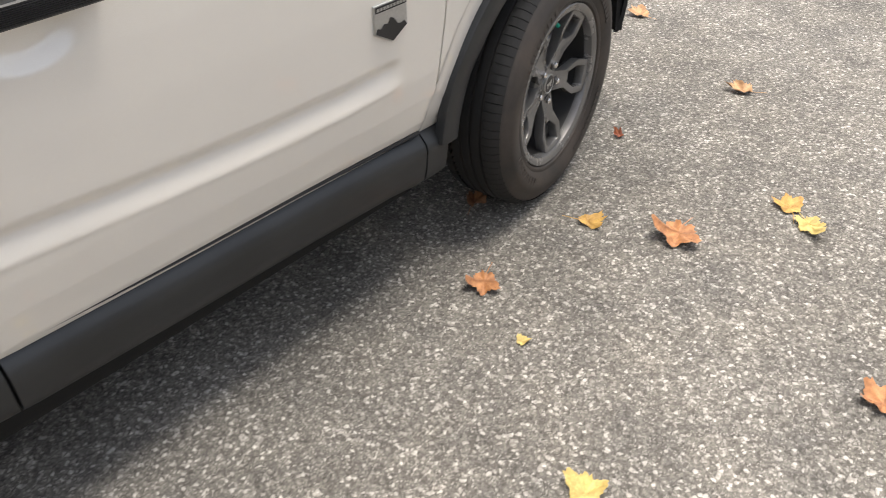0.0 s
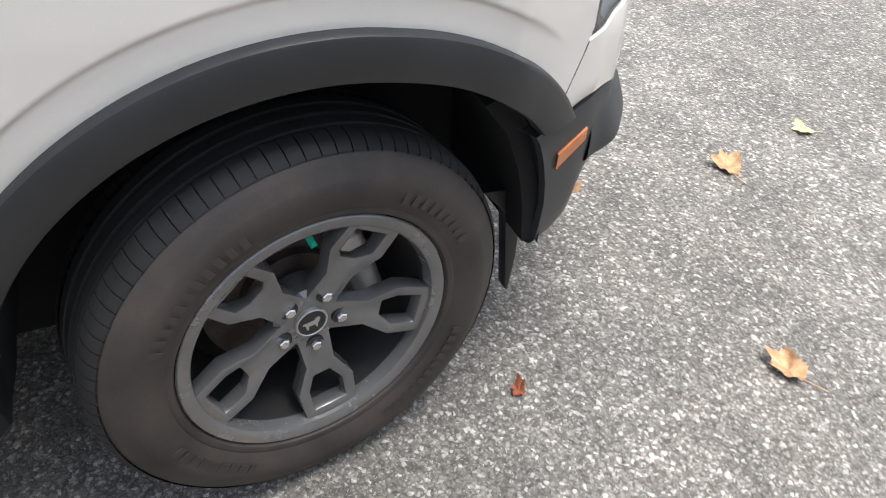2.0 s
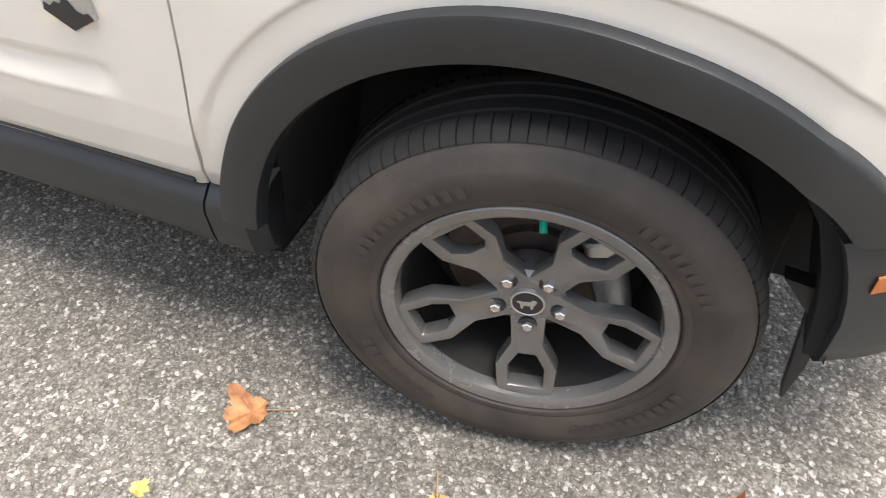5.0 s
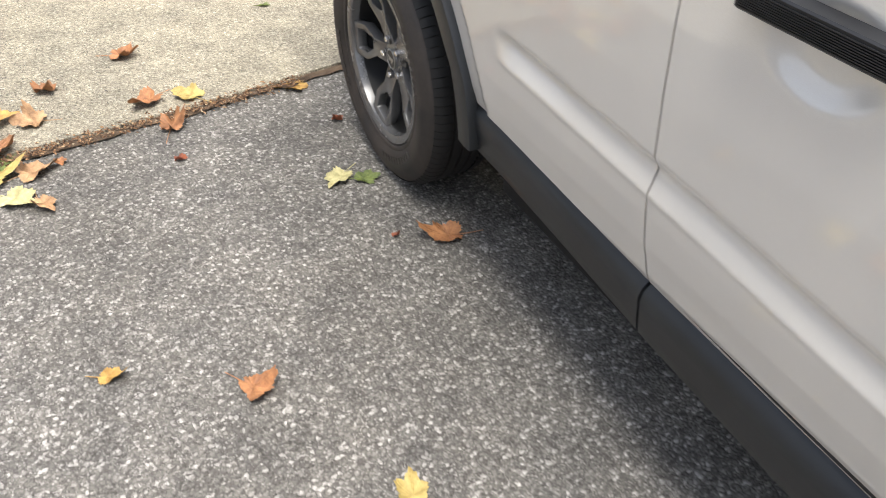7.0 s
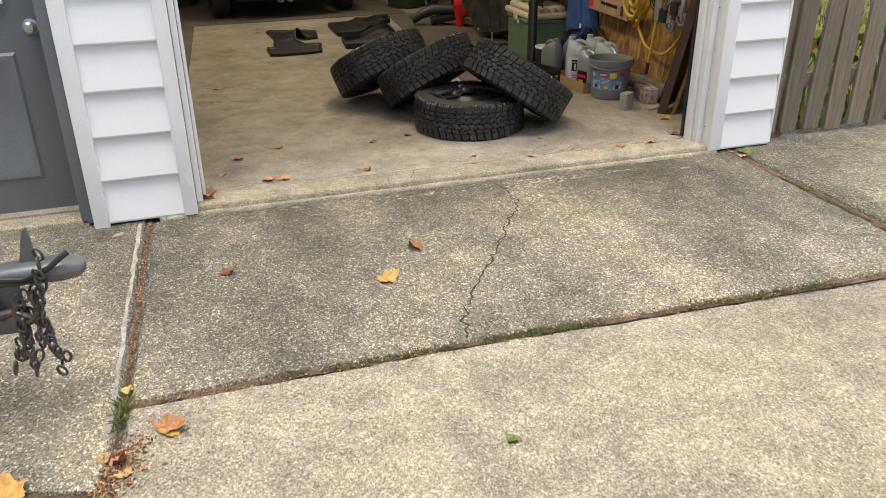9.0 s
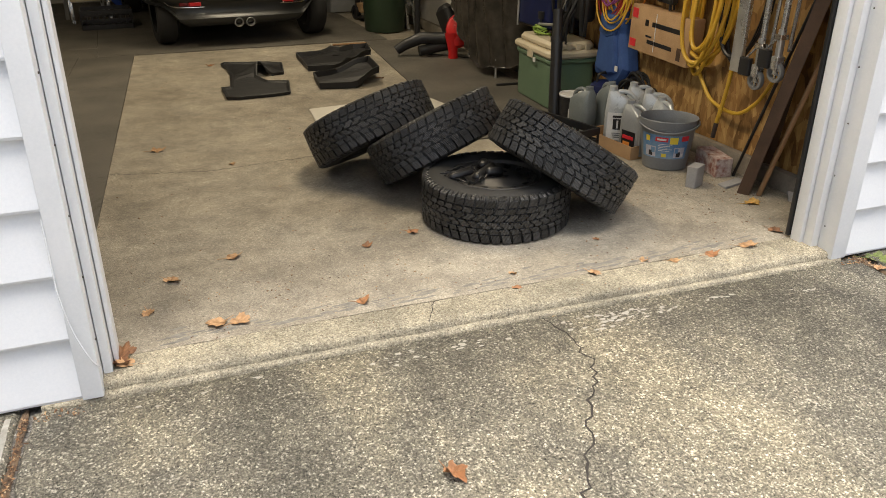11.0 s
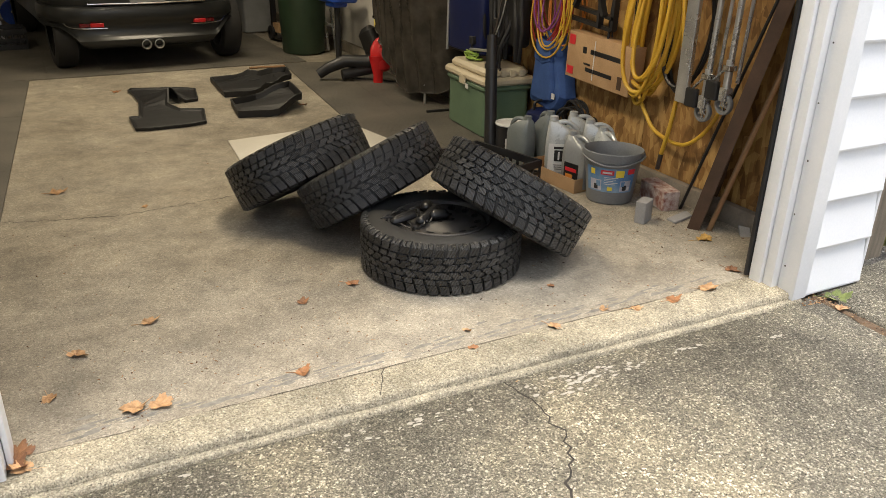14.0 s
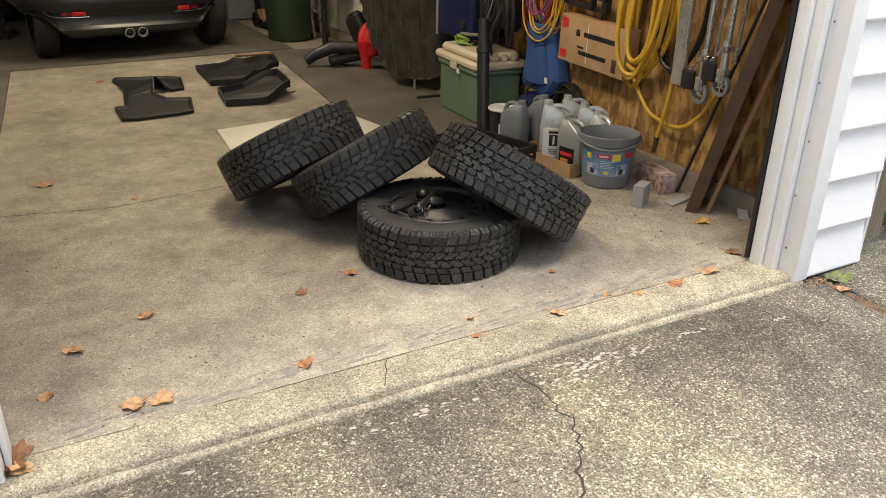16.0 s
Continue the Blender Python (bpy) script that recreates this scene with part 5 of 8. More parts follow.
part("badge_peak", Mesh().prism([(-0.713, 0.744), (-0.709, 0.755), (-0.700, 0.751), (-0.690, 0.759), (-0.680, 0.757), (-0.673, 0.768), (-0.664, 0.764), (-0.655, 0.751), (-0.645, 0.748), (-0.636, 0.751), (-0.629, 0.742), (-0.669, 0.719)], bs + 0.0041, bs + 0.0056, vm), M["black_plastic"], badge)


# ---- alloy wheel ----
OUT = pose(0, 0, 0, 0, 90, 0)
# inner barrel near black: the shade inside the wheel is in its colour
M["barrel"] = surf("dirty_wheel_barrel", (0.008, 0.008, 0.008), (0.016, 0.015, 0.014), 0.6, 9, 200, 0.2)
SPOKE_P = [(-.030, .030), (.030, .030), (.0265, .098), (-.0265, .098), (.0525, .148), (.049, .203), (.041, .2125), (-.041, .2125), (-.049, .203), (-.0525, .148), (.015, .131), (.0305, .151), (.0300, .193), (-.0300, .193), (-.0305, .151), (-.015, .131),
           (-.013, .066), (.013, .066), (.016, .102), (-.016, .102)]
SPOKE_F = [(0, 1, 17, 16), (1, 2, 18, 17), (2, 4, 11, 10, 18), (4, 5, 12, 11), (5, 6, 7, 8, 13, 12), (8, 9, 14, 13), (9, 3, 19, 15, 14), (3, 0, 16, 19), (16, 17, 18, 19), (19, 18, 10, 15)]
SPOKE_LOW = {10: 0.011, 15: 0.011, 18: 0.009, 19: 0.009, 11: 0.003, 14: 0.003, 12: 0.002, 13: 0.002}


def plate(points, faces, z0, z1, m=None, dish=0.0, low={}):
    k = len(points)
    vs = [(x, y, z1 - dish * y - low.get(i, 0.0)) for i, (x, y) in enumerate(points)] + [(x, y, z0 - dish * y) for x, y in points]
    edges = {}
    for f in faces:
        for a, b in zip(f, f[1:] + f[:1]):
            edges[(a, b)] = edges.get((a, b), 0) + 1
    fs = list(faces) + [tuple(i + k for i in reversed(f)) for f in faces]
    fs += [(b, a, a + k, b + k) for a, b in edges if (b, a) not in edges]
    return Mesh().add(vs, fs, m)


def alloy_wheel(u, x, turn, out, steer=0.0, name="wheel"):
    """out: 1 for the side that faces +x, -1 for the other."""
    w = part(name, Mesh().lathe([(0.2315, -0.002), (0.2315, 0.005), (0.229, 0.0075), (0.215, 0.0065), (0.2085, 0.002), (0.206, -0.008), (0.204, -0.020)], 72, OUT), M["rim_grey"], suv, "grey painted alloy wheel rim")
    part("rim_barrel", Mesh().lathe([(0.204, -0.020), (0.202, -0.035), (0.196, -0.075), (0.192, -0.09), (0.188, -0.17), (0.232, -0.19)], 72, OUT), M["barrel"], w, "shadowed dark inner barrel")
    w.matrix_basis = pose(x, u, ZH, 0, 0, steer + (0 if out > 0 else 180)) @ pose(0, 0, 0, turn, 0, 0)
    ty = Mesh().lathe([(0.231, 0.000), (0.236, 0.010), (0.243, 0.0125), (0.247, 0.0115), (0.262, 0.019), (0.285, 0.0235), (0.302, 0.022), (0.304, 0.0205), (0.322, 0.014), (0.336, 0.002), (0.3415, -0.012), (0.3435, -0.03), (0.344, -0.09), (0.3435, -0.15), (0.3415, -0.168), (0.336, -0.182), (0.32, -0.196), (0.29, -0.202), (0.232, -0.19)], 96, OUT)
    tyre = part("tyre", ty, M["tyre_dusty"], w, "dusty black all-season tyre")
    tr = Mesh()
    for h0, h1 in ((-0.048, -0.074), (-0.080, -0.104), (-0.110, -0.134)):
        tr.lathe([(0.343, h0), (0.352, h0 - 0.002), (0.352, h1 + 0.002), (0.343, h1)], 96, OUT)
    n = 92
    for k in range(n):
        for h0, h1, ph in ((0.0, -0.042, 0), (-0.140, -0.178, 0.5)):
            a0, a1 = 2 * math.pi * (k + ph) / n, 2 * math.pi * (k + ph + 0.92) / n
            r_out = [(0.3375, 0.0035), (0.347, -0.008), (0.352, -0.024), (0.352, h1)] if h0 == 0 else [(0.352, h0), (0.352, -0.158), (0.346, -0.172), (0.336, -0.181)]
            vs = []
            for r, h in r_out:
                vs += [(h, r * math.cos(a0), r * math.sin(a0)), (h, r * math.cos(a1 - 0.0), r * math.sin(a1))]
            for r, h in ((r_out[-1][0] - 0.012, r_out[-1][1]), (r_out[0][0] - 0.012, r_out[0][1])):
                vs += [(h, r * math.cos(a0), r * math.sin(a0)), (h, r * math.cos(a1), r * math.sin(a1))]
            tr.add(vs, [(0, 1, 3, 2), (2, 3, 5, 4), (4, 5, 7, 6), (6, 7, 9, 8), (0, 2, 4, 6, 8, 10), (11, 9, 7, 5, 3, 1)])
    part("tread", tr, M["tyre"], w, flip=True)
    # raised marks round the sidewall where the maker's lettering stands
    mark = None
    for start, cnt in ((18, 11), (108, 9), (200, 11), (290, 9)):
        for k in range(cnt):
            q = Matrix.Rotation(radians(start + k * 4.3), 4, "X")
            if mark is None:
                mark = part("sidewall_mark", Mesh().box((0.0224, 0, 0.274), (0.0022, 0.012, 0.020)), M["tyre_dusty"], w, "raised unreadable sidewall mark")
                mark.matrix_basis = q
            else:
                same_mesh(mark, w, q)
    sp = None
    for k in range(5):
        q = Matrix.Rotation(radians(72 * k + 180), 4, "X")
        if sp is None:
            sp = part("spoke", plate(SPOKE_P, SPOKE_F, -0.076, -0.044, Matrix(((0, 0, 1, 0), (1, 0, 0, 0), (0, 1, 0, 0), (0, 0, 0, 1))), dish=-0.195, low=SPOKE_LOW), M["rim_grey"], w, bevel=0.005)
            sp.matrix_basis = q
        else:
            same_mesh(sp, w, q)
    part("hub", Mesh().lathe([(0.0, -0.036), (0.040, -0.0362), (0.052, -0.0375), (0.060, -0.046), (0.062, -0.09)], 40, OUT), M["rim_grey"], w)
    part("hub_cap", Mesh().lathe([(0.0, -0.0285), (0.0245, -0.029), (0.0265, -0.0325), (0.0265, -0.038)], 32, OUT), M["black_plastic"], w, "black centre cap")
    part("cap_ring", Mesh().lathe([(0.0245, -0.029), (0.0262, -0.0278), (0.0282, -0.029), (0.0285, -0.037)], 36, OUT), M["silver"], w, "silver ring")
    lg = Mesh()
    for cx, cy, sx, sy in ((0.0, 0.0, 0.013, 0.005), (0.010, 0.005, 0.005, 0.004), (-0.009, -0.006, 0.0025, 0.006), (0.007, -0.006, 0.0025, 0.006), (-0.013, 0.003, 0.004, 0.002)):
        lg.lathe([(0, -0.0274), (1, -0.028), (1, -0.029)], 12, Matrix(((0, 0, 1, 0), (1, 0, 0, cx), (0, 1, 0, cy), (0, 0, 0, 1))) @ Matrix.Diagonal((sx, sy, 1, 1)))
    part("cap_emblem", lg, M["silver"], w, "pale emblem")
    nut = well = None
    for k in range(5):
        a = radians(72 * k - 90)
        q = Matrix.Translation((0, 0.0545 * math.cos(a), 0.0545 * math.sin(a)))
        if nut is None:
            nut = part("lug_nut", Mesh().lathe([(0.0, -0.0235), (0.0075, -0.0238), (0.0095, -0.0255), (0.0105, -0.029), (0.0105, -0.036)], 6, OUT), M["chrome"], w, "steel lug nut", angle=20)
            well = part("nut_well", Mesh().lathe([(0.0, -0.0335), (0.0145, -0.0335), (0.0155, -0.0325), (0.0165, -0.036)], 20, OUT), M["black_plastic"], w)
            nut.matrix_basis = well.matrix_basis = q
        else:
            same_mesh(nut, w, q)
            same_mesh(well, w, q)
    part("brake_disc", Mesh().lathe([(0.05, -0.10), (0.085, -0.105), (0.088, -0.120), (0.150, -0.120), (0.150, -0.14), (0.05, -0.145)], 48, OUT), M["steel_dark"], w, "dull brake disc")
    part("brake_shield", Mesh().lathe([(0.0, -0.155), (0.186, -0.155), (0.186, -0.165), (0, -0.165)], 40, OUT), M["liner"], w)
    cp = part("brake_caliper", Mesh().rounded((0, 0, 0), (0.05, 0.06, 0.15), 0.015, pose(-0.105, 0.118, 0.02, 12, 0, 0)), M["silver"], w, "pale brake caliper")
    part("valve_cap", Mesh().cyl((-0.050, 0.018, 0.190), (-0.018, 0.022, 0.166), 0.0058, n=10), M["green_cap"], w, "green valve cap")
    return w


alloy_wheel(0.0, 0.032, 4, 1, 9.0)
alloy_wheel(-WB, 0.032, -14, 1)
alloy_wheel(0.0, 2 * MID - 0.032, 20, -1, 9.0)
alloy_wheel(-WB, 2 * MID - 0.032, 40, -1)


# ---- four winter wheels heaped on the garage floor ----
M["tread"] = None
mt, n_, l_, b_ = nodes_of("siped_tread_rubber")
co_ = n_.new("ShaderNodeTexCoord").outputs["Object"]
mp_ = n_.new("ShaderNodeMapping")
l_.new(co_, mp_.inputs["Vector"])
sepv = n_.new("ShaderNodeSeparateXYZ")
l_.new(mp_.outputs[0], sepv.inputs[0])
ang = n_.new("ShaderNodeMath")
ang.operation = "ARCTAN2"
l_.new(sepv.outputs[1], ang.inputs[0])
l_.new(sepv.outputs[0], ang.inputs[1])
mul_ = n_.new("ShaderNodeMath")
mul_.operation = "MULTIPLY"
mul_.inputs[1].default_value = 368.0
l_.new(ang.outputs[0], mul_.inputs[0])
zz = n_.new("ShaderNodeMath")
zz.operation = "MULTIPLY_ADD"
zz.inputs[1].default_value = 300.0
l_.new(sepv.outputs[2], zz.inputs[0])
l_.new(mul_.outputs[0], zz.inputs[2])
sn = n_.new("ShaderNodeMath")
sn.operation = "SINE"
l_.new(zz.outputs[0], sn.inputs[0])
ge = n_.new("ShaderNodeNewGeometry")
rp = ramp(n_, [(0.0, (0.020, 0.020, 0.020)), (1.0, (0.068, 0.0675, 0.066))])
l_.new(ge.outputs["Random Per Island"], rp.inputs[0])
# sipes: sine lines darken the colour for the shade in the cuts
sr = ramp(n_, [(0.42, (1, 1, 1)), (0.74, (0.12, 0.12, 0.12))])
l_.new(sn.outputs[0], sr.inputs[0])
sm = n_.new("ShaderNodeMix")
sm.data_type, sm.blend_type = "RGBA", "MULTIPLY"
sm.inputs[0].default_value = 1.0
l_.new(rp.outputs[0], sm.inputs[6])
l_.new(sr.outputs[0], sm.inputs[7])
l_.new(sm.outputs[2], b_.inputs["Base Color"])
b_.inputs["Roughness"].default_value = 0.36
bump_chain(n_, l_, b_, [(sn.outputs[0], 0.5, 0.002)])
M["tread"] = mt
M["winter_rubber"] = surf("winter_tyre_rubber", (0.013, 0.013, 0.013), (0.024, 0.024, 0.0235), 0.7, 7, 250, 0.2, dist=0.0006)
M["black_steel"] = surf("black_steel_wheel", (0.045, 0.043, 0.041), (0.12, 0.11, 0.098), 0.48, 9, 160, 0.15, 0.2)


def arc_block(me, r0, r1, w0, w1, a0, a1, s0, s1, cut=0.0):
    """One tread block between the angles a0, a1 at w0 and shifted by s1 - s0 at w1; its top a little smaller."""
    vs = []
    for r, ins in ((r0, 0.0), (r1 - 0.002, 0.0), (r1, 0.0018)):
        for w, s, d in ((w0, s0, 1), (w1, s1, -1)):
            da = ins / r
            for a in (a0 + s + da, a1 + s - da):
                vs.append((r * math.cos(a), r * math.sin(a), w + ins * d))
    q = lambda i: (i, i + 1, i + 3, i + 2)
    fs = [q(8)]
    for b in (0, 4):
        fs += [(b, b + 1, b + 5, b + 4), (b + 1, b + 3, b + 7, b + 5), (b + 3, b + 2, b + 6, b + 7), (b + 2, b, b + 4, b + 6)]
    me.add(vs, fs)


def tread_block(me, r0, r1, outline, a, st, sg):
    """A tread block whose outline is given in pitches round the tyre and metres across it."""
    k = len(outline)
    cp, cw = sum(p for p, _ in outline) / k, sum(w for _, w in outline) / k
    vs = []
    for r, f in ((r0, 1.0), (r1 - 0.002, 1.0), (r1, 0.93)):
        for p, w in outline:
            b = a + (cp + (p - cp) * f) * st
            vs.append((r * math.cos(b), r * math.sin(b), sg * (cw + (w - cw) * f)))
    fs = [(i * k + j, i * k + (j + 1) % k, (i + 1) * k + (j + 1) % k, (i + 1) * k + j) for i in range(2) for j in range(k)]
    me.add(vs, fs + [tuple(range(2 * k, 3 * k))])


def winter_wheel():
    t = thing("winter_wheel", "black winter tyre on a steel wheel in a heap", "tyre", group="winter wheels")
    half = [(0.222, 0.098), (0.228, 0.108), (0.242, 0.112), (0.262, 0.1175), (0.285, 0.119), (0.308, 0.1165), (0.330, 0.109), (0.345, 0.099), (0.351, 0.085), (0.353, 0.05), (0.3535, 0.0)]
    profile = half + [(r, -z) for r, z in reversed(half[:-1])]
    part("tyre", Mesh().lathe(profile, 96), M["winter_rubber"], t)
    tr = Mesh()
    n = 46
    st = 2 * math.pi / n
    for k in range(n):
        a = k * st
        for sg in (1, -1):
            ph = 0.0 if sg > 0 else 0.5 * st
            # shoulder block, wrapping on to the sidewall
            arc_block(tr, 0.345, 0.3615, sg * 0.0660, sg * 0.101, a + ph, a + ph + 0.80 * st, -0.10 * st, 0.04 * st)
            for d0, d1, rr in ((0.02, 0.36, 0.336), (0.42, 0.78, 0.328)):
                vs = []
                for r, w in ((0.3610, 0.1015), (0.352, 0.1090), (rr + 0.008, 0.1135), (rr, 0.1145), (rr, 0.107), (0.345, 0.096)):
                    for da in (d0, d1):
                        aa = a + ph + 0.04 * st + da * st
                        vs.append((r * math.cos(aa), r * math.sin(aa), sg * w))
                tr.add(vs, [(0, 1, 3, 2), (2, 3, 5, 4), (4, 5, 7, 6), (6, 7, 9, 8), (0, 2, 4, 6, 8, 10), (11, 9, 7, 5, 3, 1)])
            # leaning middle block in two steps, and half of the zigzag row
            tread_block(tr, 0.345, 0.3630, [(0.02, 0.0395), (0.80, 0.0345), (1.02, 0.0465), (0.98, 0.0605), (0.26, 0.0605), (0.24, 0.0500)], a + ph - 0.42 * st, st, sg)
            tread_block(tr, 0.345, 0.3634, [(-0.12, 0.0025), (0.62, 0.0025), (0.72, 0.0120), (1.06, 0.0185), (1.04, 0.0310), (0.34, 0.0345), (0.22, 0.0200), (-0.06, 0.0150)], a + ph - 0.18 * st, st, sg)
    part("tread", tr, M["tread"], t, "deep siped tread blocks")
    part("rim", Mesh().lathe([(0.224, 0.100), (0.220, 0.108), (0.214, 0.106), (0.210, 0.085), (0.200, 0.060), (0.196, 0.02), (0.196, -0.02), (0.205, -0.07), (0.214, -0.106), (0.222, -0.10)], 64), M["black_steel"], t)
    disc = Mesh()
    prof = [(0.203, 0.070), (0.198, 0.092), (0.190, 0.098), (0.178, 0.096), (0.150, 0.087), (0.125, 0.090), (0.10, 0.104), (0.07, 0.106), (0.040, 0.103), (0.034, 0.098), (0.033, 0.04)]
    disc.lathe(prof, 64)
    part("wheel_disc", disc, M["black_steel"], t)
    # vent and bolt holes are near-black discs, painted as shaded openings
    hole = None
    for k in range(14):
        a = 2 * math.pi * k / 14
        m = Matrix.Translation((0.161 * math.cos(a), 0.163 * math.sin(a), 0.0917)) @ Matrix.Rotation(a, 4, "Z") @ Matrix.Rotation(radians(-18), 4, "Y")
        if hole is None:
            hole = part("vent_hole", Mesh().lathe([(0.0, 0.0005), (0.0145, 0.001), (0.0155, 0.003), (0.0175, 0.0005)], 14), M["liner"], t)
            hole.matrix_basis = m
        else:
            same_mesh(hole, t, m)
    lug = None
    for k in range(5):
        a = 2 * math.pi * k / 5
        m = Matrix.Translation((0.0545 * math.cos(a), 0.0545 * math.sin(a), 0.1045))
        if lug is None:
            lug = part("bolt_hole", Mesh().lathe([(0.0, 0.0006), (0.0075, 0.001), (0.009, 0.003), (0.0115, 0.0005)], 12), M["liner"], t)
            lug.matrix_basis = m
        else:
            same_mesh(lug, t, m)
    return t


def on_axis(c, axis, spin):
    return Matrix.Translation(c) @ Vector(axis).to_track_quat("Z", "Y").to_matrix().to_4x4() @ Matrix.Rotation(radians(spin), 4, "Z")


ww = winter_wheel()
ww.matrix_basis = on_axis((-2.097, -5.308, ZF + 0.1075), (0.0, 0.0, 1.0), 20) @ Matrix.Scale(0.937, 4)
TYRES = [
    ((-1.737, -6.112, 0.320), (0.282, -0.421, 0.862), 0),
    ((-1.985, -5.800, 0.318), (0.345, -0.405, 0.846), 33),
    ((-2.392, -5.242, 0.336), (-0.561, -0.026, 0.828), 70),
]
for c, ax, spin in TYRES:
    copy_thing(ww, on_axis(c, ax, spin))

# a bundle of black straps, tools and cords thrown on the flat wheel
cbn = thing("cord_bundle", "bundle of black straps and cords on the flat wheel", "cords", pose(-2.00, -5.33, ZF + 0.1075 + 0.094, 0, 0, 28))
rnd = random.Random(3)
for k in range(7):
    p = [(-0.12 + 0.03 * k, -0.06, 0.006)]
    d = rnd.uniform(-40, 40)
    for i in range(16):
        d += rnd.uniform(-38, 38)
        q = p[-1]
        p.append((max(-.17, min(.12, q[0] + 0.024 * math.cos(radians(d)))), max(-.10, min(.07, q[1] + 0.024 * math.sin(radians(d)))), 0.006 + rnd.uniform(0, 0.016)))
    part("cord", Mesh().tube(p, 0.0042, 6), M["black_plastic"], cbn)
for (x, y, z), (w, h, t), a in (((-0.03, 0.03, 0.020), (0.17, 0.045, 0.034), 8), ((0.07, -0.02, 0.022), (0.13, 0.034, 0.030), -14), ((-0.11, -0.04, 0.022), (0.10, 0.05, 0.036), 35), ((0.03, -0.05, 0.016), (0.15, 0.028, 0.026), 4), ((-0.05, 0.07, 0.026), (0.09, 0.05, 0.04), -30)):
    part("strap_roll", Mesh().rounded((0, 0, 0), (w, h, t), min(w, h) * 0.45, pose(x, y, z, rnd.uniform(-8, 8), rnd.uniform(-8, 8), a), zr=t * 0.4), M["black_plastic"], cbn, angle=50)


# ---- fallen maple leaves ----
LEAF = {}
for key, a, b in (("orange", (0.36, 0.145, 0.058), (0.50, 0.235, 0.095)), ("yellow", (0.50, 0.35, 0.09), (0.60, 0.46, 0.16)), ("gold", (0.46, 0.25, 0.055), (0.56, 0.34, 0.09)), ("brown", (0.17, 0.075, 0.035), (0.30, 0.14, 0.06)),
                  ("rust", (0.30, 0.13, 0.05), (0.42, 0.20, 0.085)), ("red", (0.26, 0.06, 0.033), (0.38, 0.12, 0.05)), ("tan", (0.40, 0.22, 0.10), (0.56, 0.34, 0.17)), ("green", (0.09, 0.13, 0.03), (0.20, 0.24, 0.06)), ("cream", (0.52, 0.45, 0.18), (0.64, 0.58, 0.30))):
    LEAF[key] = surf("leaf_" + key, tuple(v * 0.66 for v in a), tuple(v * 1.08 for v in b), 0.6, 42, 210, 0.8, spread=0.15, dist=0.002)
LOBES = [(0, 1.0), (52, 0.86), (-52, 0.86), (112, 0.58), (-112, 0.58)]


def leaf_radius(a, rnd_ph):
    r = 0.50
    for c, L in LOBES:
        L *= 1 + 0.16 * math.sin(rnd_ph * 3 + c * 0.9)
        d = abs((a - c + 180) % 360 - 180)
        w = 36
        r = max(r, 0.50 + (L - 0.50) * max(0.0, 1 - (d / w) ** 1.25))
        for off in (-15, 15):
            d2 = abs((a - c - off + 180) % 360 - 180)
            r = max(r, L * 0.80 * max(0.0, 1 - (d2 / 15) ** 1.3))
    if abs((a + 180) % 360 - 180) > 165:
        r *= 0.75
    return r * (1 + 0.05 * math.sin(a * 0.35 + rnd_ph) + 0.05 * math.sin(a * 0.61 + 2 * rnd_ph))


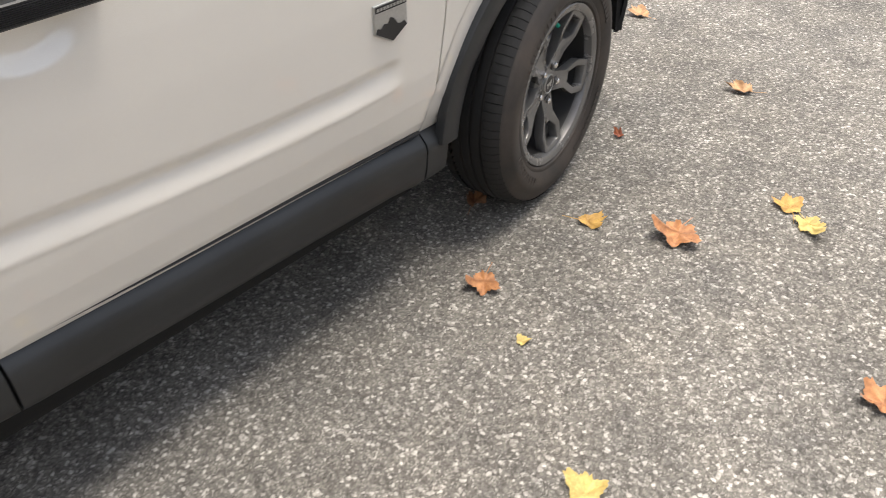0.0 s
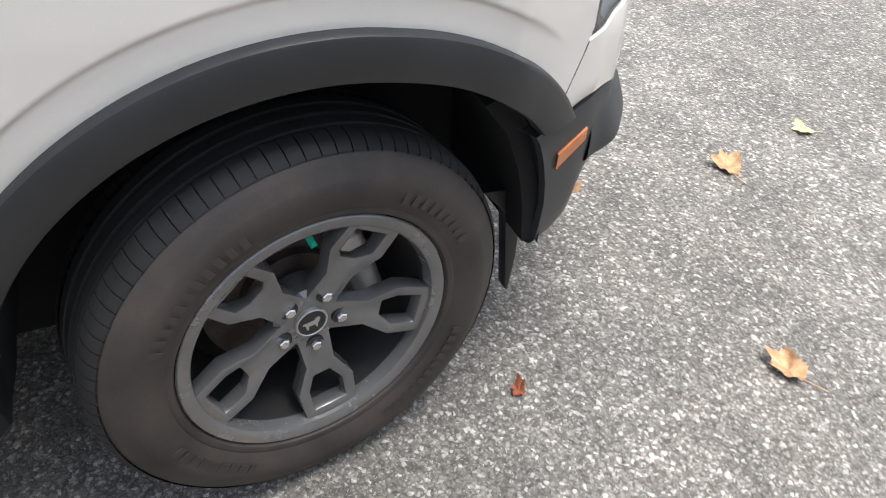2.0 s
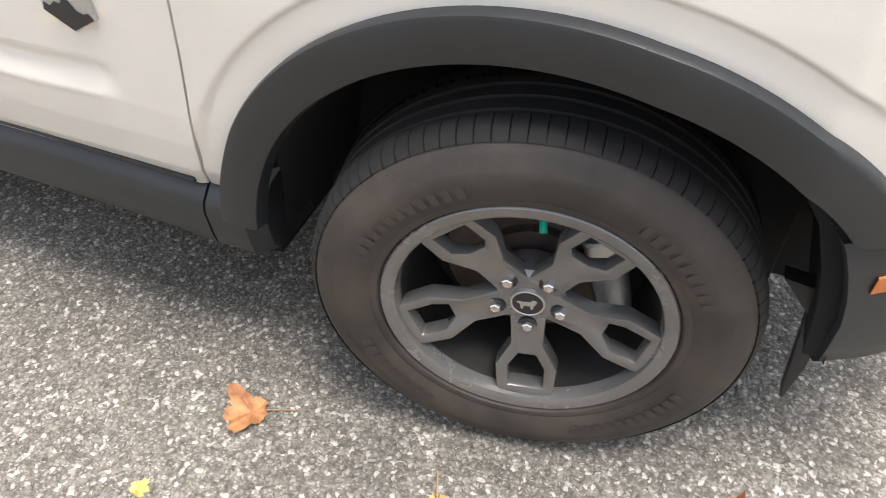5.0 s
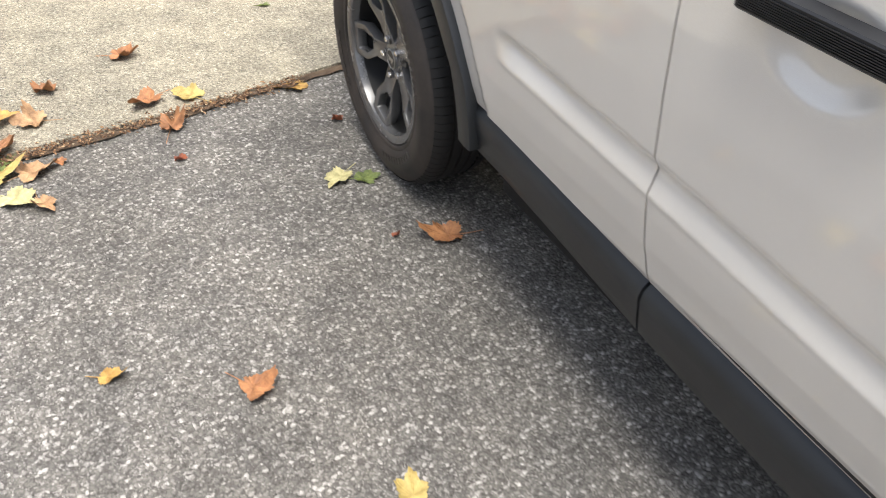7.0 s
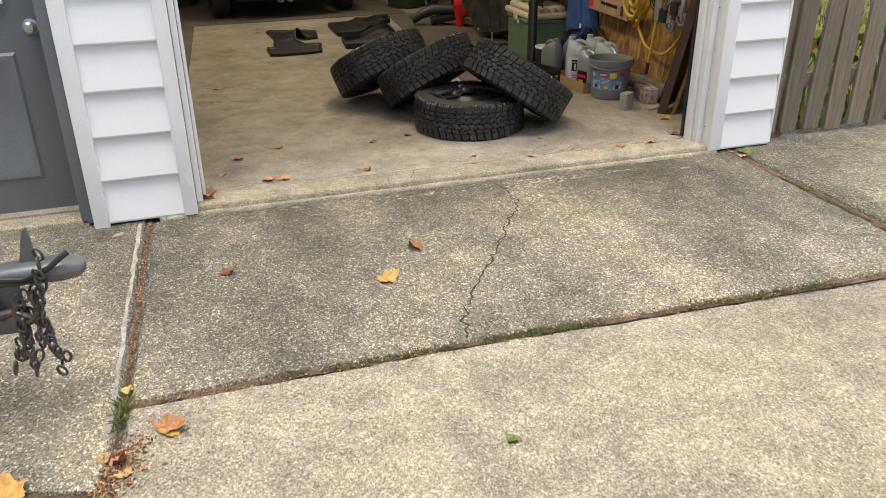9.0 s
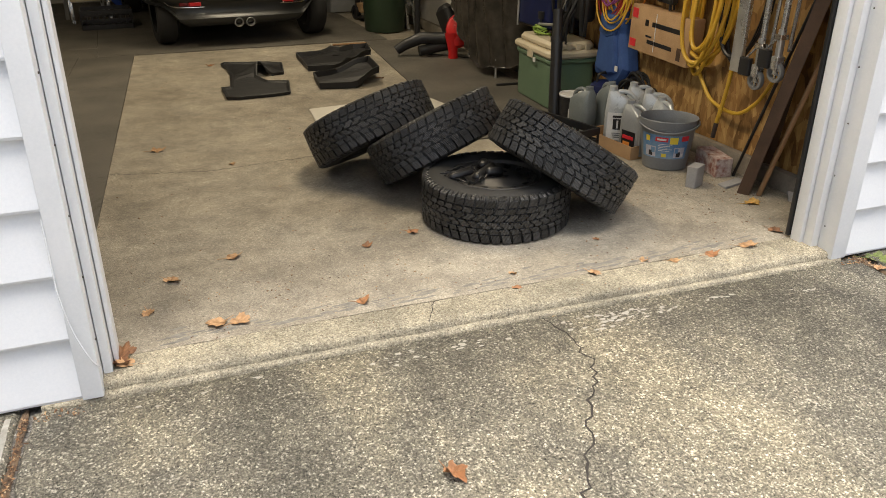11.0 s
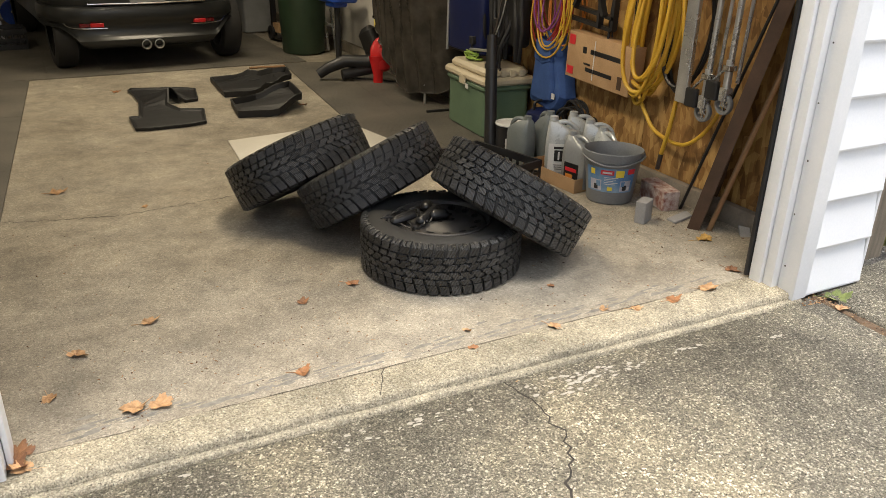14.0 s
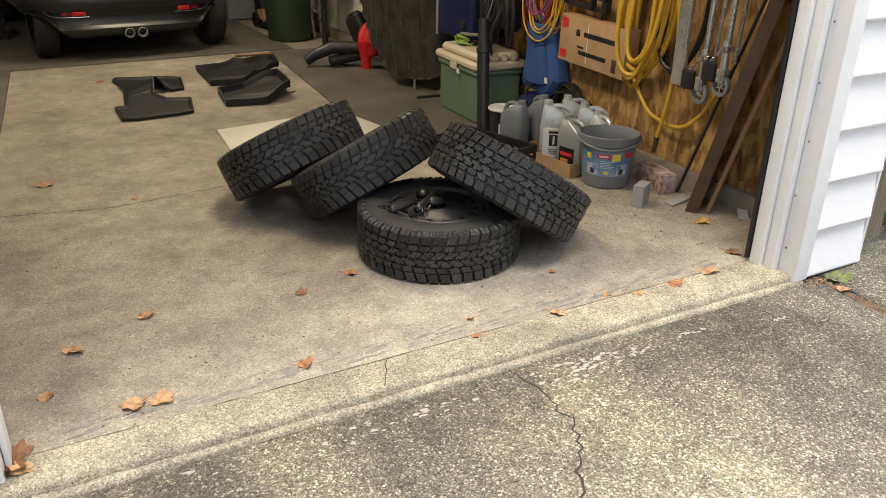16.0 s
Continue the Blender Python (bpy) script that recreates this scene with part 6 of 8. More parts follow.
def leaf(x, y, z, size, yaw, colour, curl=0.35, seed=0, small=False):
    rnd = random.Random(seed * 7 + 3)
    ph = rnd.uniform(0, 6)
    n = 60
    rings = (0.0, 0.35, 0.7, 1.0)
    vs, fs = [(0, 0, 0)], []
    b1, b2 = rnd.uniform(-1, 1), rnd.uniform(0, 360)
    fold = rnd.uniform(0.2, 1.3)
    thin, lift = rnd.uniform(0.68, 1.0), rnd.uniform(0, 360)
    for f in rings[1:]:
        for k in range(n):
            a = 360 * k / n
            r = leaf_radius(a, ph) * f * size * 0.62
            px, py = thin * r * math.sin(radians(a)), r * math.cos(radians(a))
            rr = r / (size * 0.62)
            h = curl * size * (0.34 * rr * rr * (0.55 + 0.45 * math.cos(radians(2 * a + b2))) + 0.12 * rr * math.sin(radians(3 * a + b2)) + fold * 0.20 * abs(px) / size + 0.07 * rr * math.cos(radians(a * 7 + b2)) + 0.55 * max(0.0, rr * math.cos(radians(a - lift)) - 0.35))
            vs.append((px, py, h))
    for k in range(n):
        fs.append((0, 1 + k, 1 + (k + 1) % n))
        for i in range(2):
            p = 1 + i * n
            fs.append((p + k, p + n + k, p + n + (k + 1) % n, p + (k + 1) % n))
    me = Mesh().add(vs, fs)
    lo = min(v[2] for v in me.v)
    me.v = [(a, b, c - lo + 0.001) for a, b, c in me.v]
    if not small:
        s0 = me.v[0]
        for c_, L in LOBES:
            ix = round(c_ % 360 / 360 * n) % n
            me.tube([me.v[0], me.v[1 + ix], me.v[1 + n + ix], tuple(0.3 * p + 0.7 * q for p, q in zip(me.v[1 + n + ix], me.v[1 + 2 * n + ix]))], [0.0013, 0.0011, 0.0009, 0.0005], 4)
        me.tube([(0, 0, s0[2]), (rnd.uniform(-.02, .02) * size, -0.32 * size, 0.02 * size + s0[2] * .5), (rnd.uniform(-.1, .1) * size, -0.75 * size, 0.004)], [0.0016, 0.0013, 0.001], 5)
    words = {"rust": "rusty brown", "orange": "orange-brown", "yellow": "bright yellow", "gold": "golden yellow", "brown": "dark brown curled", "red": "reddish", "tan": "pale tan dried", "green": "faded green", "cream": "pale cream-yellow"}
    where = "garage floor" if z > 0.04 else "driveway"
    o = tagged(finish("fallen_leaf", me, LEAF[colour], flip=False, angle=80), f"{words[colour]} fallen maple leaf on the {where}", "leaf", "fallen leaves")
    o.matrix_world = pose(x, y, z, rnd.uniform(-4, 4), rnd.uniform(-4, 4), yaw)
    return o


A = 0.002
C = ZC + 0.001
LEAVES = [
    (-0.883, 3.28, A, .11, 70, "tan"), (-0.07, 0.93, A, .10, 20, "yellow"), (0.39, 1.49, A, .10, 50, "orange"), (-0.772, 1.67, A, .09, 10, "brown"), (-0.296, 2.80, A, .11, 100, "tan"),
    (-0.567, 1.38, A, .105, 200, "orange"), (-0.447, 1.768, A, .10, 290, "gold"), (-0.205, 1.85, A, .15, 180, "orange"), (0.031, 2.14, A, .10, 30, "gold"), (0.095, 2.087, A, .12, 215, "yellow"),
    (-0.379, 1.238, A, .045, 0, "yellow"), (-0.90, 3.655, A, .085, 140, "cream"), (-0.314, 3.996, A, .12, 60, "orange"), (-0.37, 4.355, A, .11, 10, "gold"), (-0.833, 4.288, A, .11, 80, "red"),
    (-0.558, 2.265, A, .045, 60, "red"), (-1.068, 2.796, A, .12, 0, "tan"), (-0.489, 0.203, A, .085, 150, "yellow"), (-0.562, 0.436, A, .04, 20, "yellow"), (-0.373, 0.467, A, .035, 80, "orange"),
    (-0.339, 0.61, A, .03, 10, "red"), (-1.012, -0.391, A, .125, 240, "orange"), (-0.359, -0.221, A, .105, 30, "orange"), (-0.115, -0.437, A, .07, 60, "gold"), (-0.897, -0.476, A, .03, 0, "red"),
    (0.002, 0.106, A, .13, 40, "orange"), (-0.037, -0.017, A, .10, 120, "yellow"), (-0.92, -0.80, A, .11, 300, "cream"), (-0.965, -0.755, A, .09, 60, "green"),
    (-0.648, -1.94, C, .12, 60, "orange"), (-0.348, -1.843, C, .11, 10, "brown"), (-0.617, -1.55, C, .135, 300, "orange"), (-0.74, -1.50, C, .13, 200, "yellow"), (-0.62, -1.363, A, .12, 140, "red"),
    (-1.057, -1.372, A, .095, 60, "gold"), (-0.11, -1.25, A, .13, 30, "cream"), (-0.182, -1.358, A, .12, 90, "tan"), (-0.273, -1.377, A, .05, 0, "orange"), (-0.27, -1.632, C, .115, 240, "tan"),
    (-0.172, -1.181, A, .10, 10, "tan"), (0.134, -2.653, C + .006, .13, 190, "gold"), (0.068, -2.214, C, .13, 70, "orange"), (0.017, -2.259, C, .14, 30, "orange"), (-0.061, -2.149, C, .085, 100, "tan"),
    (0.055, -2.05, C, .10, 350, "tan"), (-0.002, -1.937, C, .14, 60, "tan"), (0.088, -2.16, C + .004, .13, 100, "tan"), (0.06, -2.235, C + .003, .10, 150, "rust"), (-0.012, -2.33, C, .09, 20, "tan"), (0.236, -2.60, C, .06, 80, "green"), (-0.09, -2.57, C, .055, 10, "green"), (0.0, -2.28, C + .012, .11, 250, "orange"), (-0.13, -2.72, C, .06, 40, "rust"), (-0.09, -2.74, C, .05, 160, "tan"), (-0.155, -2.66, C, .05, 300, "tan"), (-0.062, -1.80, C, .08, 90, "brown"), (-0.124, -1.84, C, .05, 0, "orange"), (-0.134, -1.706, C + .01, .17, 80, "gold"),
    (-0.257, -2.84, C, .11, 50, "orange"), (-0.275, -2.80, C, .07, 200, "gold"), (0.038, -1.638, C, .10, 0, "cream"), (-0.11, -1.61, C, .11, 20, "red"), (-0.129, -1.524, C, .11, 60, "red"),
    (0.067, -1.52, C, .12, 140, "yellow"), (0.015, -1.537, C + .008, .11, 220, "tan"), (-0.052, -1.39, A, .19, 90, "yellow"), (-0.128, -1.452, A + .005, .10, 300, "green"), (0.15, -1.455, A, .12, 10, "brown"),
    (0.176, -1.41, A, .10, 90, "red"), (0.09, -1.40, A, .13, 200, "orange"), (0.02, -1.46, A, .12, 120, "brown"), (-0.04, -1.62, C, .12, 320, "brown"), (0.0, -1.72, C, .10, 45, "tan"), (-0.09, -1.56, C, .10, 170, "orange"),
    (0.22, -1.62, C, .12, 75, "gold"), (0.32, -1.75, C, .11, 15, "orange"), (0.28, -1.52, C, .12, 275, "brown"), (0.40, -1.45, A, .13, 35, "yellow"), (0.18, -2.35, C, .11, 95, "brown"),
    (-1.287, -3.785, C, .09, 20, "red"), (-1.093, -3.527, C, .10, 100, "gold"), (-0.495, -3.80, C, .08, 80, "brown"), (0.322, -3.613, C, .09, 30, "gold"), (-1.187, -2.46, C, .06, 10, "green"), (-1.278, -2.051, C, .055, 50, "green"),
    (-1.073, -1.094, A, .05, 10, "red"), (-0.565, -1.17, A, .045, 70, "red"), (-0.141, -3.074, C, .05, 0, "yellow"), (-3.45, -4.40, C, .11, 60, "green"), (-3.40, -4.33, C, .06, 10, "tan"),
    (-0.649, -5.142, ZF, .10, 40, "gold"), (-0.895, -5.27, ZF, .085, 90, "orange"), (-0.558, -4.905, ZF, .07, 10, "orange"), (-0.79, -4.74, ZF, .10, 300, "orange"), (-0.85, -4.725, ZF, .10, 100, "tan"),
    (-0.663, -6.891, ZF, .10, 80, "orange"), (-1.672, -5.264, ZF, .075, 50, "brown"), (-1.441, -5.189, ZF, .06, 90, "red"), (-1.294, -4.721, ZF, .075, 70, "brown"), (-1.869, -4.619, ZF, .05, 80, "brown"),
    (-1.912, -4.738, ZF, .05, 10, "orange"), (-2.215, -4.628, ZF, .075, 30, "orange"), (-2.462, -4.656, ZF, .06, 100, "tan"), (-2.578, -4.609, ZF, .065, 60, "orange"), (-2.758, -4.605, ZF, .075, 80, "brown"),
    (-2.956, -4.625, ZF, .10, 60, "orange"), (-3.321, -5.022, ZF, .11, 80, "gold"), (-2.394, -4.914, ZF, .045, 10, "brown"), (-2.433, -8.319, ZF, .075, 40, "brown"), (-1.202, -9.295, ZF, .09, 30, "brown"),
    (-1.05, -6.507, ZF, .05, 0, "gold"), (-0.44, -4.60, ZF, .14, 60, "brown"), (-0.47, -4.64, ZF, .11, 150, "brown"), (-0.49, -4.575, ZF, .08, 250, "gold"), (-3.19, -4.72, ZF, .08, 20, "red"),
]
for k, (x, y, z, s, yaw, colr) in enumerate(LEAVES):
    if y < -1.3 and z != ZF and s > 0.085:
        colr = {"red": "rust", "cream": "gold", "brown": "rust"}.get(colr, colr) if k % 4 else colr
    if z == ZF:
        s, colr = s * 0.88, colr if s > 0.105 else {"gold": "tan", "orange": "tan", "red": "brown", "brown": "rust"}.get(colr, colr)
    cl = 0.5 if z == ZF else 1.1 if colr in ("brown", "red", "rust") else 0.75 if colr in ("orange", "tan") else 0.45
    leaf(x, y, z, s, yaw, colr, cl, k, s < 0.055)


# ---- things in the garage ----
def plain(name, c1, c2=None, rough=0.5, **kw):
    M[name] = surf(name, c1, c2 or tuple(min(1, v * 1.25) for v in c1), rough, 7, 150, **({"bump": 0.12, "dist": 0.001} | kw))
    return M[name]


plain("cardboard", (0.36, 0.22, 0.11), (0.45, 0.29, 0.155), 0.85)
plain("yellow_hose", (0.54, 0.31, 0.025), (0.64, 0.40, 0.045), 0.45)
plain("red_plastic", (0.50, 0.012, 0.014), (0.60, 0.02, 0.02), 0.32)
plain("blue_cloth", (0.028, 0.07, 0.22), (0.05, 0.11, 0.31), 0.85, )
plain("blue_plastic", (0.012, 0.05, 0.32), (0.02, 0.08, 0.42), 0.4)
plain("dark_blue", (0.004, 0.008, 0.045), (0.008, 0.014, 0.075), 0.4)
plain("green_plastic", (0.10, 0.16, 0.10), (0.13, 0.20, 0.125), 0.5)
plain("beige_plastic", (0.52, 0.45, 0.32), (0.58, 0.51, 0.37), 0.5)
plain("bin_green", (0.018, 0.035, 0.018), (0.028, 0.05, 0.026), 0.45)
plain("bucket_grey", (0.15, 0.158, 0.165), (0.19, 0.198, 0.205), 0.45)
plain("jug_silver", (0.43, 0.455, 0.465), (0.52, 0.545, 0.555), 0.30, metal=0.2)
plain("jug_grey", (0.27, 0.285, 0.295), (0.34, 0.355, 0.365), 0.32, metal=0.2)
plain("jug_teal", (0.17, 0.195, 0.20), (0.23, 0.255, 0.26), 0.35, metal=0.2)
plain("label_white", (0.60, 0.60, 0.585), (0.68, 0.68, 0.665), 0.5)
plain("label_black", (0.01, 0.01, 0.012), (0.015, 0.015, 0.017), 0.4)
plain("label_lilac", (0.36, 0.36, 0.42), (0.55, 0.54, 0.58), 0.4)
plain("label_blue", (0.06, 0.17, 0.36), (0.24, 0.36, 0.48), 0.4)
plain("label_red", (0.55, 0.02, 0.03), (0.65, 0.04, 0.05), 0.4)
plain("label_yellow", (0.75, 0.58, 0.04), (0.8, 0.65, 0.08), 0.4)
plain("label_green", (0.08, 0.22, 0.06), (0.14, 0.32, 0.1), 0.4)
plain("brown_paint", (0.055, 0.029, 0.017), (0.10, 0.056, 0.034), 0.6)
plain("pale_wood", (0.22, 0.12, 0.055), (0.30, 0.18, 0.09), 0.7)
plain("grey_block", (0.26, 0.255, 0.25), (0.34, 0.33, 0.32), 0.95, dist=0.004)
plain("aluminium", (0.44, 0.44, 0.44), (0.58, 0.58, 0.58), 0.28, metal=0.75)
plain("tarp", (0.020, 0.018, 0.015), (0.060, 0.052, 0.043), 0.22, dist=0.004)
plain("mat_black", (0.004, 0.004, 0.0045), (0.007, 0.007, 0.0075), 0.55, dist=0.001)
plain("white_board", (0.60, 0.57, 0.50), (0.66, 0.63, 0.56), 0.7)
plain("mini_paint", (0.009, 0.010, 0.010), (0.013, 0.014, 0.014), 0.38, metal=0.1, coat=0.15)
plain("red_cord", (0.35, 0.03, 0.03), (0.45, 0.05, 0.04), 0.5)
plain("purple_cord", (0.16, 0.03, 0.14), (0.22, 0.05, 0.2), 0.5)
plain("orange_cord", (0.60, 0.20, 0.03), (0.68, 0.26, 0.05), 0.5)
plain("lime_cord", (0.25, 0.40, 0.06), (0.35, 0.5, 0.1), 0.5)
plain("tote_grey", (0.16, 0.165, 0.165), (0.21, 0.215, 0.215), 0.5)

# white board lying under the wheels
flat("board", [(-1.69, -7.50), (-1.66, -7.06), (-2.50, -6.62), (-2.66, -7.10), (-2.56, -7.62)], ZF + 0.001, ZF + 0.012, M["white_board"], "thin off-white board lying on the concrete", "board", "", 0.002)

# moulded car floor mats
def inset_line(o, d):
    """An outline drawn in by d; it runs either way round."""
    n = len(o)
    area = sum(o[i][0] * o[(i + 1) % n][1] - o[(i + 1) % n][0] * o[i][1] for i in range(n))
    sg = 1 if area > 0 else -1
    out = []
    for i in range(n):
        (ax, ay), (bx, by), (cx, cy) = o[i - 1], o[i], o[(i + 1) % n]
        l1, l2 = math.hypot(bx - ax, by - ay), math.hypot(cx - bx, cy - by)
        nx, ny = -(by - ay) / l1 - (cy - by) / l2, (bx - ax) / l1 + (cx - bx) / l2
        ln = max(0.5, math.hypot(nx, ny))
        out.append((bx + sg * nx / ln * d, by + sg * ny / ln * d))
    return out


def car_mat(name, outline, label, bulge, wall=0.022):
    t = thing(name, label, "car mat", group="car floor mats")
    o = []
    for i, p in enumerate(outline):
        q = outline[(i + 1) % len(outline)]
        k = max(1, round(math.dist(p, q) / 0.05))
        o += [(p[0] + (q[0] - p[0]) * j / k, p[1] + (q[1] - p[1]) * j / k) for j in range(k)]
    n = len(o)
    rings = [(0.0, 0.0), (-0.004, wall), (0.006, wall + 0.002), (0.012, wall - 0.006), (0.024, 0.009)]
    bm = bmesh.new()
    vs = [[bm.verts.new((x, y, bulge(x, y) + z)) for x, y in inset_line(o, d)] for d, z in rings]
    for a in range(4):
        for k in range(n):
            bm.faces.new((vs[a][k], vs[a][(k + 1) % n], vs[a + 1][(k + 1) % n], vs[a + 1][k]))
    f = bm.faces.new(vs[4])
    bmesh.ops.triangulate(bm, faces=[f])
    bmesh.ops.recalc_face_normals(bm, faces=bm.faces[:])
    me = bpy.data.meshes.new("mat_body")
    bm.to_mesh(me)
    bm.free()
    me.materials.append(M["mat_black"])
    b = new("mat_body", me)
    b.parent = t
    cx, cy = sum(p[0] for p in outline) / len(outline), sum(p[1] for p in outline) / len(outline)
    part("mat_badge", Mesh().rounded((cx - 0.02, cy - 0.02, bulge(cx, cy) + 0.012), (0.14, 0.02, 0.004), 0.004, None), M["black_plastic"], t)
    t.location.z = ZF + 0.002
    return t


hump = lambda x, y: 0.085 * math.exp(-((y + 8.78) / 0.14) ** 2) * smooth(-1.44, -1.50, x) * smooth(-1.64, -1.56, x)
car_mat("floor_mat", [(-1.29, -9.228), (-1.32, -9.284), (-1.682, -9.189), (-1.787, -9.102), (-1.737, -8.726), (-1.59, -8.69), (-1.545, -8.82), (-1.50, -8.60), (-1.561, -8.44), (-1.714, -8.378), (-1.656, -8.01), (-1.537, -7.976), (-1.262, -7.962), (-1.195, -7.99), (-1.195, -8.318), (-1.263, -8.325), (-1.318, -8.79), (-1.312, -9.064)], "black moulded rubber rear floor mat, H-shaped", hump)
ridge = lambda c: (lambda x, y: 0.085 * smooth(-2.28, -2.46, x) + 0.05 * math.exp(-((x - c) / 0.05) ** 2))
car_mat("floor_mat", [(-1.97, -9.39), (-1.95, -8.77), (-2.13, -8.74), (-2.33, -8.78), (-2.52, -8.86), (-2.57, -9.16), (-2.45, -9.16), (-2.36, -9.30), (-2.20, -9.42)], "black moulded rubber front floor mat", ridge(-2.29), 0.045)
car_mat("floor_mat", [(-1.935, -8.487), (-1.896, -8.089), (-2.177, -8.028), (-2.39, -8.17), (-2.43, -8.60), (-2.14, -8.57)], "black moulded rubber front floor mat", lambda x, y: 0.075 * smooth(-2.12, -2.36, x), 0.050)
tagged(finish("stick", Mesh().cyl((-2.42, -9.86, ZF + .012), (-2.75, -9.84, ZF + .012), 0.010, n=8), M["pale_wood"]), "short wooden stick on the floor", "stick")
tagged(finish("black_bar", Mesh().cyl((-3.19, -7.70, ZF + .017), (-3.37, -7.69, ZF + .017), 0.011, n=10), M["black_plastic"]), "short black metal bar on the rubber tiles", "bar")


# bucket
bk = thing("bucket", "grey plastic cleaning bucket with a colourful label", "bucket", pose(-3.275, -5.660, ZF + 0.001, 0, 0, -40) @ Matrix.Diagonal((1.0, 0.89, 1, 1)))
part("bucket_body", Mesh().lathe([(0.0, 0.0), (0.112, 0.0), (0.118, 0.006), (0.142, 0.21), (0.143, 0.225), (0.152, 0.228), (0.156, 0.272), (0.153, 0.276), (0.150, 0.272), (0.138, 0.222), (0.113, 0.012), (0.0, 0.010)], 44), M["bucket_grey"], bk)
part("bucket_handle", Mesh().tube([(0.158 * math.cos(a), 0.158 * math.sin(a) * 0.9, 0.255 - 0.035 * math.sin((a - radians(-10)) / radians(200) * math.pi)) for a in np.linspace(radians(-10), radians(190), 24)], 0.006, 8), M["bucket_grey"], bk)
def on_bucket(name, a0, a1, z0, z1, material, lift):
    rows = []
    for z in (z0, z1):
        r = 0.118 + (0.142 - 0.118) * (z - 0.006) / 0.204 + lift
        rows.append([(r * math.cos(a), r * math.sin(a), z) for a in np.linspace(radians(a0), radians(a1), 14)])
    return part(name, Mesh().grid(rows), material, lb_ if lift > 0.0013 else bk, thick=0.0004)
C0 = 88
lb_ = on_bucket("label", C0 - 58, C0 + 58, 0.07, 0.20, M["label_blue"], 0.001)
on_bucket("label_patch", C0 - 20, C0 + 8, 0.165, 0.19, M["label_red"], 0.002)
on_bucket("label_patch", C0 + 12, C0 + 30, 0.155, 0.192, M["label_yellow"], 0.002)
on_bucket("label_patch", C0 - 45, C0 - 34, 0.16, 0.19, M["label_yellow"], 0.002)
on_bucket("label_patch", C0 + 38, C0 + 57, 0.17, 0.198, M["label_red"], 0.002)
on_bucket("label_patch", C0 + 24, C0 + 50, 0.078, 0.135, M["label_lilac"], 0.002)
on_bucket("label_patch", C0 - 46, C0 - 18, 0.078, 0.135, M["label_lilac"], 0.002)
part("bucket_handle", Mesh().tube([(0.163 * math.cos(radians(a)), 0.163 * math.sin(radians(a)), 0.250 - 0.034 * math.sin(radians(a)) ** 2) for a in range(4, 177, 8)], 0.0048, 8), M["bucket_grey"], bk, "thin grey carrying handle")
on_bucket("label_mark", C0 - 16, C0 + 4, 0.172, 0.182, M["label_white"], 0.003)
on_bucket("label_mark", C0 - 4, C0 + 7, 0.08, 0.100, M["label_yellow"], 0.003)
for k in range(5):
    on_bucket("label_line", C0 - 12, C0 + 18 - 5 * (k % 3), 0.150 - 0.009 * k, 0.153 - 0.009 * k, M["label_white"], 0.003)
on_bucket("label_mark", C0 - 30, C0 - 20, 0.100, 0.130, M["label_blue"], 0.003)
on_bucket("label_mark", C0 + 26, C0 + 34, 0.104, 0.130, M["label_blue"], 0.003)
on_bucket("label_mark", C0 + 42, C0 + 48, 0.085, 0.100, M["label_white"], 0.003)
on_bucket("label_mark", C0 + 30, C0 + 40, 0.082, 0.11, M["label_black"], 0.003)
on_bucket("label_mark", C0 - 36, C0 - 26, 0.082, 0.11, M["label_black"], 0.003)

# masonry bits
tagged(finish("concrete_block", Mesh().rounded((0, 0, 0.055), (0.095, 0.055, 0.11), 0.006, pose(-3.225, -5.33, ZF, 0, 0, 28)), M["grey_block"]), "small grey concrete block on the floor", "block")
tagged(finish("old_brick", Mesh().rounded((0, 0, 0.05), (0.095, 0.24, 0.10), 0.008, pose(-3.475, -5.50, ZF, 0, 0, -12)), surf("flaking_brick", (0.24, 0.075, 0.05), (0.66, 0.58, 0.52), 0.95, 26, 120, 0.9, dist=0.004)), "old red brick with flaking white paint", "brick")
tagged(finish("slate_scrap", Mesh().prism([(-.09, -.02), (.08, -.035), (.10, .02), (-.05, .035)], 0, 0.01, pose(-3.43, -5.28, ZF + .002, 0, 0, 20), inset=.003), M["grey_block"]), "flat scrap of grey slate", "scrap")
tagged(finish("slate_scrap", Mesh().prism([(-.05, -.02), (.04, -.03), (.05, .02), (-.03, .03)], 0, 0.012, pose(-3.55, -4.98, ZF + .002, 10, 40, 70), inset=.003), M["grey_block"]), "broken scrap leaning at the curb", "scrap")

# oil jugs in a cardboard tray
tray = thing("cardboard_tray", "low open cardboard tray holding oil jugs", "box", pose(-3.30, -6.03, ZF, 0, 0, 6))
me = Mesh()
for c, s in (((0, 0, 0.004), (0.36, 0.44, 0.006)), ((0.178, 0, 0.04), (0.005, 0.44, 0.075)), ((-0.178, 0, 0.04), (0.005, 0.44, 0.075)), ((0, 0.218, 0.04), (0.352, 0.005, 0.075)), ((0, -0.218, 0.04), (0.352, 0.005, 0.075))):
    me.box(c, s)
part("tray_body", me, M["cardboard"], tray)


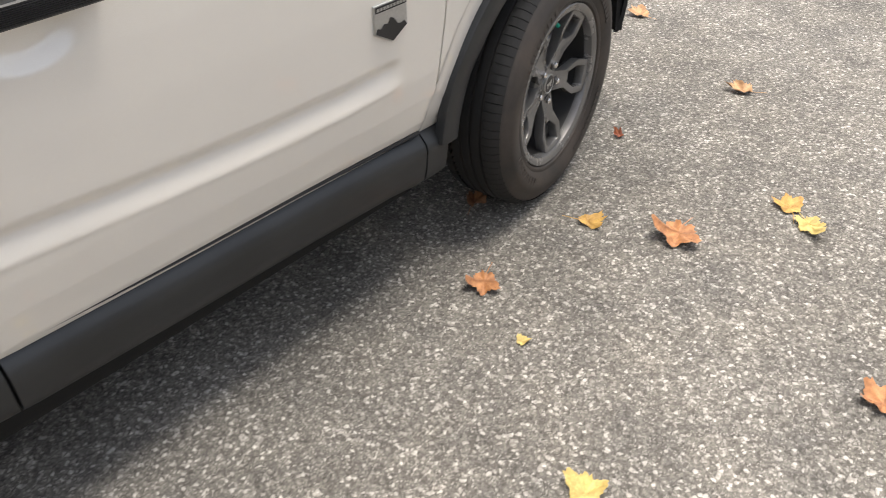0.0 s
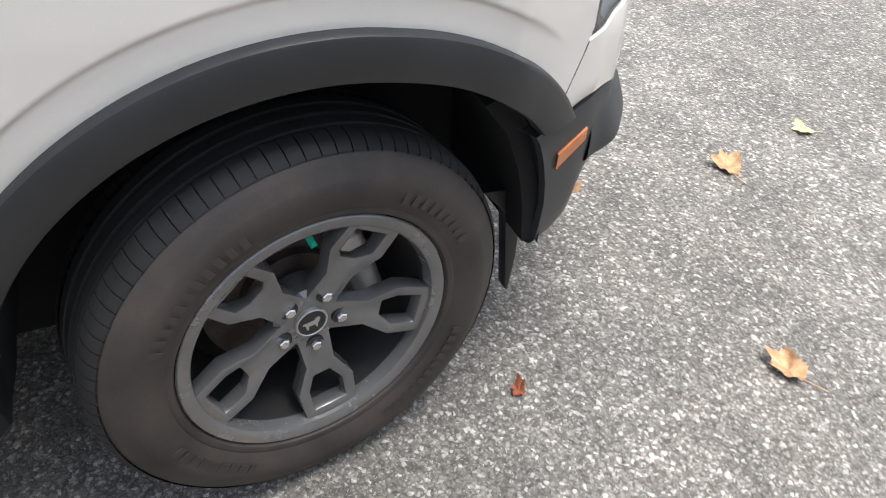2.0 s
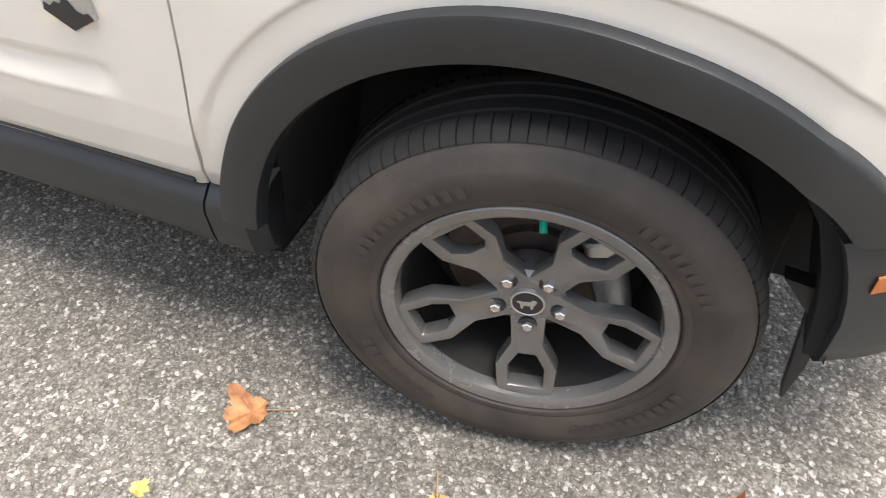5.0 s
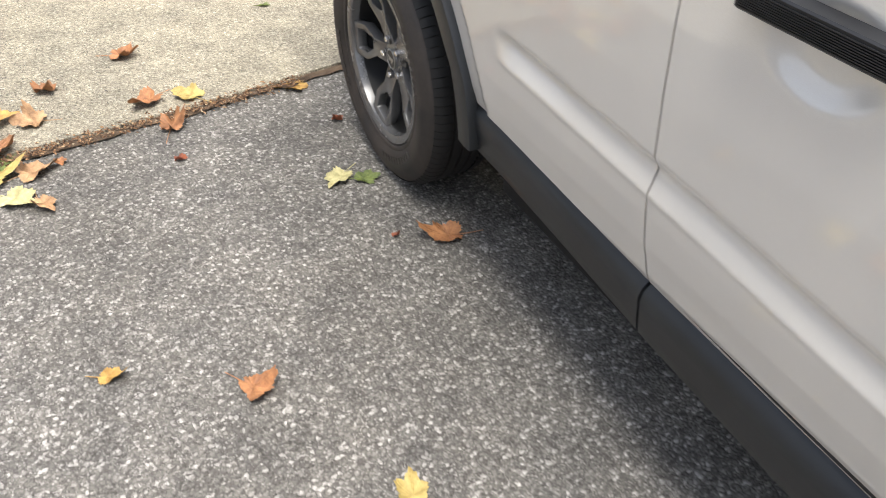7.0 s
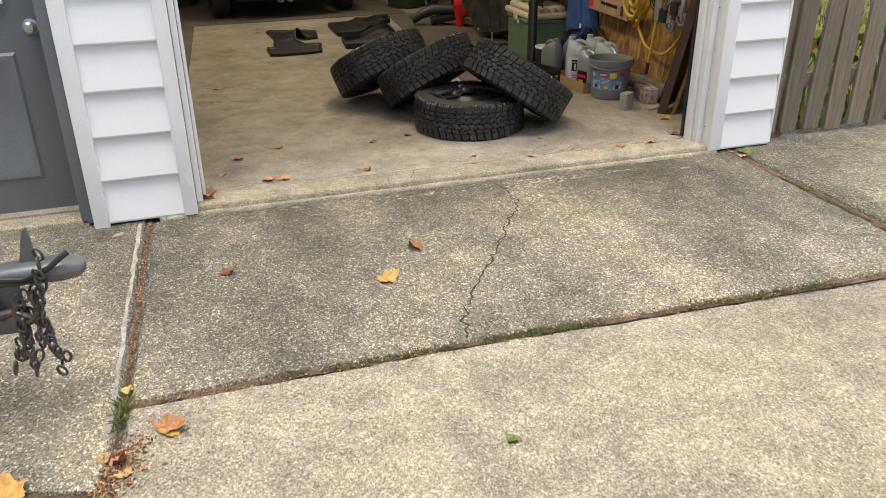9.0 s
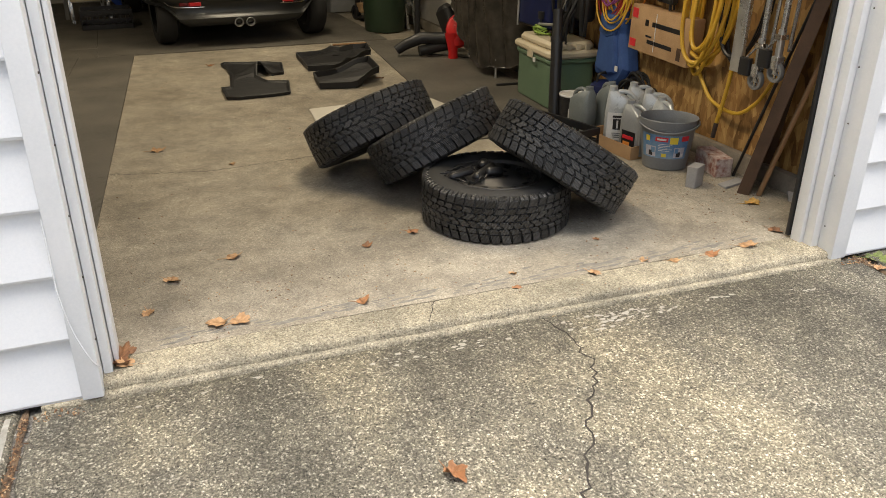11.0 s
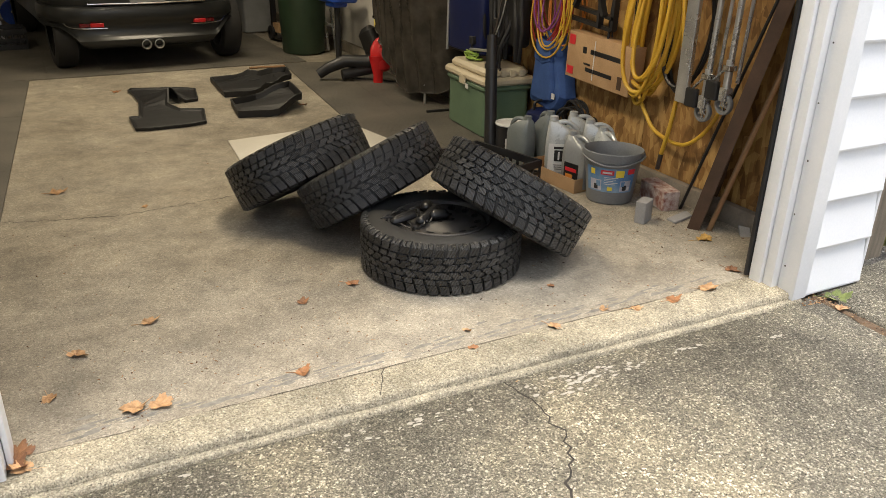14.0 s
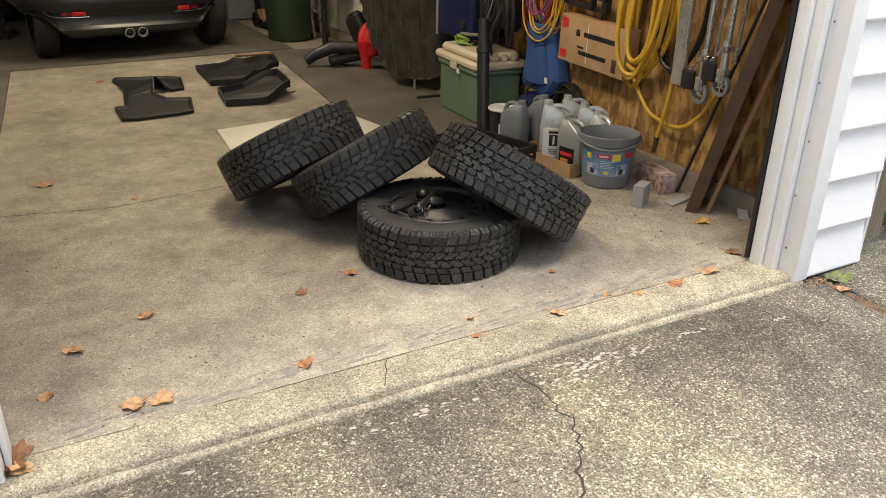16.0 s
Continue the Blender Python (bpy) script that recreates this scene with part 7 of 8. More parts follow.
def jug(x, y, yaw, material, label, kind, h=0.33, z=ZF + 0.008):
    t = thing("oil_jug", label, "jug", pose(x, y, z, 0, 0, yaw), "oil jugs")
    w, d = 0.175, 0.105
    rings = []
    for zz, sx, sy, ox in ((0.0, .92, .90, 0), (0.008, 1, 1, 0), (h * 0.60, 1, 1, 0), (h * 0.70, .96, .94, 0), (h * 0.82, .66, .80, .022), (h * 0.90, .36, .52, .045), (h * 0.93, .26, .42, .05)):
        rings.append([(ox + w / 2 * sx * math.copysign(abs(math.cos(a)) ** 0.45, math.cos(a)), d / 2 * sy * math.copysign(abs(math.sin(a)) ** 0.45, math.sin(a)), zz) for a in np.linspace(0, 2 * math.pi, 25)])
    me = Mesh().grid(rings)
    me.add(rings[0][:-1], [tuple(range(24))])
    body = part("jug_body", me, material, t, angle=60)
    part("jug_handle", Mesh().tube([(-0.074, 0, h * .56), (-0.084, 0, h * .70), (-0.066, 0, h * .84), (-0.02, 0, h * .915), (0.035, 0, h * .90)], 0.0125, 10), material, t)
    part("cap", Mesh().cyl((0.05, 0, h * .92), (0.05, 0, h), 0.024, 0.023, 18), material, t)
    if kind == 1:
        lbl = part("label", Mesh().rounded((0.008, d / 2 + 0.001, h * .36), (0.125, 0.003, h * .46), 0.001), M["label_white"], t, "white label with a black square")
        part("label_mark", Mesh().box((0.012, d / 2 + 0.0035, h * .40), (0.050, 0.002, 0.062)), M["label_black"], lbl)
        part("label_mark", Mesh().box((0.012, d / 2 + 0.005, h * .40), (0.010, 0.002, 0.046)), M["label_white"], lbl)
        part("label_mark", Mesh().box((0.010, d / 2 + 0.0035, h * .40 + 0.045), (0.062, 0.002, 0.013)), M["label_black"], lbl)
        for k in range(3):
            part("label_line", Mesh().box((0.0, d / 2 + 0.0035, h * .25 - 0.012 * k), (0.08 - .01 * k, 0.002, 0.004)), M["bucket_grey"], lbl)
    elif kind == 2:
        lbl = part("label", Mesh().rounded((0.0, d / 2 + 0.001, h * .28), (0.10, 0.003, h * .36), 0.001), M["label_black"], t, "dark label with orange marks")
        part("label_mark", Mesh().box((0.0, d / 2 + 0.0035, h * .34), (0.08, 0.002, 0.02)), M["label_red"], lbl)
        part("label_mark", Mesh().box((0.01, d / 2 + 0.0035, h * .22), (0.05, 0.002, 0.02)), M["orange_cord"], lbl)
    elif kind == 3:
        lbl = part("label", Mesh().rounded((0.02, d / 2 + 0.001, h * .24), (0.09, 0.003, h * .30), 0.001), M["label_green"], t, "green printed label")
        part("label_mark", Mesh().box((0.02, d / 2 + 0.0035, h * .30), (0.06, 0.002, 0.02)), M["label_white"], lbl)
    return t


jug(-3.225, -6.05, -34, M["jug_silver"], "silver-grey oil jug with a white label", 1, 0.35)
jug(-3.225, -5.885, -78, M["jug_grey"], "grey oil jug with a dark label", 2, 0.30)
jug(-3.42, -5.98, -40, M["jug_silver"], "plain silver-grey plastic oil jug", 0, 0.33)
jug(-3.39, -5.855, -95, M["jug_silver"], "plain silver-grey plastic oil jug", 0, 0.31)
jug(-3.42, -6.14, -20, M["jug_silver"], "plain silver-grey plastic oil jug", 0, 0.34)
jug(-3.17, -6.38, 100, M["jug_teal"], "blue-grey fluid jug with a green label", 3, 0.30, ZF)
jug(-3.31, -6.33, 80, M["jug_teal"], "plain blue-grey plastic fluid jug", 0, 0.33, ZF)

pc = thing("paint_can", "black paint can with a white top and label", "can", pose(-3.225, -6.59, ZF))
part("can_body", Mesh().lathe([(0, 0), (0.086, 0), (0.089, 0.004), (0.089, 0.006), (0.087, 0.01), (0.090, 0.175), (0.094, 0.178), (0.094, 0.186)], 36), M["label_black"], pc)
part("lid", Mesh().lathe([(0.094, 0.186), (0.096, 0.192), (0.092, 0.199), (0.086, 0.198), (0.084, 0.192), (0, 0.191)], 36), M["label_white"], pc, "off-white lid")
part("label", Mesh().grid([[(0.0895 * math.cos(a), 0.0895 * math.sin(a), z) for a in np.linspace(radians(40), radians(110), 9)] for z in (0.04, 0.115)]), M["label_white"], pc, "white label", thick=0.0005)


# open black crates
def crate(x, y, z, yaw, w, d, h, label):
    t = thing("crate", label, "crate", pose(x, y, z, 0, 0, yaw), "plastic crates")
    part("crate_base", Mesh().box((0, 0, 0.006), (w, d, 0.012)), M["black_plastic"], t)
    for sx, sy, L in ((1, 0, d), (-1, 0, d), (0, 1, w), (0, -1, w)):
        q = pose(sx * (w / 2 - .006), sy * (d / 2 - .006), 0, 0, 0, 90 if sx else 0)
        for nm, c, s in (("crate_rim", (0, 0, h - 0.02), (L, 0.016, 0.04)), ("crate_rail", (0, 0, 0.03), (L, 0.012, 0.036)), ("crate_rail", (0, 0, h * .5), (L, 0.008, 0.02))):
            part(nm, Mesh().box(c, s, q), M["black_plastic"], t)
        n = int(L / 0.055)
        for k in range(n + 1):
            part("crate_slat", Mesh().box((-L / 2 + 0.006 + (L - .012) * k / n, 0, h / 2), (0.012, 0.010, h - .03), q), M["black_plastic"], t)
    return t


crate(-2.84, -6.18, ZF, 15.7, 0.30, 0.50, 0.15, "black slotted plastic crate of small parts")
rnd = random.Random(9)
for k in range(9):
    cm = (M["label_blue"], M["label_white"], M["label_red"], M["jug_teal"], M["steel_dark"])[k % 5]
    q = pose(-2.84 + rnd.uniform(-.08, .08), -6.18 + rnd.uniform(-.18, .18), ZF + 0.014 + 0.04, 0, 0, rnd.uniform(0, 180))
    o = tagged(finish("spray_can" if k % 2 else "small_box", Mesh().cyl((0, 0, -0.04), (0, 0, 0.07), 0.028, 0.026, 14) if k % 2 else Mesh().rounded((0, 0, 0.01), (0.08, 0.05, 0.10), 0.006), cm), "small container in the black crate", "container")
    o.matrix_world = q
crate(-0.36, -11.78, ZF + 0.012, 4, 0.52, 0.38, 0.20, "black plastic crate standing by the parked car")

# green tote with a beige lid
tt = thing("storage_tote", "green plastic storage tote with a beige lid", "storage bin", pose(-3.405, -7.19, ZF + 0.010, 0, 0, -3) @ Matrix.Diagonal((1.12, 1.2, 1.2, 1)))
part("tote_body", Mesh().rounded((0, 0, 0.15), (0.30, 0.47, 0.30), 0.03, Matrix()), M["green_plastic"], tt)
part("tote_rim", Mesh().rounded((0, 0, 0.268), (0.325, 0.495, 0.03), 0.03), M["green_plastic"], tt)
part("lid", Mesh().rounded((0, 0, 0.305), (0.345, 0.52, 0.042), 0.03, zr=0.012), M["beige_plastic"], tt, "beige plastic lid")
part("lid_top", Mesh().rounded((0, 0, 0.345), (0.29, 0.45, 0.05), 0.03, zr=0.018), M["beige_plastic"], tt)
for k in range(4):
    part("lid_rib", Mesh().rounded((-.09 + .06 * k, 0.232, 0.345), (0.035, 0.012, 0.035), 0.004), M["beige_plastic"], tt)
part("latch", Mesh().rounded((0.174, 0.0, 0.285), (0.012, 0.07, 0.05), 0.004), M["beige_plastic"], tt)
part("label", Mesh().box((0.1755, 0.06, 0.255), (0.003, 0.032, 0.026)), M["label_white"], tt)

# black vertical stand pipe with a clamp
sp_ = thing("stand_pipe", "black metal stand pipe before the storage tote", "pole", pose(-3.125, -6.655, ZF + 0.012, 13, -6, 0))
part("pipe", Mesh().cyl((0, 0, 0), (0, 0, 0.52), 0.038, 0.037, 20), M["black_plastic"], sp_)
part("collar", Mesh().cyl((0, 0, 0.50), (0, 0, 0.53), 0.043, 0.043, 20), M["black_plastic"], sp_)
part("inner_pipe", Mesh().cyl((0, 0, 0.53), (0, 0, 0.70), 0.034, 0.031, 20), M["black_plastic"], sp_)
part("foot", Mesh().lathe([(0, -0.012), (0.030, -0.010), (0.040, 0.0), (0.041, 0.03), (0.039, 0.035)], 20), M["black_plastic"], sp_, "rubber end cap")

# black exercise gear standing on the tote: tubes, clamps and a flask of cords
bx = thing("bike_rack", "black tubular bicycle rack with straps on the tote", "rack", pose(-3.42, -7.08, ZF + 0.010 + 0.445))
def bent(name, pts, r, m=None, lab=""):
    return part(name, Mesh().tube(pts, r, 9), m or M["black_plastic"], bx, lab)
bent("tube", [(0.08, 0.10, 0.0), (0.06, 0.06, 0.12), (0.04, -0.02, 0.35), (0.02, -0.05, 0.8)], 0.014)
bent("tube", [(0.10, 0.12, 0.0), (0.09, 0.16, 0.15), (0.03, 0.20, 0.36), (0.02, 0.22, 0.8)], 0.012)
bent("tube", [(0.02, 0.0, 0.02), (0.06, 0.08, 0.16), (0.05, 0.14, 0.30), (0.02, 0.16, 0.75)], 0.016)
bent("tube", [(0.10, -0.22, 0.07), (0.10, 0.06, 0.10)], 0.010, M["silver"], "bare metal tube")
bent("tube", [(0.06, -0.20, 0.0), (0.06, -0.22, 0.13)], 0.009)
bent("tube", [(0.09, -0.19, 0.0), (0.08, -0.23, 0.10), (0.07, -0.19, 0.16)], 0.011)
bent("strap", [(0.11, 0.20, 0.012), (0.10, 0.17, 0.005), (0.09, 0.16, 0.12), (0.05, 0.19, 0.22)], 0.007)
bent("cable", [(0.06, 0.02, 0.10), (0.10, 0.10, 0.20), (0.09, 0.16, 0.34), (0.04, 0.17, 0.6)], 0.0045, M["silver"])
bent("cable", [(0.06, 0.0, 0.08), (0.11, 0.07, 0.16), (0.10, 0.12, 0.30), (0.05, 0.12, 0.6)], 0.0045, M["steel_dark"])
for k_, (yy, rr) in enumerate(((-0.16, .012), (-0.06, .018), (0.04, .020), (0.13, .016), (0.24, .020), (0.30, .012))):
    bent("frame_tube", [(0.02 + 0.02 * (k_ % 2), yy, 0.06), (0.05, yy + 0.03, 0.25), (0.03, yy - 0.02, 0.5), (0.0, yy + 0.04, 0.95)], rr)
part("pannier", Mesh().rounded((0.0, 0.16, 0.42), (0.10, 0.26, 0.55), 0.03, zr=0.02), M["mat_black"], bx, "black fabric pannier")
part("clamp", Mesh().rounded((0.08, -0.21, 0.13), (0.06, 0.05, 0.05), 0.01), M["black_plastic"], bx)
part("clamp", Mesh().rounded((0.08, 0.08, 0.09), (0.07, 0.06, 0.10), 0.012), M["black_plastic"], bx)
part("clamp", Mesh().rounded((0.06, 0.13, 0.22), (0.06, 0.06, 0.12), 0.012, pose(0, 0, 0, 14, 0, 0)), M["black_plastic"], bx)
part("foot", Mesh().rounded((0.11, 0.08, 0.03), (0.04, 0.05, 0.06), 0.008), M["black_plastic"], bx)
gc = Mesh()
rnd = random.Random(21)
for k in range(9):
    c = (rnd.uniform(-.02, .02), rnd.uniform(-.03, .03), 0.02 + 0.006 * k)
    gc.tube([(c[0] + 0.045 * math.cos(a), c[1] + 0.05 * math.sin(a), c[2] + 0.008 * math.sin(2 * a + k)) for a in np.linspace(0, 2 * math.pi, 20)[:-1]], 0.005, 6, closed=True)
o = tagged(finish("green_cord_coil", gc, M["lime_cord"]), "small coil of lime green cord on the tote lid", "cord")
o.matrix_world = pose(-3.33, -7.27, ZF + 0.010 + 0.435)
# dark blue bin hanging behind
o = tagged(finish("blue_bin", Mesh().rounded((0, 0, 0), (0.26, 0.50, 0.50), 0.03), M["dark_blue"]), "dark blue plastic bin on a wall shelf", "bin")
o.matrix_world = pose(-3.47, -7.46, 0.80, 0, 0, 0)
tagged(slab("wall_shelf", XW + 0.001, XW + 0.26, -7.75, -7.20, 0.535, 0.55, M["steel_dark"], "narrow dark wall shelf", "shelf", "", 0.002))

# blue bag on the wall
bg_ = thing("tool_bag", "blue canvas bag with a front pocket hung on the wall", "bag", pose(-3.60, -2.079, 0.035) @ Matrix.Diagonal((1, 0.68, 1, 1)))
YZ = Matrix(((0, 0, 1, 0), (1, 0, 0, 0), (0, 1, 0, 0), (0, 0, 0, 1)))
part("bag_body", Mesh().prism([(-6.82, 0.74), (-6.85, 0.62), (-6.90, 0.45), (-6.97, 0.31), (-6.95, 0.285), (-6.80, 0.275), (-6.62, 0.24), (-6.50, 0.29), (-6.43, 0.37), (-6.47, 0.48), (-6.53, 0.62), (-6.57, 0.74)], 0, 0.11, YZ, inset=0.035), M["blue_cloth"], bg_, angle=25, bevel=0.006)
part("pocket", Mesh().prism([(-6.84, 0.60), (-6.88, 0.42), (-6.90, 0.34), (-6.70, 0.31), (-6.56, 0.34), (-6.54, 0.44), (-6.60, 0.60)], 0.10, 0.135, YZ, inset=0.018), M["blue_cloth"], bg_, "stitched front pocket", bevel=0.004)
part("pocket_flap", Mesh().prism([(-6.83, 0.70), (-6.85, 0.58), (-6.72, 0.545), (-6.585, 0.58), (-6.59, 0.70)], 0.11, 0.142, YZ, inset=0.012), M["blue_cloth"], bg_, bevel=0.004)
part("bag_mark", Mesh().box((0.125, -6.53, 0.375), (0.004, 0.045, 0.035), pose(0, 0, 0, 0, 0, 0)), M["label_white"], bg_, "small white mark")

# coils of extension cord over the bag
def coil(name, y, z, ry, rz, n, material, label, seed, x=-3.50, r=0.0054, drop=0.0):
    rnd = random.Random(seed)
    t = thing(name, label, "cable coil", pose(x, y, z), "cable coils")
    for k in range(n):
        a0, b0, oy, oz, ox = ry * rnd.uniform(.8, 1.1), rz * rnd.uniform(.85, 1.08), rnd.uniform(-.02, .02), rnd.uniform(-.03, .03), rnd.uniform(-.035, .035)
        part("cord_loop", Mesh().tube([(ox + 0.02 * math.sin(a * 2 + k), oy + a0 * math.sin(a), oz + b0 * math.cos(a) - drop * (1 - math.cos(a)) ** 2) for a in np.linspace(0, 2 * math.pi, 36)[:-1]], r, 7, closed=True), material, t)
    return t
coil("cable_coil", -6.66, 0.98, 0.17, 0.26, 11, M["red_cord"], "coil of dark red extension cord hung on the wall", 1, r=0.005)
coil("cable_coil", -6.58, 0.96, 0.15, 0.28, 6, M["yellow_hose"], "coil of yellow extension cord hung on the wall", 2, x=-3.47)
coil("cable_coil", -6.62, 1.0, 0.11, 0.22, 3, M["purple_cord"], "coil of purple cord hung on the wall", 3, x=-3.45)
coil("cable_coil", -6.56, 0.97, 0.19, 0.26, 2, M["orange_cord"], "coil of orange cord hung on the wall", 4, x=-3.52)
coil("cable_coil", -6.05, 0.95, 0.10, 0.42, 3, M["black_plastic"], "black cable hanging on the wall", 5, x=-3.57)
coil("cable_coil", -5.58, 0.98, 0.16, 0.34, 3, M["black_plastic"], "black hose hanging behind the scooter", 6, x=-3.585, r=0.011)
coil("cable_coil", -6.33, 0.27, 0.13, 0.13, 6, M["black_plastic"], "black cable heaped on the floor by the wall", 8, x=-3.50, r=0.008)
coil("cable_coil", -6.50, 0.20, 0.10, 0.10, 3, M["tote_grey"], "loose grey cable on the floor by the wall", 9, x=-3.44, r=0.006)
at_ = thing("air_tank", "small blue portable air tank behind the jugs", "tank", pose(-3.46, -6.62, ZF))
part("tank_body", Mesh().lathe([(0, 0), (0.05, 0.004), (0.085, 0.03), (0.095, 0.07), (0.095, 0.19), (0.085, 0.23), (0.05, 0.255), (0, 0.26)], 32), M["dark_blue"], at_)
part("tank_handle", Mesh().tube([(-0.05, 0, 0.24), (-0.04, 0, 0.30), (0.04, 0, 0.30), (0.05, 0, 0.24)], 0.009, 8), M["black_plastic"], at_)
tagged(finish("tool_case", Mesh().rounded((0, 0, 0.12), (0.14, 0.20, 0.22), 0.03, pose(-3.50, -6.13, ZF), zr=0.02).tube([(-3.50, -6.20, 0.27), (-3.50, -6.13, 0.36), (-3.50, -6.06, 0.27)], 0.010, 8), M["mat_black"]), "black power tool case on the floor", "tool case")
for y, z in ((-6.69, 1.20), (-5.80, 1.34)):
    tagged(finish("wall_hook", Mesh().tube([(XW, y, z), (XW + .1, y, z), (XW + .14, y, z + 0.04)], 0.008, 8), M["steel_dark"]), "steel hook on the plywood wall", "hook", "wall hooks")

# long cardboard box fixed to the wall, printed with plain bars
cb = thing("cardboard_box", "flat brown cardboard box with red corners and bars", "box", pose(-3.545, -6.155, 0.678, -2.0, 0, 0))
part("carton", Mesh().box((0, 0, 0), (0.09, 0.58, 0.265)), M["cardboard"], cb, bevel=0.004)
for nm, y, z, w, h, mm in (("print_patch", -0.245, 0.085, 0.055, 0.055, "label_red"), ("print_patch", -0.245, -0.090, 0.06, 0.045, "label_red"), ("print_bar", 0.07, 0.045, 0.27, 0.026, "label_black"), ("print_dot", -0.12, 0.045, 0.032, 0.036, "label_black"),
                          ("print_bar", 0.02, -0.060, 0.24, 0.022, "label_black"), ("print_bar", -0.09, -0.030, 0.06, 0.010, "label_black"), ("print_bar", 0.21, -0.075, 0.035, 0.07, "brown_paint"), ("tape", -0.03, 0.0, 0.006, 0.22, "label_white")):
    part(nm, Mesh().box((0.0465, y, z), (0.002, w, h)), M[mm], cb)

# black folding stand over the box
bs_ = thing("folding_stand", "black metal folding stand hung on the wall", "stand", pose(-3.53, -6.28, 0.86))
for p, q in (((0, -0.22, 0), (0, -0.22, 0.7)), ((0, 0.20, 0), (0, 0.22, 0.7)), ((0, -0.22, 0.10), (0, 0.21, 0.06)), ((0, -0.22, 0.03), (0, 0.20, 0.0)), ((0.03, -0.22, 0.34), (0.03, 0.21, 0.34)), ((0.03, -0.12, 0.1), (0.03, 0.16, 0.6)), ((0.02, 0.10, 0.0), (0.02, 0.12, 0.5)), ((0.03, 0.15, 0.07), (0.03, -0.05, 0.5))):
    v = Vector(q) - Vector(p)
    part("bar", Mesh().box((0, 0, v.length / 2), (0.02, 0.035, v.length), Matrix.Translation(p) @ v.to_track_quat("Z", "X").to_matrix().to_4x4()), M["black_plastic"], bs_)

# yellow hose
hz = thing("air_hose", "thick yellow hose coiled on a wall hook", "hose")
rnd = random.Random(31)
me = Mesh()
for k in range(8):
    cy, w, b = -5.72 + rnd.uniform(-.04, .04), rnd.uniform(0.12, 0.26), rnd.uniform(0.40, 0.475)
    top = 1.36
    pts = []
    for a in np.linspace(0, 2 * math.pi, 48)[:-1]:
        yy = cy + w * math.sin(a) * (0.55 + 0.45 * (1 - math.cos(a)) / 2) - 0.10 * (1 - math.cos(a)) / 2
        pts.append((-3.56 + 0.03 * math.sin(a + k) + 0.010 * k, yy, top - b * (1 - math.cos(a)) + 0.02 * k))
    part("hose_loop", Mesh().tube(pts, 0.0115, 9, closed=True), M["yellow_hose"], hz)
part("hose_end", Mesh().tube([(-3.50, -5.56, 1.2), (-3.50, -5.50, 0.85), (-3.51, -5.515, 0.55), (-3.52, -5.575, 0.30)], 0.0115, 9), M["yellow_hose"], hz)
part("hose_end", Mesh().tube([(-3.57, -5.90, 0.60), (-3.56, -5.77, 0.46), (-3.55, -5.66, 0.39), (-3.55, -5.474, 0.372), (-3.565, -5.36, 0.45), (-3.585, -5.29, 0.58), (-3.60, -5.26, 0.70)], 0.0105, 9), M["yellow_hose"], hz)
part("coupling", Mesh().cyl((-3.52, -5.575, 0.30), (-3.522, -5.59, 0.215), 0.013, 0.012, 12), M["steel_dark"], hz, "metal hose coupling")

# two folded kick scooters hanging on the wall
def scooter(y, z, yaw, deck, label):
    t = thing("kick_scooter", label, "scooter", pose(-3.50, y, z, 0, 0, yaw), "kick scooters")
    if deck:
        part("deck", Mesh().rounded((0.02, -0.16, 0.30), (0.028, 0.075, 0.58), 0.006), M["aluminium"], t, "bare aluminium deck")
        part("rear_wheel", Mesh().lathe([(0.012, -.012), (0.036, -.012), (0.05, -.010), (0.052, 0), (0.05, .010), (0.036, .012), (0.012, .012)], 28, pose(0.02, -0.19, 0.62, 0, 90, 0)), M["tote_grey"], t)
    part("steering_tube", Mesh().cyl((0.03, 0, 0.07), (0.03, 0.01, 0.62), 0.0145, 0.0145, 16), M["aluminium"], t)
    part("lower_tube", Mesh().cyl((0.03, 0, 0.05), (0.03, 0, 0.20), 0.018, 0.018, 16), M["aluminium"], t)
    part("clamp", Mesh().rounded((0.03, 0, 0.165), (0.05, 0.045, 0.025), 0.006), M["chrome"], t)
    part("fork", Mesh().rounded((0.03, 0, 0.045), (0.045, 0.045, 0.06), 0.006), M["aluminium"], t)
    part("brace", Mesh().cyl((0.03, -0.01, 0.17), (0.03, -0.11, 0.07), 0.006, n=10), M["aluminium"], t)
    w = part("wheel", Mesh().lathe([(0.034, -.012), (0.047, -.011), (0.05, -.006), (0.05, .006), (0.047, .011), (0.034, .012)], 32, pose(0.03, 0, 0.0, 0, 90, 0), closed=True), M["tote_grey"], t, "grey polyurethane wheel")
    part("wheel_hub", Mesh().lathe([(0, .008), (0.012, .009), (0.014, .004), (0.014, -.004), (0, -.008)], 20, pose(0.03, 0, 0.0, 0, 90, 0)), M["aluminium"], w)
    sk = None
    for k in range(6):
        q = pose(0.03, 0, 0) @ Matrix.Rotation(radians(60 * k), 4, "X")
        if sk is None:
            sk = part("wheel_spoke", Mesh().box((0, 0, 0.023), (0.010, 0.006, 0.026)), M["aluminium"], w)
            sk.matrix_basis = q
        else:
            same_mesh(sk, w, q)
    part("guard", Mesh().rounded((0.05, -0.065, 0.055), (0.03, 0.075, 0.085), 0.012), M["black_plastic"], t, "black plastic guard")
    part("strut", Mesh().cyl((0.0, 0.03, 0.10), (0.0, 0.05, 0.62), 0.009, n=10), M["aluminium"], t)
    return t
scooter(-5.285, 0.595, 0, True, "folded aluminium kick scooter hung on the wall")
scooter(-5.165, 0.655, 0, False, "second folded aluminium kick scooter on the wall")

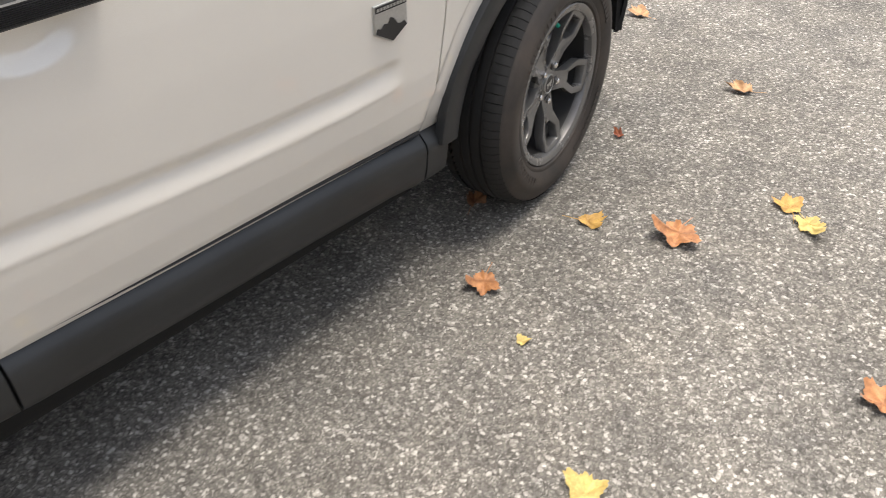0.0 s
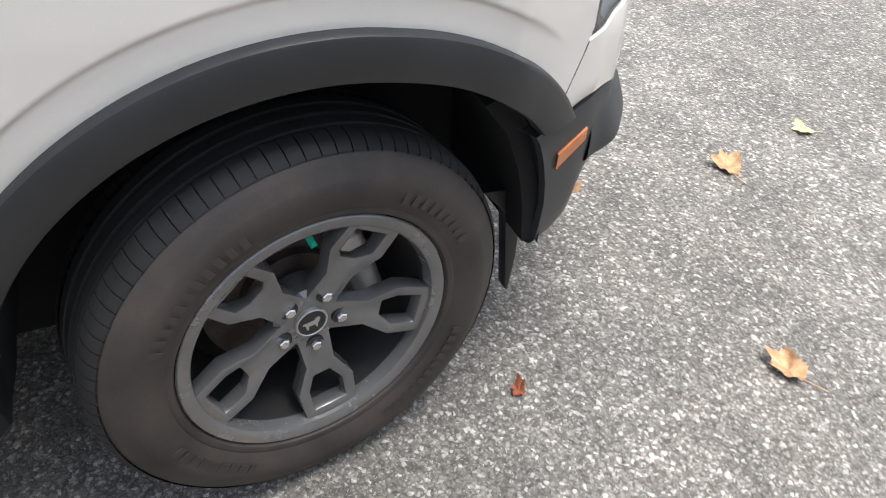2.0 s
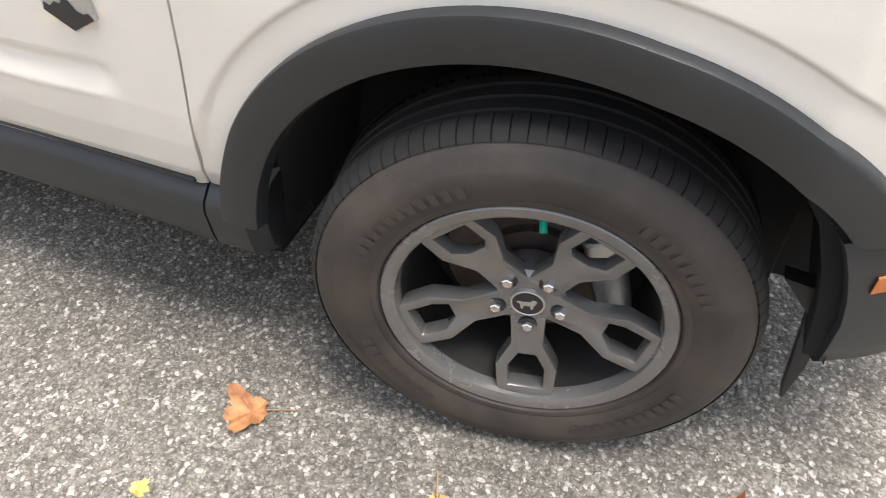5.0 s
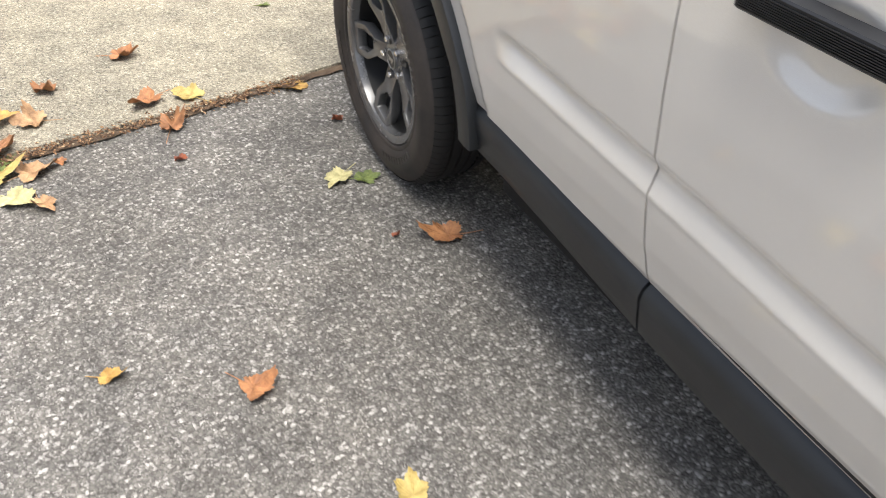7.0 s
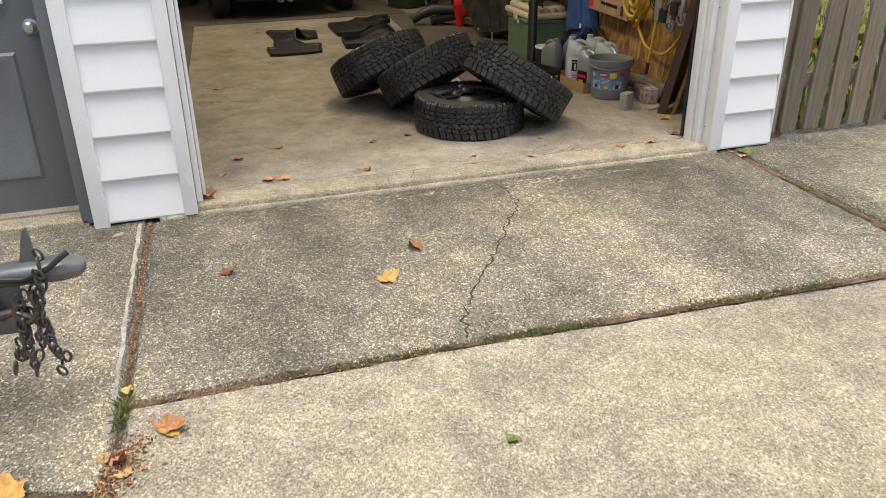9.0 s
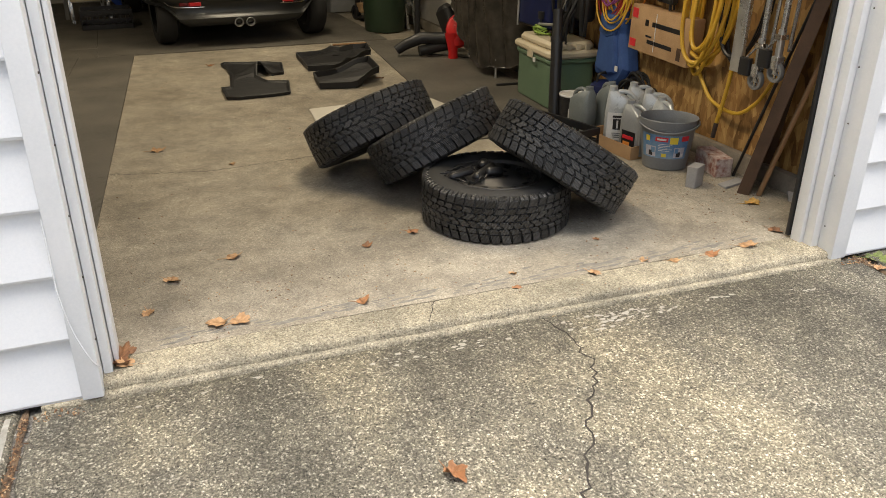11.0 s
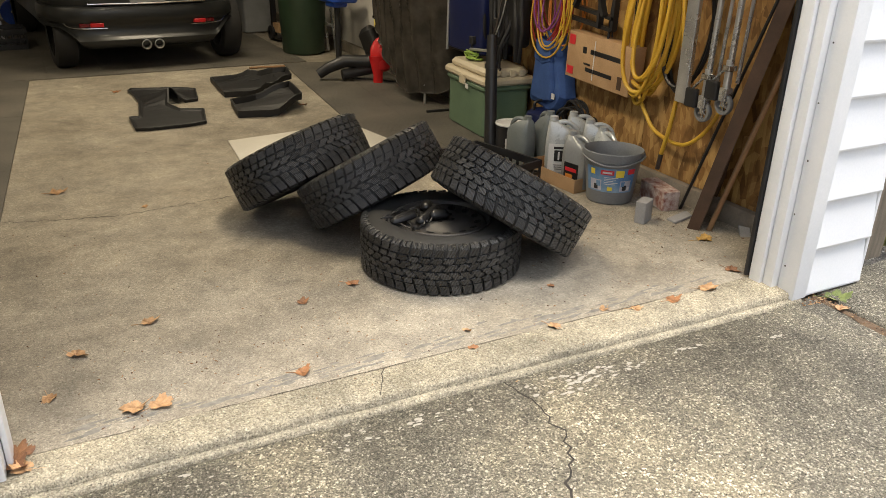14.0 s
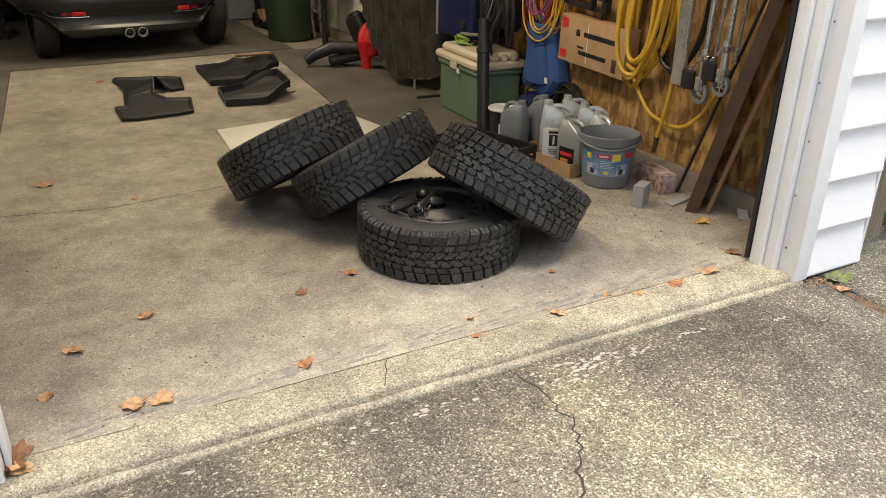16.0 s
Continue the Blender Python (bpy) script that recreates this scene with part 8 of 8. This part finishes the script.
# leaning lengths by the opening
bm_ = thing("steel_channel", "long brown painted channel leaning on the wall", "beam")
d = Vector((-3.575, -4.76, 2.1)) - Vector((-3.475, -5.235, ZF))
mm_ = Matrix.Translation((-3.475, -5.235, ZF + 0.012)) @ d.to_track_quat("Z", "X").to_matrix().to_4x4() @ pose(0, 0, 0, 0, 0, 22)
part("web", Mesh().box((0, 0, d.length / 2), (0.008, 0.27, d.length), mm_), M["brown_paint"], bm_)
part("flange", Mesh().box((-0.028, -0.133, d.length / 2), (0.05, 0.008, d.length), mm_), M["brown_paint"], bm_)
part("flange", Mesh().box((-0.028, 0.133, d.length / 2), (0.05, 0.008, d.length), mm_), M["brown_paint"], bm_)
tagged(finish("black_rod", Mesh().cyl((-3.52, -5.385, ZF), (-3.60, -4.86, 1.75), 0.008, n=10), M["black_plastic"]), "thin black rod leaning on the wall", "rod")
tagged(finish("wooden_pole", Mesh().cyl((-3.44, -5.10, ZF), (-3.60, -4.78, 1.5), 0.013, n=12), M["pale_wood"]), "wooden tool handle leaning at the opening", "pole")

# hanging plastic sheet over a shelf
pts = [(-3.55, -9.62), (-3.34, -9.32), (-3.24, -8.86), (-3.20, -8.40), (-3.22, -8.05), (-3.36, -7.80), (-3.60, -7.72)]
line = resample(pts, 70)
rows = []
for zf in np.linspace(0.0, 1.0, 26):
    row = []
    for k, (x, y) in enumerate(line):
        s_ = k / 69
        low_z = 0.62 - 0.48 * smooth(0.12, 0.72, s_) + 0.13 * smooth(0.76, 1.0, s_) + 0.018 * math.sin(k * 0.5)
        crease = 0.030 * abs(math.sin(k * 0.55 + 3.0 * zf)) + 0.022 * abs(math.sin(k * 0.23 - 4.5 * zf + 1))
        row.append((x + crease * (1.15 - 0.5 * zf) - 0.10 * (1 - zf) ** 2 * s_, y + 0.45 * (1 - zf) * (1 - s_) ** 2, low_z + (1.95 - low_z) * zf))
    rows.append(row)
cv_ = thing("plastic_cover", "dark translucent plastic cover hanging over shelving", "cover")
part("sheet", Mesh().grid(rows), M["tarp"], cv_, angle=28, thick=0.003)
part("hem", Mesh().tube([(x + 0.004, y, z) for x, y, z in rows[0]], 0.006, 6), M["tarp"], cv_, "rolled lower hem")
tagged(finish("thin_steel_pole", Mesh().cyl((-3.33, -7.66, 0.53), (-3.36, -7.70, 1.6), 0.009, n=10), M["silver"]), "thin steel pole standing on the shelf", "pole")

tagged(finish("shelf_pipe", Mesh().cyl((-3.30, -8.62, 0.30), (-3.30, -7.95, 0.215), 0.012, n=12).cyl((-3.30, -7.96, 0.215), (-3.30, -7.96, ZF), 0.010, n=10), M["silver"]), "bent metal pipe under the plastic cover", "pipe")

# red leaf blower with its black tube
lbw = thing("leaf_blower", "red and black leaf blower lying on the tiles", "leaf blower", pose(-3.335, -8.86, ZF + 0.010, 0, 0, 12) @ Matrix.Diagonal((0.9, 0.9, 0.9, 1)))
FACE = Vector((0.55, 0.80, 0.25)).to_track_quat("Z", "Y").to_matrix().to_4x4()
part("housing", Mesh().lathe([(0.0, -0.07), (0.085, -0.068), (0.12, -0.045), (0.132, 0.0), (0.12, 0.045), (0.085, 0.066), (0.05, 0.07), (0.045, 0.055), (0, 0.055)], 36, pose(0, 0, 0.26) @ FACE @ Matrix.Diagonal((0.95, 1.25, 1, 1))), M["red_plastic"], lbw, "glossy red fan housing")
part("nozzle", Mesh().tube([(0.05, -0.02, 0.24), (0.06, -0.01, 0.14), (0.06, 0.0, 0.06), (0.06, 0.0, 0.0)], [0.085, 0.058, 0.045, 0.048], 18), M["red_plastic"], lbw)
part("handle", Mesh().tube([(-0.06, 0.08, 0.14), (-0.14, 0.07, 0.22), (-0.15, 0.05, 0.36), (-0.09, 0.03, 0.45), (0.0, 0.01, 0.44), (0.05, 0.0, 0.36)], 0.022, 12), M["red_plastic"], lbw)
part("intake", Mesh().lathe([(0.0, 0.0), (0.05, 0.0), (0.055, 0.012), (0.04, 0.02), (0, 0.018)], 28, pose(0, 0, 0.26) @ FACE @ pose(0, 0, 0.062)), M["red_plastic"], lbw)
part("button", Mesh().rounded((-0.12, 0.06, 0.13), (0.07, 0.08, 0.06), 0.02), M["red_plastic"], lbw)
part("blower_tube", Mesh().tube([(0.48, -0.40, 0.052), (0.40, -0.36, 0.11), (0.27, -0.26, 0.18), (0.06, -0.16, 0.17), (0.0, -0.08, 0.19)], [0.047, 0.052, 0.06, 0.06, 0.062], 18), M["black_plastic"], lbw, "black blower tube")
part("blower_tube", Mesh().tube([(0.31, -0.24, 0.056), (0.16, -0.2, 0.08), (-0.06, -0.14, 0.11)], 0.05, 16), M["black_plastic"], lbw)
part("collection_bag", Mesh().rounded((0, 0, 0), (0.14, 0.24, 0.34), 0.06, pose(-0.12, -0.36, 0.30, 24, 10, 0), zr=.05), M["mat_black"], lbw, "black collection bag")
tagged(finish("thin_pole", Mesh().cyl((-3.12, -9.08, ZF + .018), (-3.46, -8.75, ZF + .018), 0.008, n=8), M["black_plastic"]), "thin black pole on the tiles", "pole")
tagged(finish("yellow_level", Mesh().box((-3.56, -9.55, 0.75), (0.03, 0.03, 1.3)), M["label_yellow"]), "yellow bar standing at the wall", "bar")

# green wheeled bin, ladder, tray and totes at the back
gb_ = thing("rubbish_bin", "dark green round rubbish bin with a lid", "bin", pose(-3.165, -10.56, ZF + 0.012))
part("bin_body", Mesh().lathe([(0, 0), (0.205, 0), (0.213, 0.012), (0.245, 0.60), (0.262, 0.605), (0.265, 0.65), (0.25, 0.65)], 44), M["bin_green"], gb_)
part("lid", Mesh().lathe([(0.27, 0.64), (0.275, 0.665), (0.25, 0.70), (0.1, 0.73), (0, 0.735)], 40), M["bin_green"], gb_)
part("handle", Mesh().tube([(0.18, 0.17, 0.58), (0.22, 0.20, 0.58), (0.20, 0.24, 0.58), (0.15, 0.22, 0.58)], 0.012, 8), M["black_plastic"], gb_)
la = thing("ladder", "aluminium ladder standing against the wall", "ladder", pose(-3.42, -10.40, ZF + 0.012, 0, 6, 0))
for y in (0, 0.30):
    part("rail", Mesh().box((0, y - .15, 1.0), (0.025, 0.07, 2.0)), M["aluminium"], la, bevel=0.003)
for k in range(6):
    part("rung", Mesh().cyl((0, -.15, 0.28 + .29 * k), (0, .15, 0.28 + .29 * k), 0.016, n=10), M["aluminium"], la)
o = tagged(finish("blue_tray", Mesh().rounded((0, 0, 0), (0.26, 0.40, 0.09), 0.05).rounded((0.02, 0.02, -0.06), (0.16, 0.2, 0.06), 0.04), M["blue_plastic"]), "bright blue plastic tray by the ladder", "tray")
o.matrix_world = pose(-3.36, -10.05, 0.66, 0, 0, 10)
tagged(finish("tray_post", Mesh().cyl((-3.36, -10.05, ZF), (-3.36, -10.05, 0.58), 0.03, n=12), M["black_plastic"]), "black post under the blue tray", "post")
tg = thing("grey_tote", "grey plastic tote on the back floor", "storage bin", pose(-3.05, -12.25, ZF + 0.012, 0, 0, 8))
part("tote_body", Mesh().rounded((0, 0, 0.19), (0.34, 0.46, 0.38), 0.03), M["tote_grey"], tg)
part("lid", Mesh().rounded((0, 0, 0.395), (0.38, 0.50, 0.03), 0.03), M["tote_grey"], tg)
ht = thing("hand_truck", "black folding hand truck with small wheels", "hand truck", pose(-3.12, -11.5, ZF + 0.012, 0, 0, 10))
part("upright", Mesh().box((0, 0, 0.5), (0.05, 0.05, 0.95)), M["black_plastic"], ht, bevel=.005)
part("upright", Mesh().box((-0.16, 0, 0.5), (0.03, 0.03, 0.95)), M["black_plastic"], ht, bevel=.005)
part("toe_plate", Mesh().box((-0.08, 0.14, 0.03), (0.28, 0.2, 0.015)), M["black_plastic"], ht)
for x in (0.05, -0.22):
    part("wheel", Mesh().lathe([(0.02, -.02), (0.06, -.02), (0.075, -.012), (0.075, .012), (0.06, .02), (0.02, .02)], 24, pose(x, 0.03, 0.076, 0, 90, 0)), M["black_plastic"], ht)
part("carton", Mesh().rounded((-0.05, 0.10, 0.13), (0.16, 0.14, 0.10), 0.01), M["cardboard"], ht)
stl = thing("step_ladder", "white folding step ladder at the back", "ladder", pose(-0.16, -12.35, ZF + 0.012, 0, 0, 12))
for x, y, t in ((-.2, .2, -8), (.2, .2, -8), (-.2, -.2, 8), (.2, -.2, 8)):
    part("leg", Mesh().box((0, 0, 0.5), (0.035, 0.03, 1.0), pose(x, y, 0, -t, 0, 0)), M["aluminium"], stl)
for k in range(3):
    part("step", Mesh().box((0, 0.17 - .045 * k, 0.25 + .27 * k), (0.40, 0.09, 0.03)), M["beige_plastic"], stl, bevel=.004)
o = tagged(finish("blue_reel", Mesh().lathe([(0.03, -.08), (0.14, -.08), (0.14, -.06), (0.09, -.05), (0.09, .05), (0.14, .06), (0.14, .08), (0.03, .08)], 30, pose(0, 0, 0.14, 90, 0, 0)), M["blue_plastic"]), "blue plastic reel on the back floor", "reel")
o.matrix_world = pose(-0.52, -13.6, ZF + 0.012)
o = tagged(finish("blue_tub", Mesh().rounded((0, 0, 0.24), (0.6, 0.4, 0.48), 0.05), M["dark_blue"]), "dark blue tub against the back wall", "bin")
o.matrix_world = pose(-1.05, -13.85, ZF + 0.012)

# ---- small dark hatchback parked deep in the garage ----
plain("fog_red", (0.38, 0.010, 0.012), (0.46, 0.014, 0.016), 0.3)
plain("fog_dim", (0.09, 0.008, 0.009), (0.12, 0.010, 0.012), 0.25)
mini = thing("parked_hatchback", "small dark grey hatchback with twin exhausts, parked in the garage", "car", pose(-1.63, -10.12, ZF + 0.042, 0, 0, 5.5))
plan = [(-0.80, -0.62), (-0.805, -0.40), (-0.79, -0.22), (-0.72, -0.09), (-0.60, -0.03), (-0.40, 0.0), (0.40, 0.0), (0.60, -0.03), (0.72, -0.09), (0.79, -0.22), (0.805, -0.40), (0.80, -0.62)]
pl = resample(plan, 60)
def band(name, prof, material, label="", angle=40, seg=None):
    rows = []
    for i, (x, y) in enumerate(pl):
        if seg and not (seg[0] <= x <= seg[1]):
            continue
        a, b = pl[max(0, i - 1)], pl[min(len(pl) - 1, i + 1)]
        tx, ty = b[0] - a[0], b[1] - a[1]
        L = math.hypot(tx, ty)
        nx, ny = -ty / L, tx / L
        up = 0.19 * smooth(0.50, 0.74, abs(x)) if name == "rear_bumper" else 0.0
        rows.append([(x + nx * dd, y + ny * dd, max(z, 0.165 + up + (z - 0.165) * 0.25) if up else z) for dd, z in prof])
    return part(name, Mesh().grid(rows), material, mini, label, angle=angle)
band("rear_bumper", [(-0.10, 0.165), (-0.02, 0.17), (0.015, 0.19), (0.03, 0.215), (0.032, 0.245), (0.012, 0.262), (-0.004, 0.285), (-0.004, 0.36), (0.004, 0.385), (0.022, 0.40), (0.03, 0.43), (0.03, 0.49), (0.016, 0.525), (-0.03, 0.535)], M["mini_paint"], "dark grey painted rear bumper")
band("tail_body", [(-0.02, 0.53), (-0.012, 0.56), (-0.012, 0.62), (-0.03, 0.74), (-0.06, 0.88)], M["mini_paint"], "dark grey painted body")
part("trunk_lid", Mesh().rounded((0, 0.012, 0.66), (0.98, 0.03, 0.24), 0.012), M["mini_paint"], mini, bevel=0.006)
part("number_plate", Mesh().box((0, 0.030, 0.63), (0.30, 0.006, 0.15)), M["tote_grey"], mini, "plain grey plate")
part("chrome_strip", Mesh().tube([(-0.50, 0.03, 0.552), (0, 0.036, 0.545), (0.50, 0.03, 0.552)], 0.006, 8), M["chrome"], mini, "thin chrome strip")
for sx in (-1, 1):
    for x, w, mm, lab in ((0.44, 0.11, "fog_red", "red fog light"), (0.53, 0.10, "fog_dim", "dim red light segment")):
        part("fog_light", Mesh().rounded((sx * x, 0.004 - 0.03 * (x > .5), 0.375), (w, 0.04, 0.032), 0.012, None), M[mm], mini, lab)
    part("light_trim", Mesh().tube([(sx * 0.36, 0.012, 0.348), (sx * 0.55, 0.0, 0.350), (sx * 0.66, -0.05, 0.365), (sx * 0.71, -0.09, 0.42)], 0.005, 8), M["chrome"], mini, "chrome light trim")
    part("exhaust", Mesh().lathe([(0.040, -0.2), (0.040, 0.0), (0.043, 0.006), (0.038, 0.008), (0.033, 0.0), (0.033, -0.1), (0, -0.1)], 26, pose(sx * 0.055, 0.035, 0.195, -90, 0, 0)), M["silver"], mini, "chrome exhaust tip")
    ty = part("tyre", Mesh().lathe([(0.20, -.09), (0.27, -.095), (0.296, -.08), (0.305, -.05), (0.307, 0), (0.305, .05), (0.296, .08), (0.27, .095), (0.20, .09)], 48, pose(sx * 0.735 - 0.06, -0.44, 0.275, 0, 90, 0)), M["tyre"], mini)
    part("tyre", Mesh().lathe([(0.20, -.09), (0.27, -.095), (0.296, -.08), (0.305, -.05), (0.307, 0), (0.305, .05), (0.296, .08), (0.27, .095), (0.20, .09)], 48, pose(sx * 0.725, -2.89, 0.275, 0, 90, 0)), M["tyre"], mini)
me = Mesh()
for y0, y1, z0, z1, w in ((-0.70, -3.55, 0.30, 0.86, 0.80),):
    me.rounded((0, (y0 + y1) / 2, (z0 + z1) / 2), (2 * w, abs(y1 - y0), z1 - z0), 0.12)
part("body", me, M["mini_paint"], mini)
part("cabin", Mesh().rounded((0, -1.35, 1.12), (1.36, 2.3, 0.55), 0.2, zr=0.1), M["dark_glass"], mini, "dark cabin glass")
part("roof", Mesh().rounded((0, -1.35, 1.40), (1.30, 2.2, 0.06), 0.2, zr=0.02), M["mini_paint"], mini)
part("underside", Mesh().box((0, -1.8, 0.27), (1.15, 3.4, 0.16)), M["liner"], mini)

# ---- trailer coupling by the side door ----
tr_ = thing("trailer_tongue", "grey steel trailer coupling with hanging safety chains", "trailer", pose(0.02, -3.05, 0.47, 0, 0, -4))
plain("galvanised", (0.115, 0.12, 0.125), (0.185, 0.19, 0.195), 0.46, metal=0.5)
rows = []
for x, w, z0, z1 in ((-0.13, 0.012, -0.01, 0.012), (-0.115, 0.035, -0.022, 0.026), (-0.07, 0.048, -0.028, 0.034), (0.02, 0.048, -0.028, 0.034), (0.10, 0.042, -0.03, 0.026), (0.30, 0.042, -0.03, 0.022)):
    rows.append([(x, w * math.copysign(abs(math.cos(a)) ** .5, math.cos(a)), (z0 + z1) / 2 + (z1 - z0) / 2 * math.sin(a)) for a in np.linspace(0, 2 * math.pi, 17)])
me = Mesh().grid(rows)
me.add(rows[0][:-1] + rows[-1][:-1], [tuple(range(16)), tuple(range(31, 15, -1))])
part("coupler", me, M["galvanised"], tr_, "cast steel ball coupler", angle=50)
part("latch", Mesh().prism([(-.012, 0), (.035, 0), (.010, 0.095), (-.002, 0.105)], -0.006, 0.006, pose(0.0, 0, 0.03, 90, 0, 0) @ pose(0, 0, 0, 0, 0, 0)), M["galvanised"], tr_, "upright latch lever")
part("tongue", Mesh().box((0.95, 0, -0.06), (1.7, 0.09, 0.10)), M["galvanised"], tr_, "grey steel tongue beam", bevel=0.006)
part("tongue_plate", Mesh().box((0.12, 0.02, -0.10), (0.15, 0.012, 0.15)), M["galvanised"], tr_, bevel=0.003)
part("jack", Mesh().cyl((0.85, 0.09, -0.456), (0.85, 0.09, 0.25), 0.028, n=14), M["galvanised"], tr_)
part("wiring", Mesh().tube([(0.40, 0.05, 0.0), (0.28, 0.055, 0.015), (0.235, 0.055, 0.075), (0.195, 0.055, 0.07), (0.185, 0.055, 0.022), (0.10, 0.058, 0.012), (0.02, 0.060, 0.004), (-0.05, 0.058, 0.030), (-0.085, 0.045, 0.055), (-0.10, 0.035, 0.062)], 0.0085, 8), M["black_plastic"], tr_, "black wiring lead")
plain("chain_steel", (0.05, 0.05, 0.05), (0.14, 0.137, 0.132), 0.35, metal=0.6)
part("hook", Mesh().tube([(0.01, 0.06, -0.03), (0.0, 0.07, -0.09), (0.03, 0.07, -0.12), (0.055, 0.07, -0.09), (0.05, 0.07, -0.06)], 0.010, 10), M["steel_dark"], tr_, "safety hook")
link = None
rnd = random.Random(77)
for cx, n, sw, z0 in ((-0.035, 5, 0.02, 0.075), (-0.02, 9, 0.035, -0.02), (0.0, 11, -0.02, -0.03), (0.025, 8, 0.03, -0.04), (0.045, 10, 0.0, -0.05), (0.02, 7, -0.05, -0.10), (0.05, 6, 0.04, -0.13)):
    for k in range(n):
        q = pose(cx + sw * k / n * 1.3 + rnd.uniform(-.004, .004), 0.062 + rnd.uniform(-.012, .014), z0 - 0.026 * k, rnd.uniform(-18, 18), rnd.uniform(-18, 18), 90 * (k % 2) + rnd.uniform(-25, 25))
        if link is None:
            link = part("chain_link", Mesh().tube([(0.0105 * math.cos(a), 0, 0.0185 * math.sin(a)) for a in np.linspace(0, 2 * math.pi, 13)[:-1]], 0.0042, 6, closed=True), M["chain_steel"], tr_, "steel chain link")
            link.matrix_basis = q
        else:
            same_mesh(link, tr_, q)
part("hook_bar", Mesh().tube([(0.10, 0.055, -0.10), (0.06, 0.065, -0.085), (0.02, 0.07, -0.11), (-0.01, 0.07, -0.14)], [0.016, 0.011, 0.009, 0.007], 10), M["steel_dark"], tr_, "heavy dark safety hook")
part("brake_cable", Mesh().tube([(0.30, 0.05, 0.02), (0.22, 0.062, 0.09), (0.14, 0.064, 0.085), (0.11, 0.062, 0.03), (0.13, 0.064, -0.02)], 0.0075, 8), M["black_plastic"], tr_, "black looped cable")
part("hinge_bolt", Mesh().cyl((0.16, 0.040, -0.005), (0.16, 0.056, -0.005), 0.013, n=6), M["galvanised"], tr_)
part("hinge_bolt", Mesh().cyl((0.21, 0.040, -0.008), (0.21, 0.056, -0.008), 0.013, n=6), M["galvanised"], tr_)
part("stand", Mesh().box((1.6, 0, -0.28), (0.10, 0.10, 0.37)), M["galvanised"], tr_)
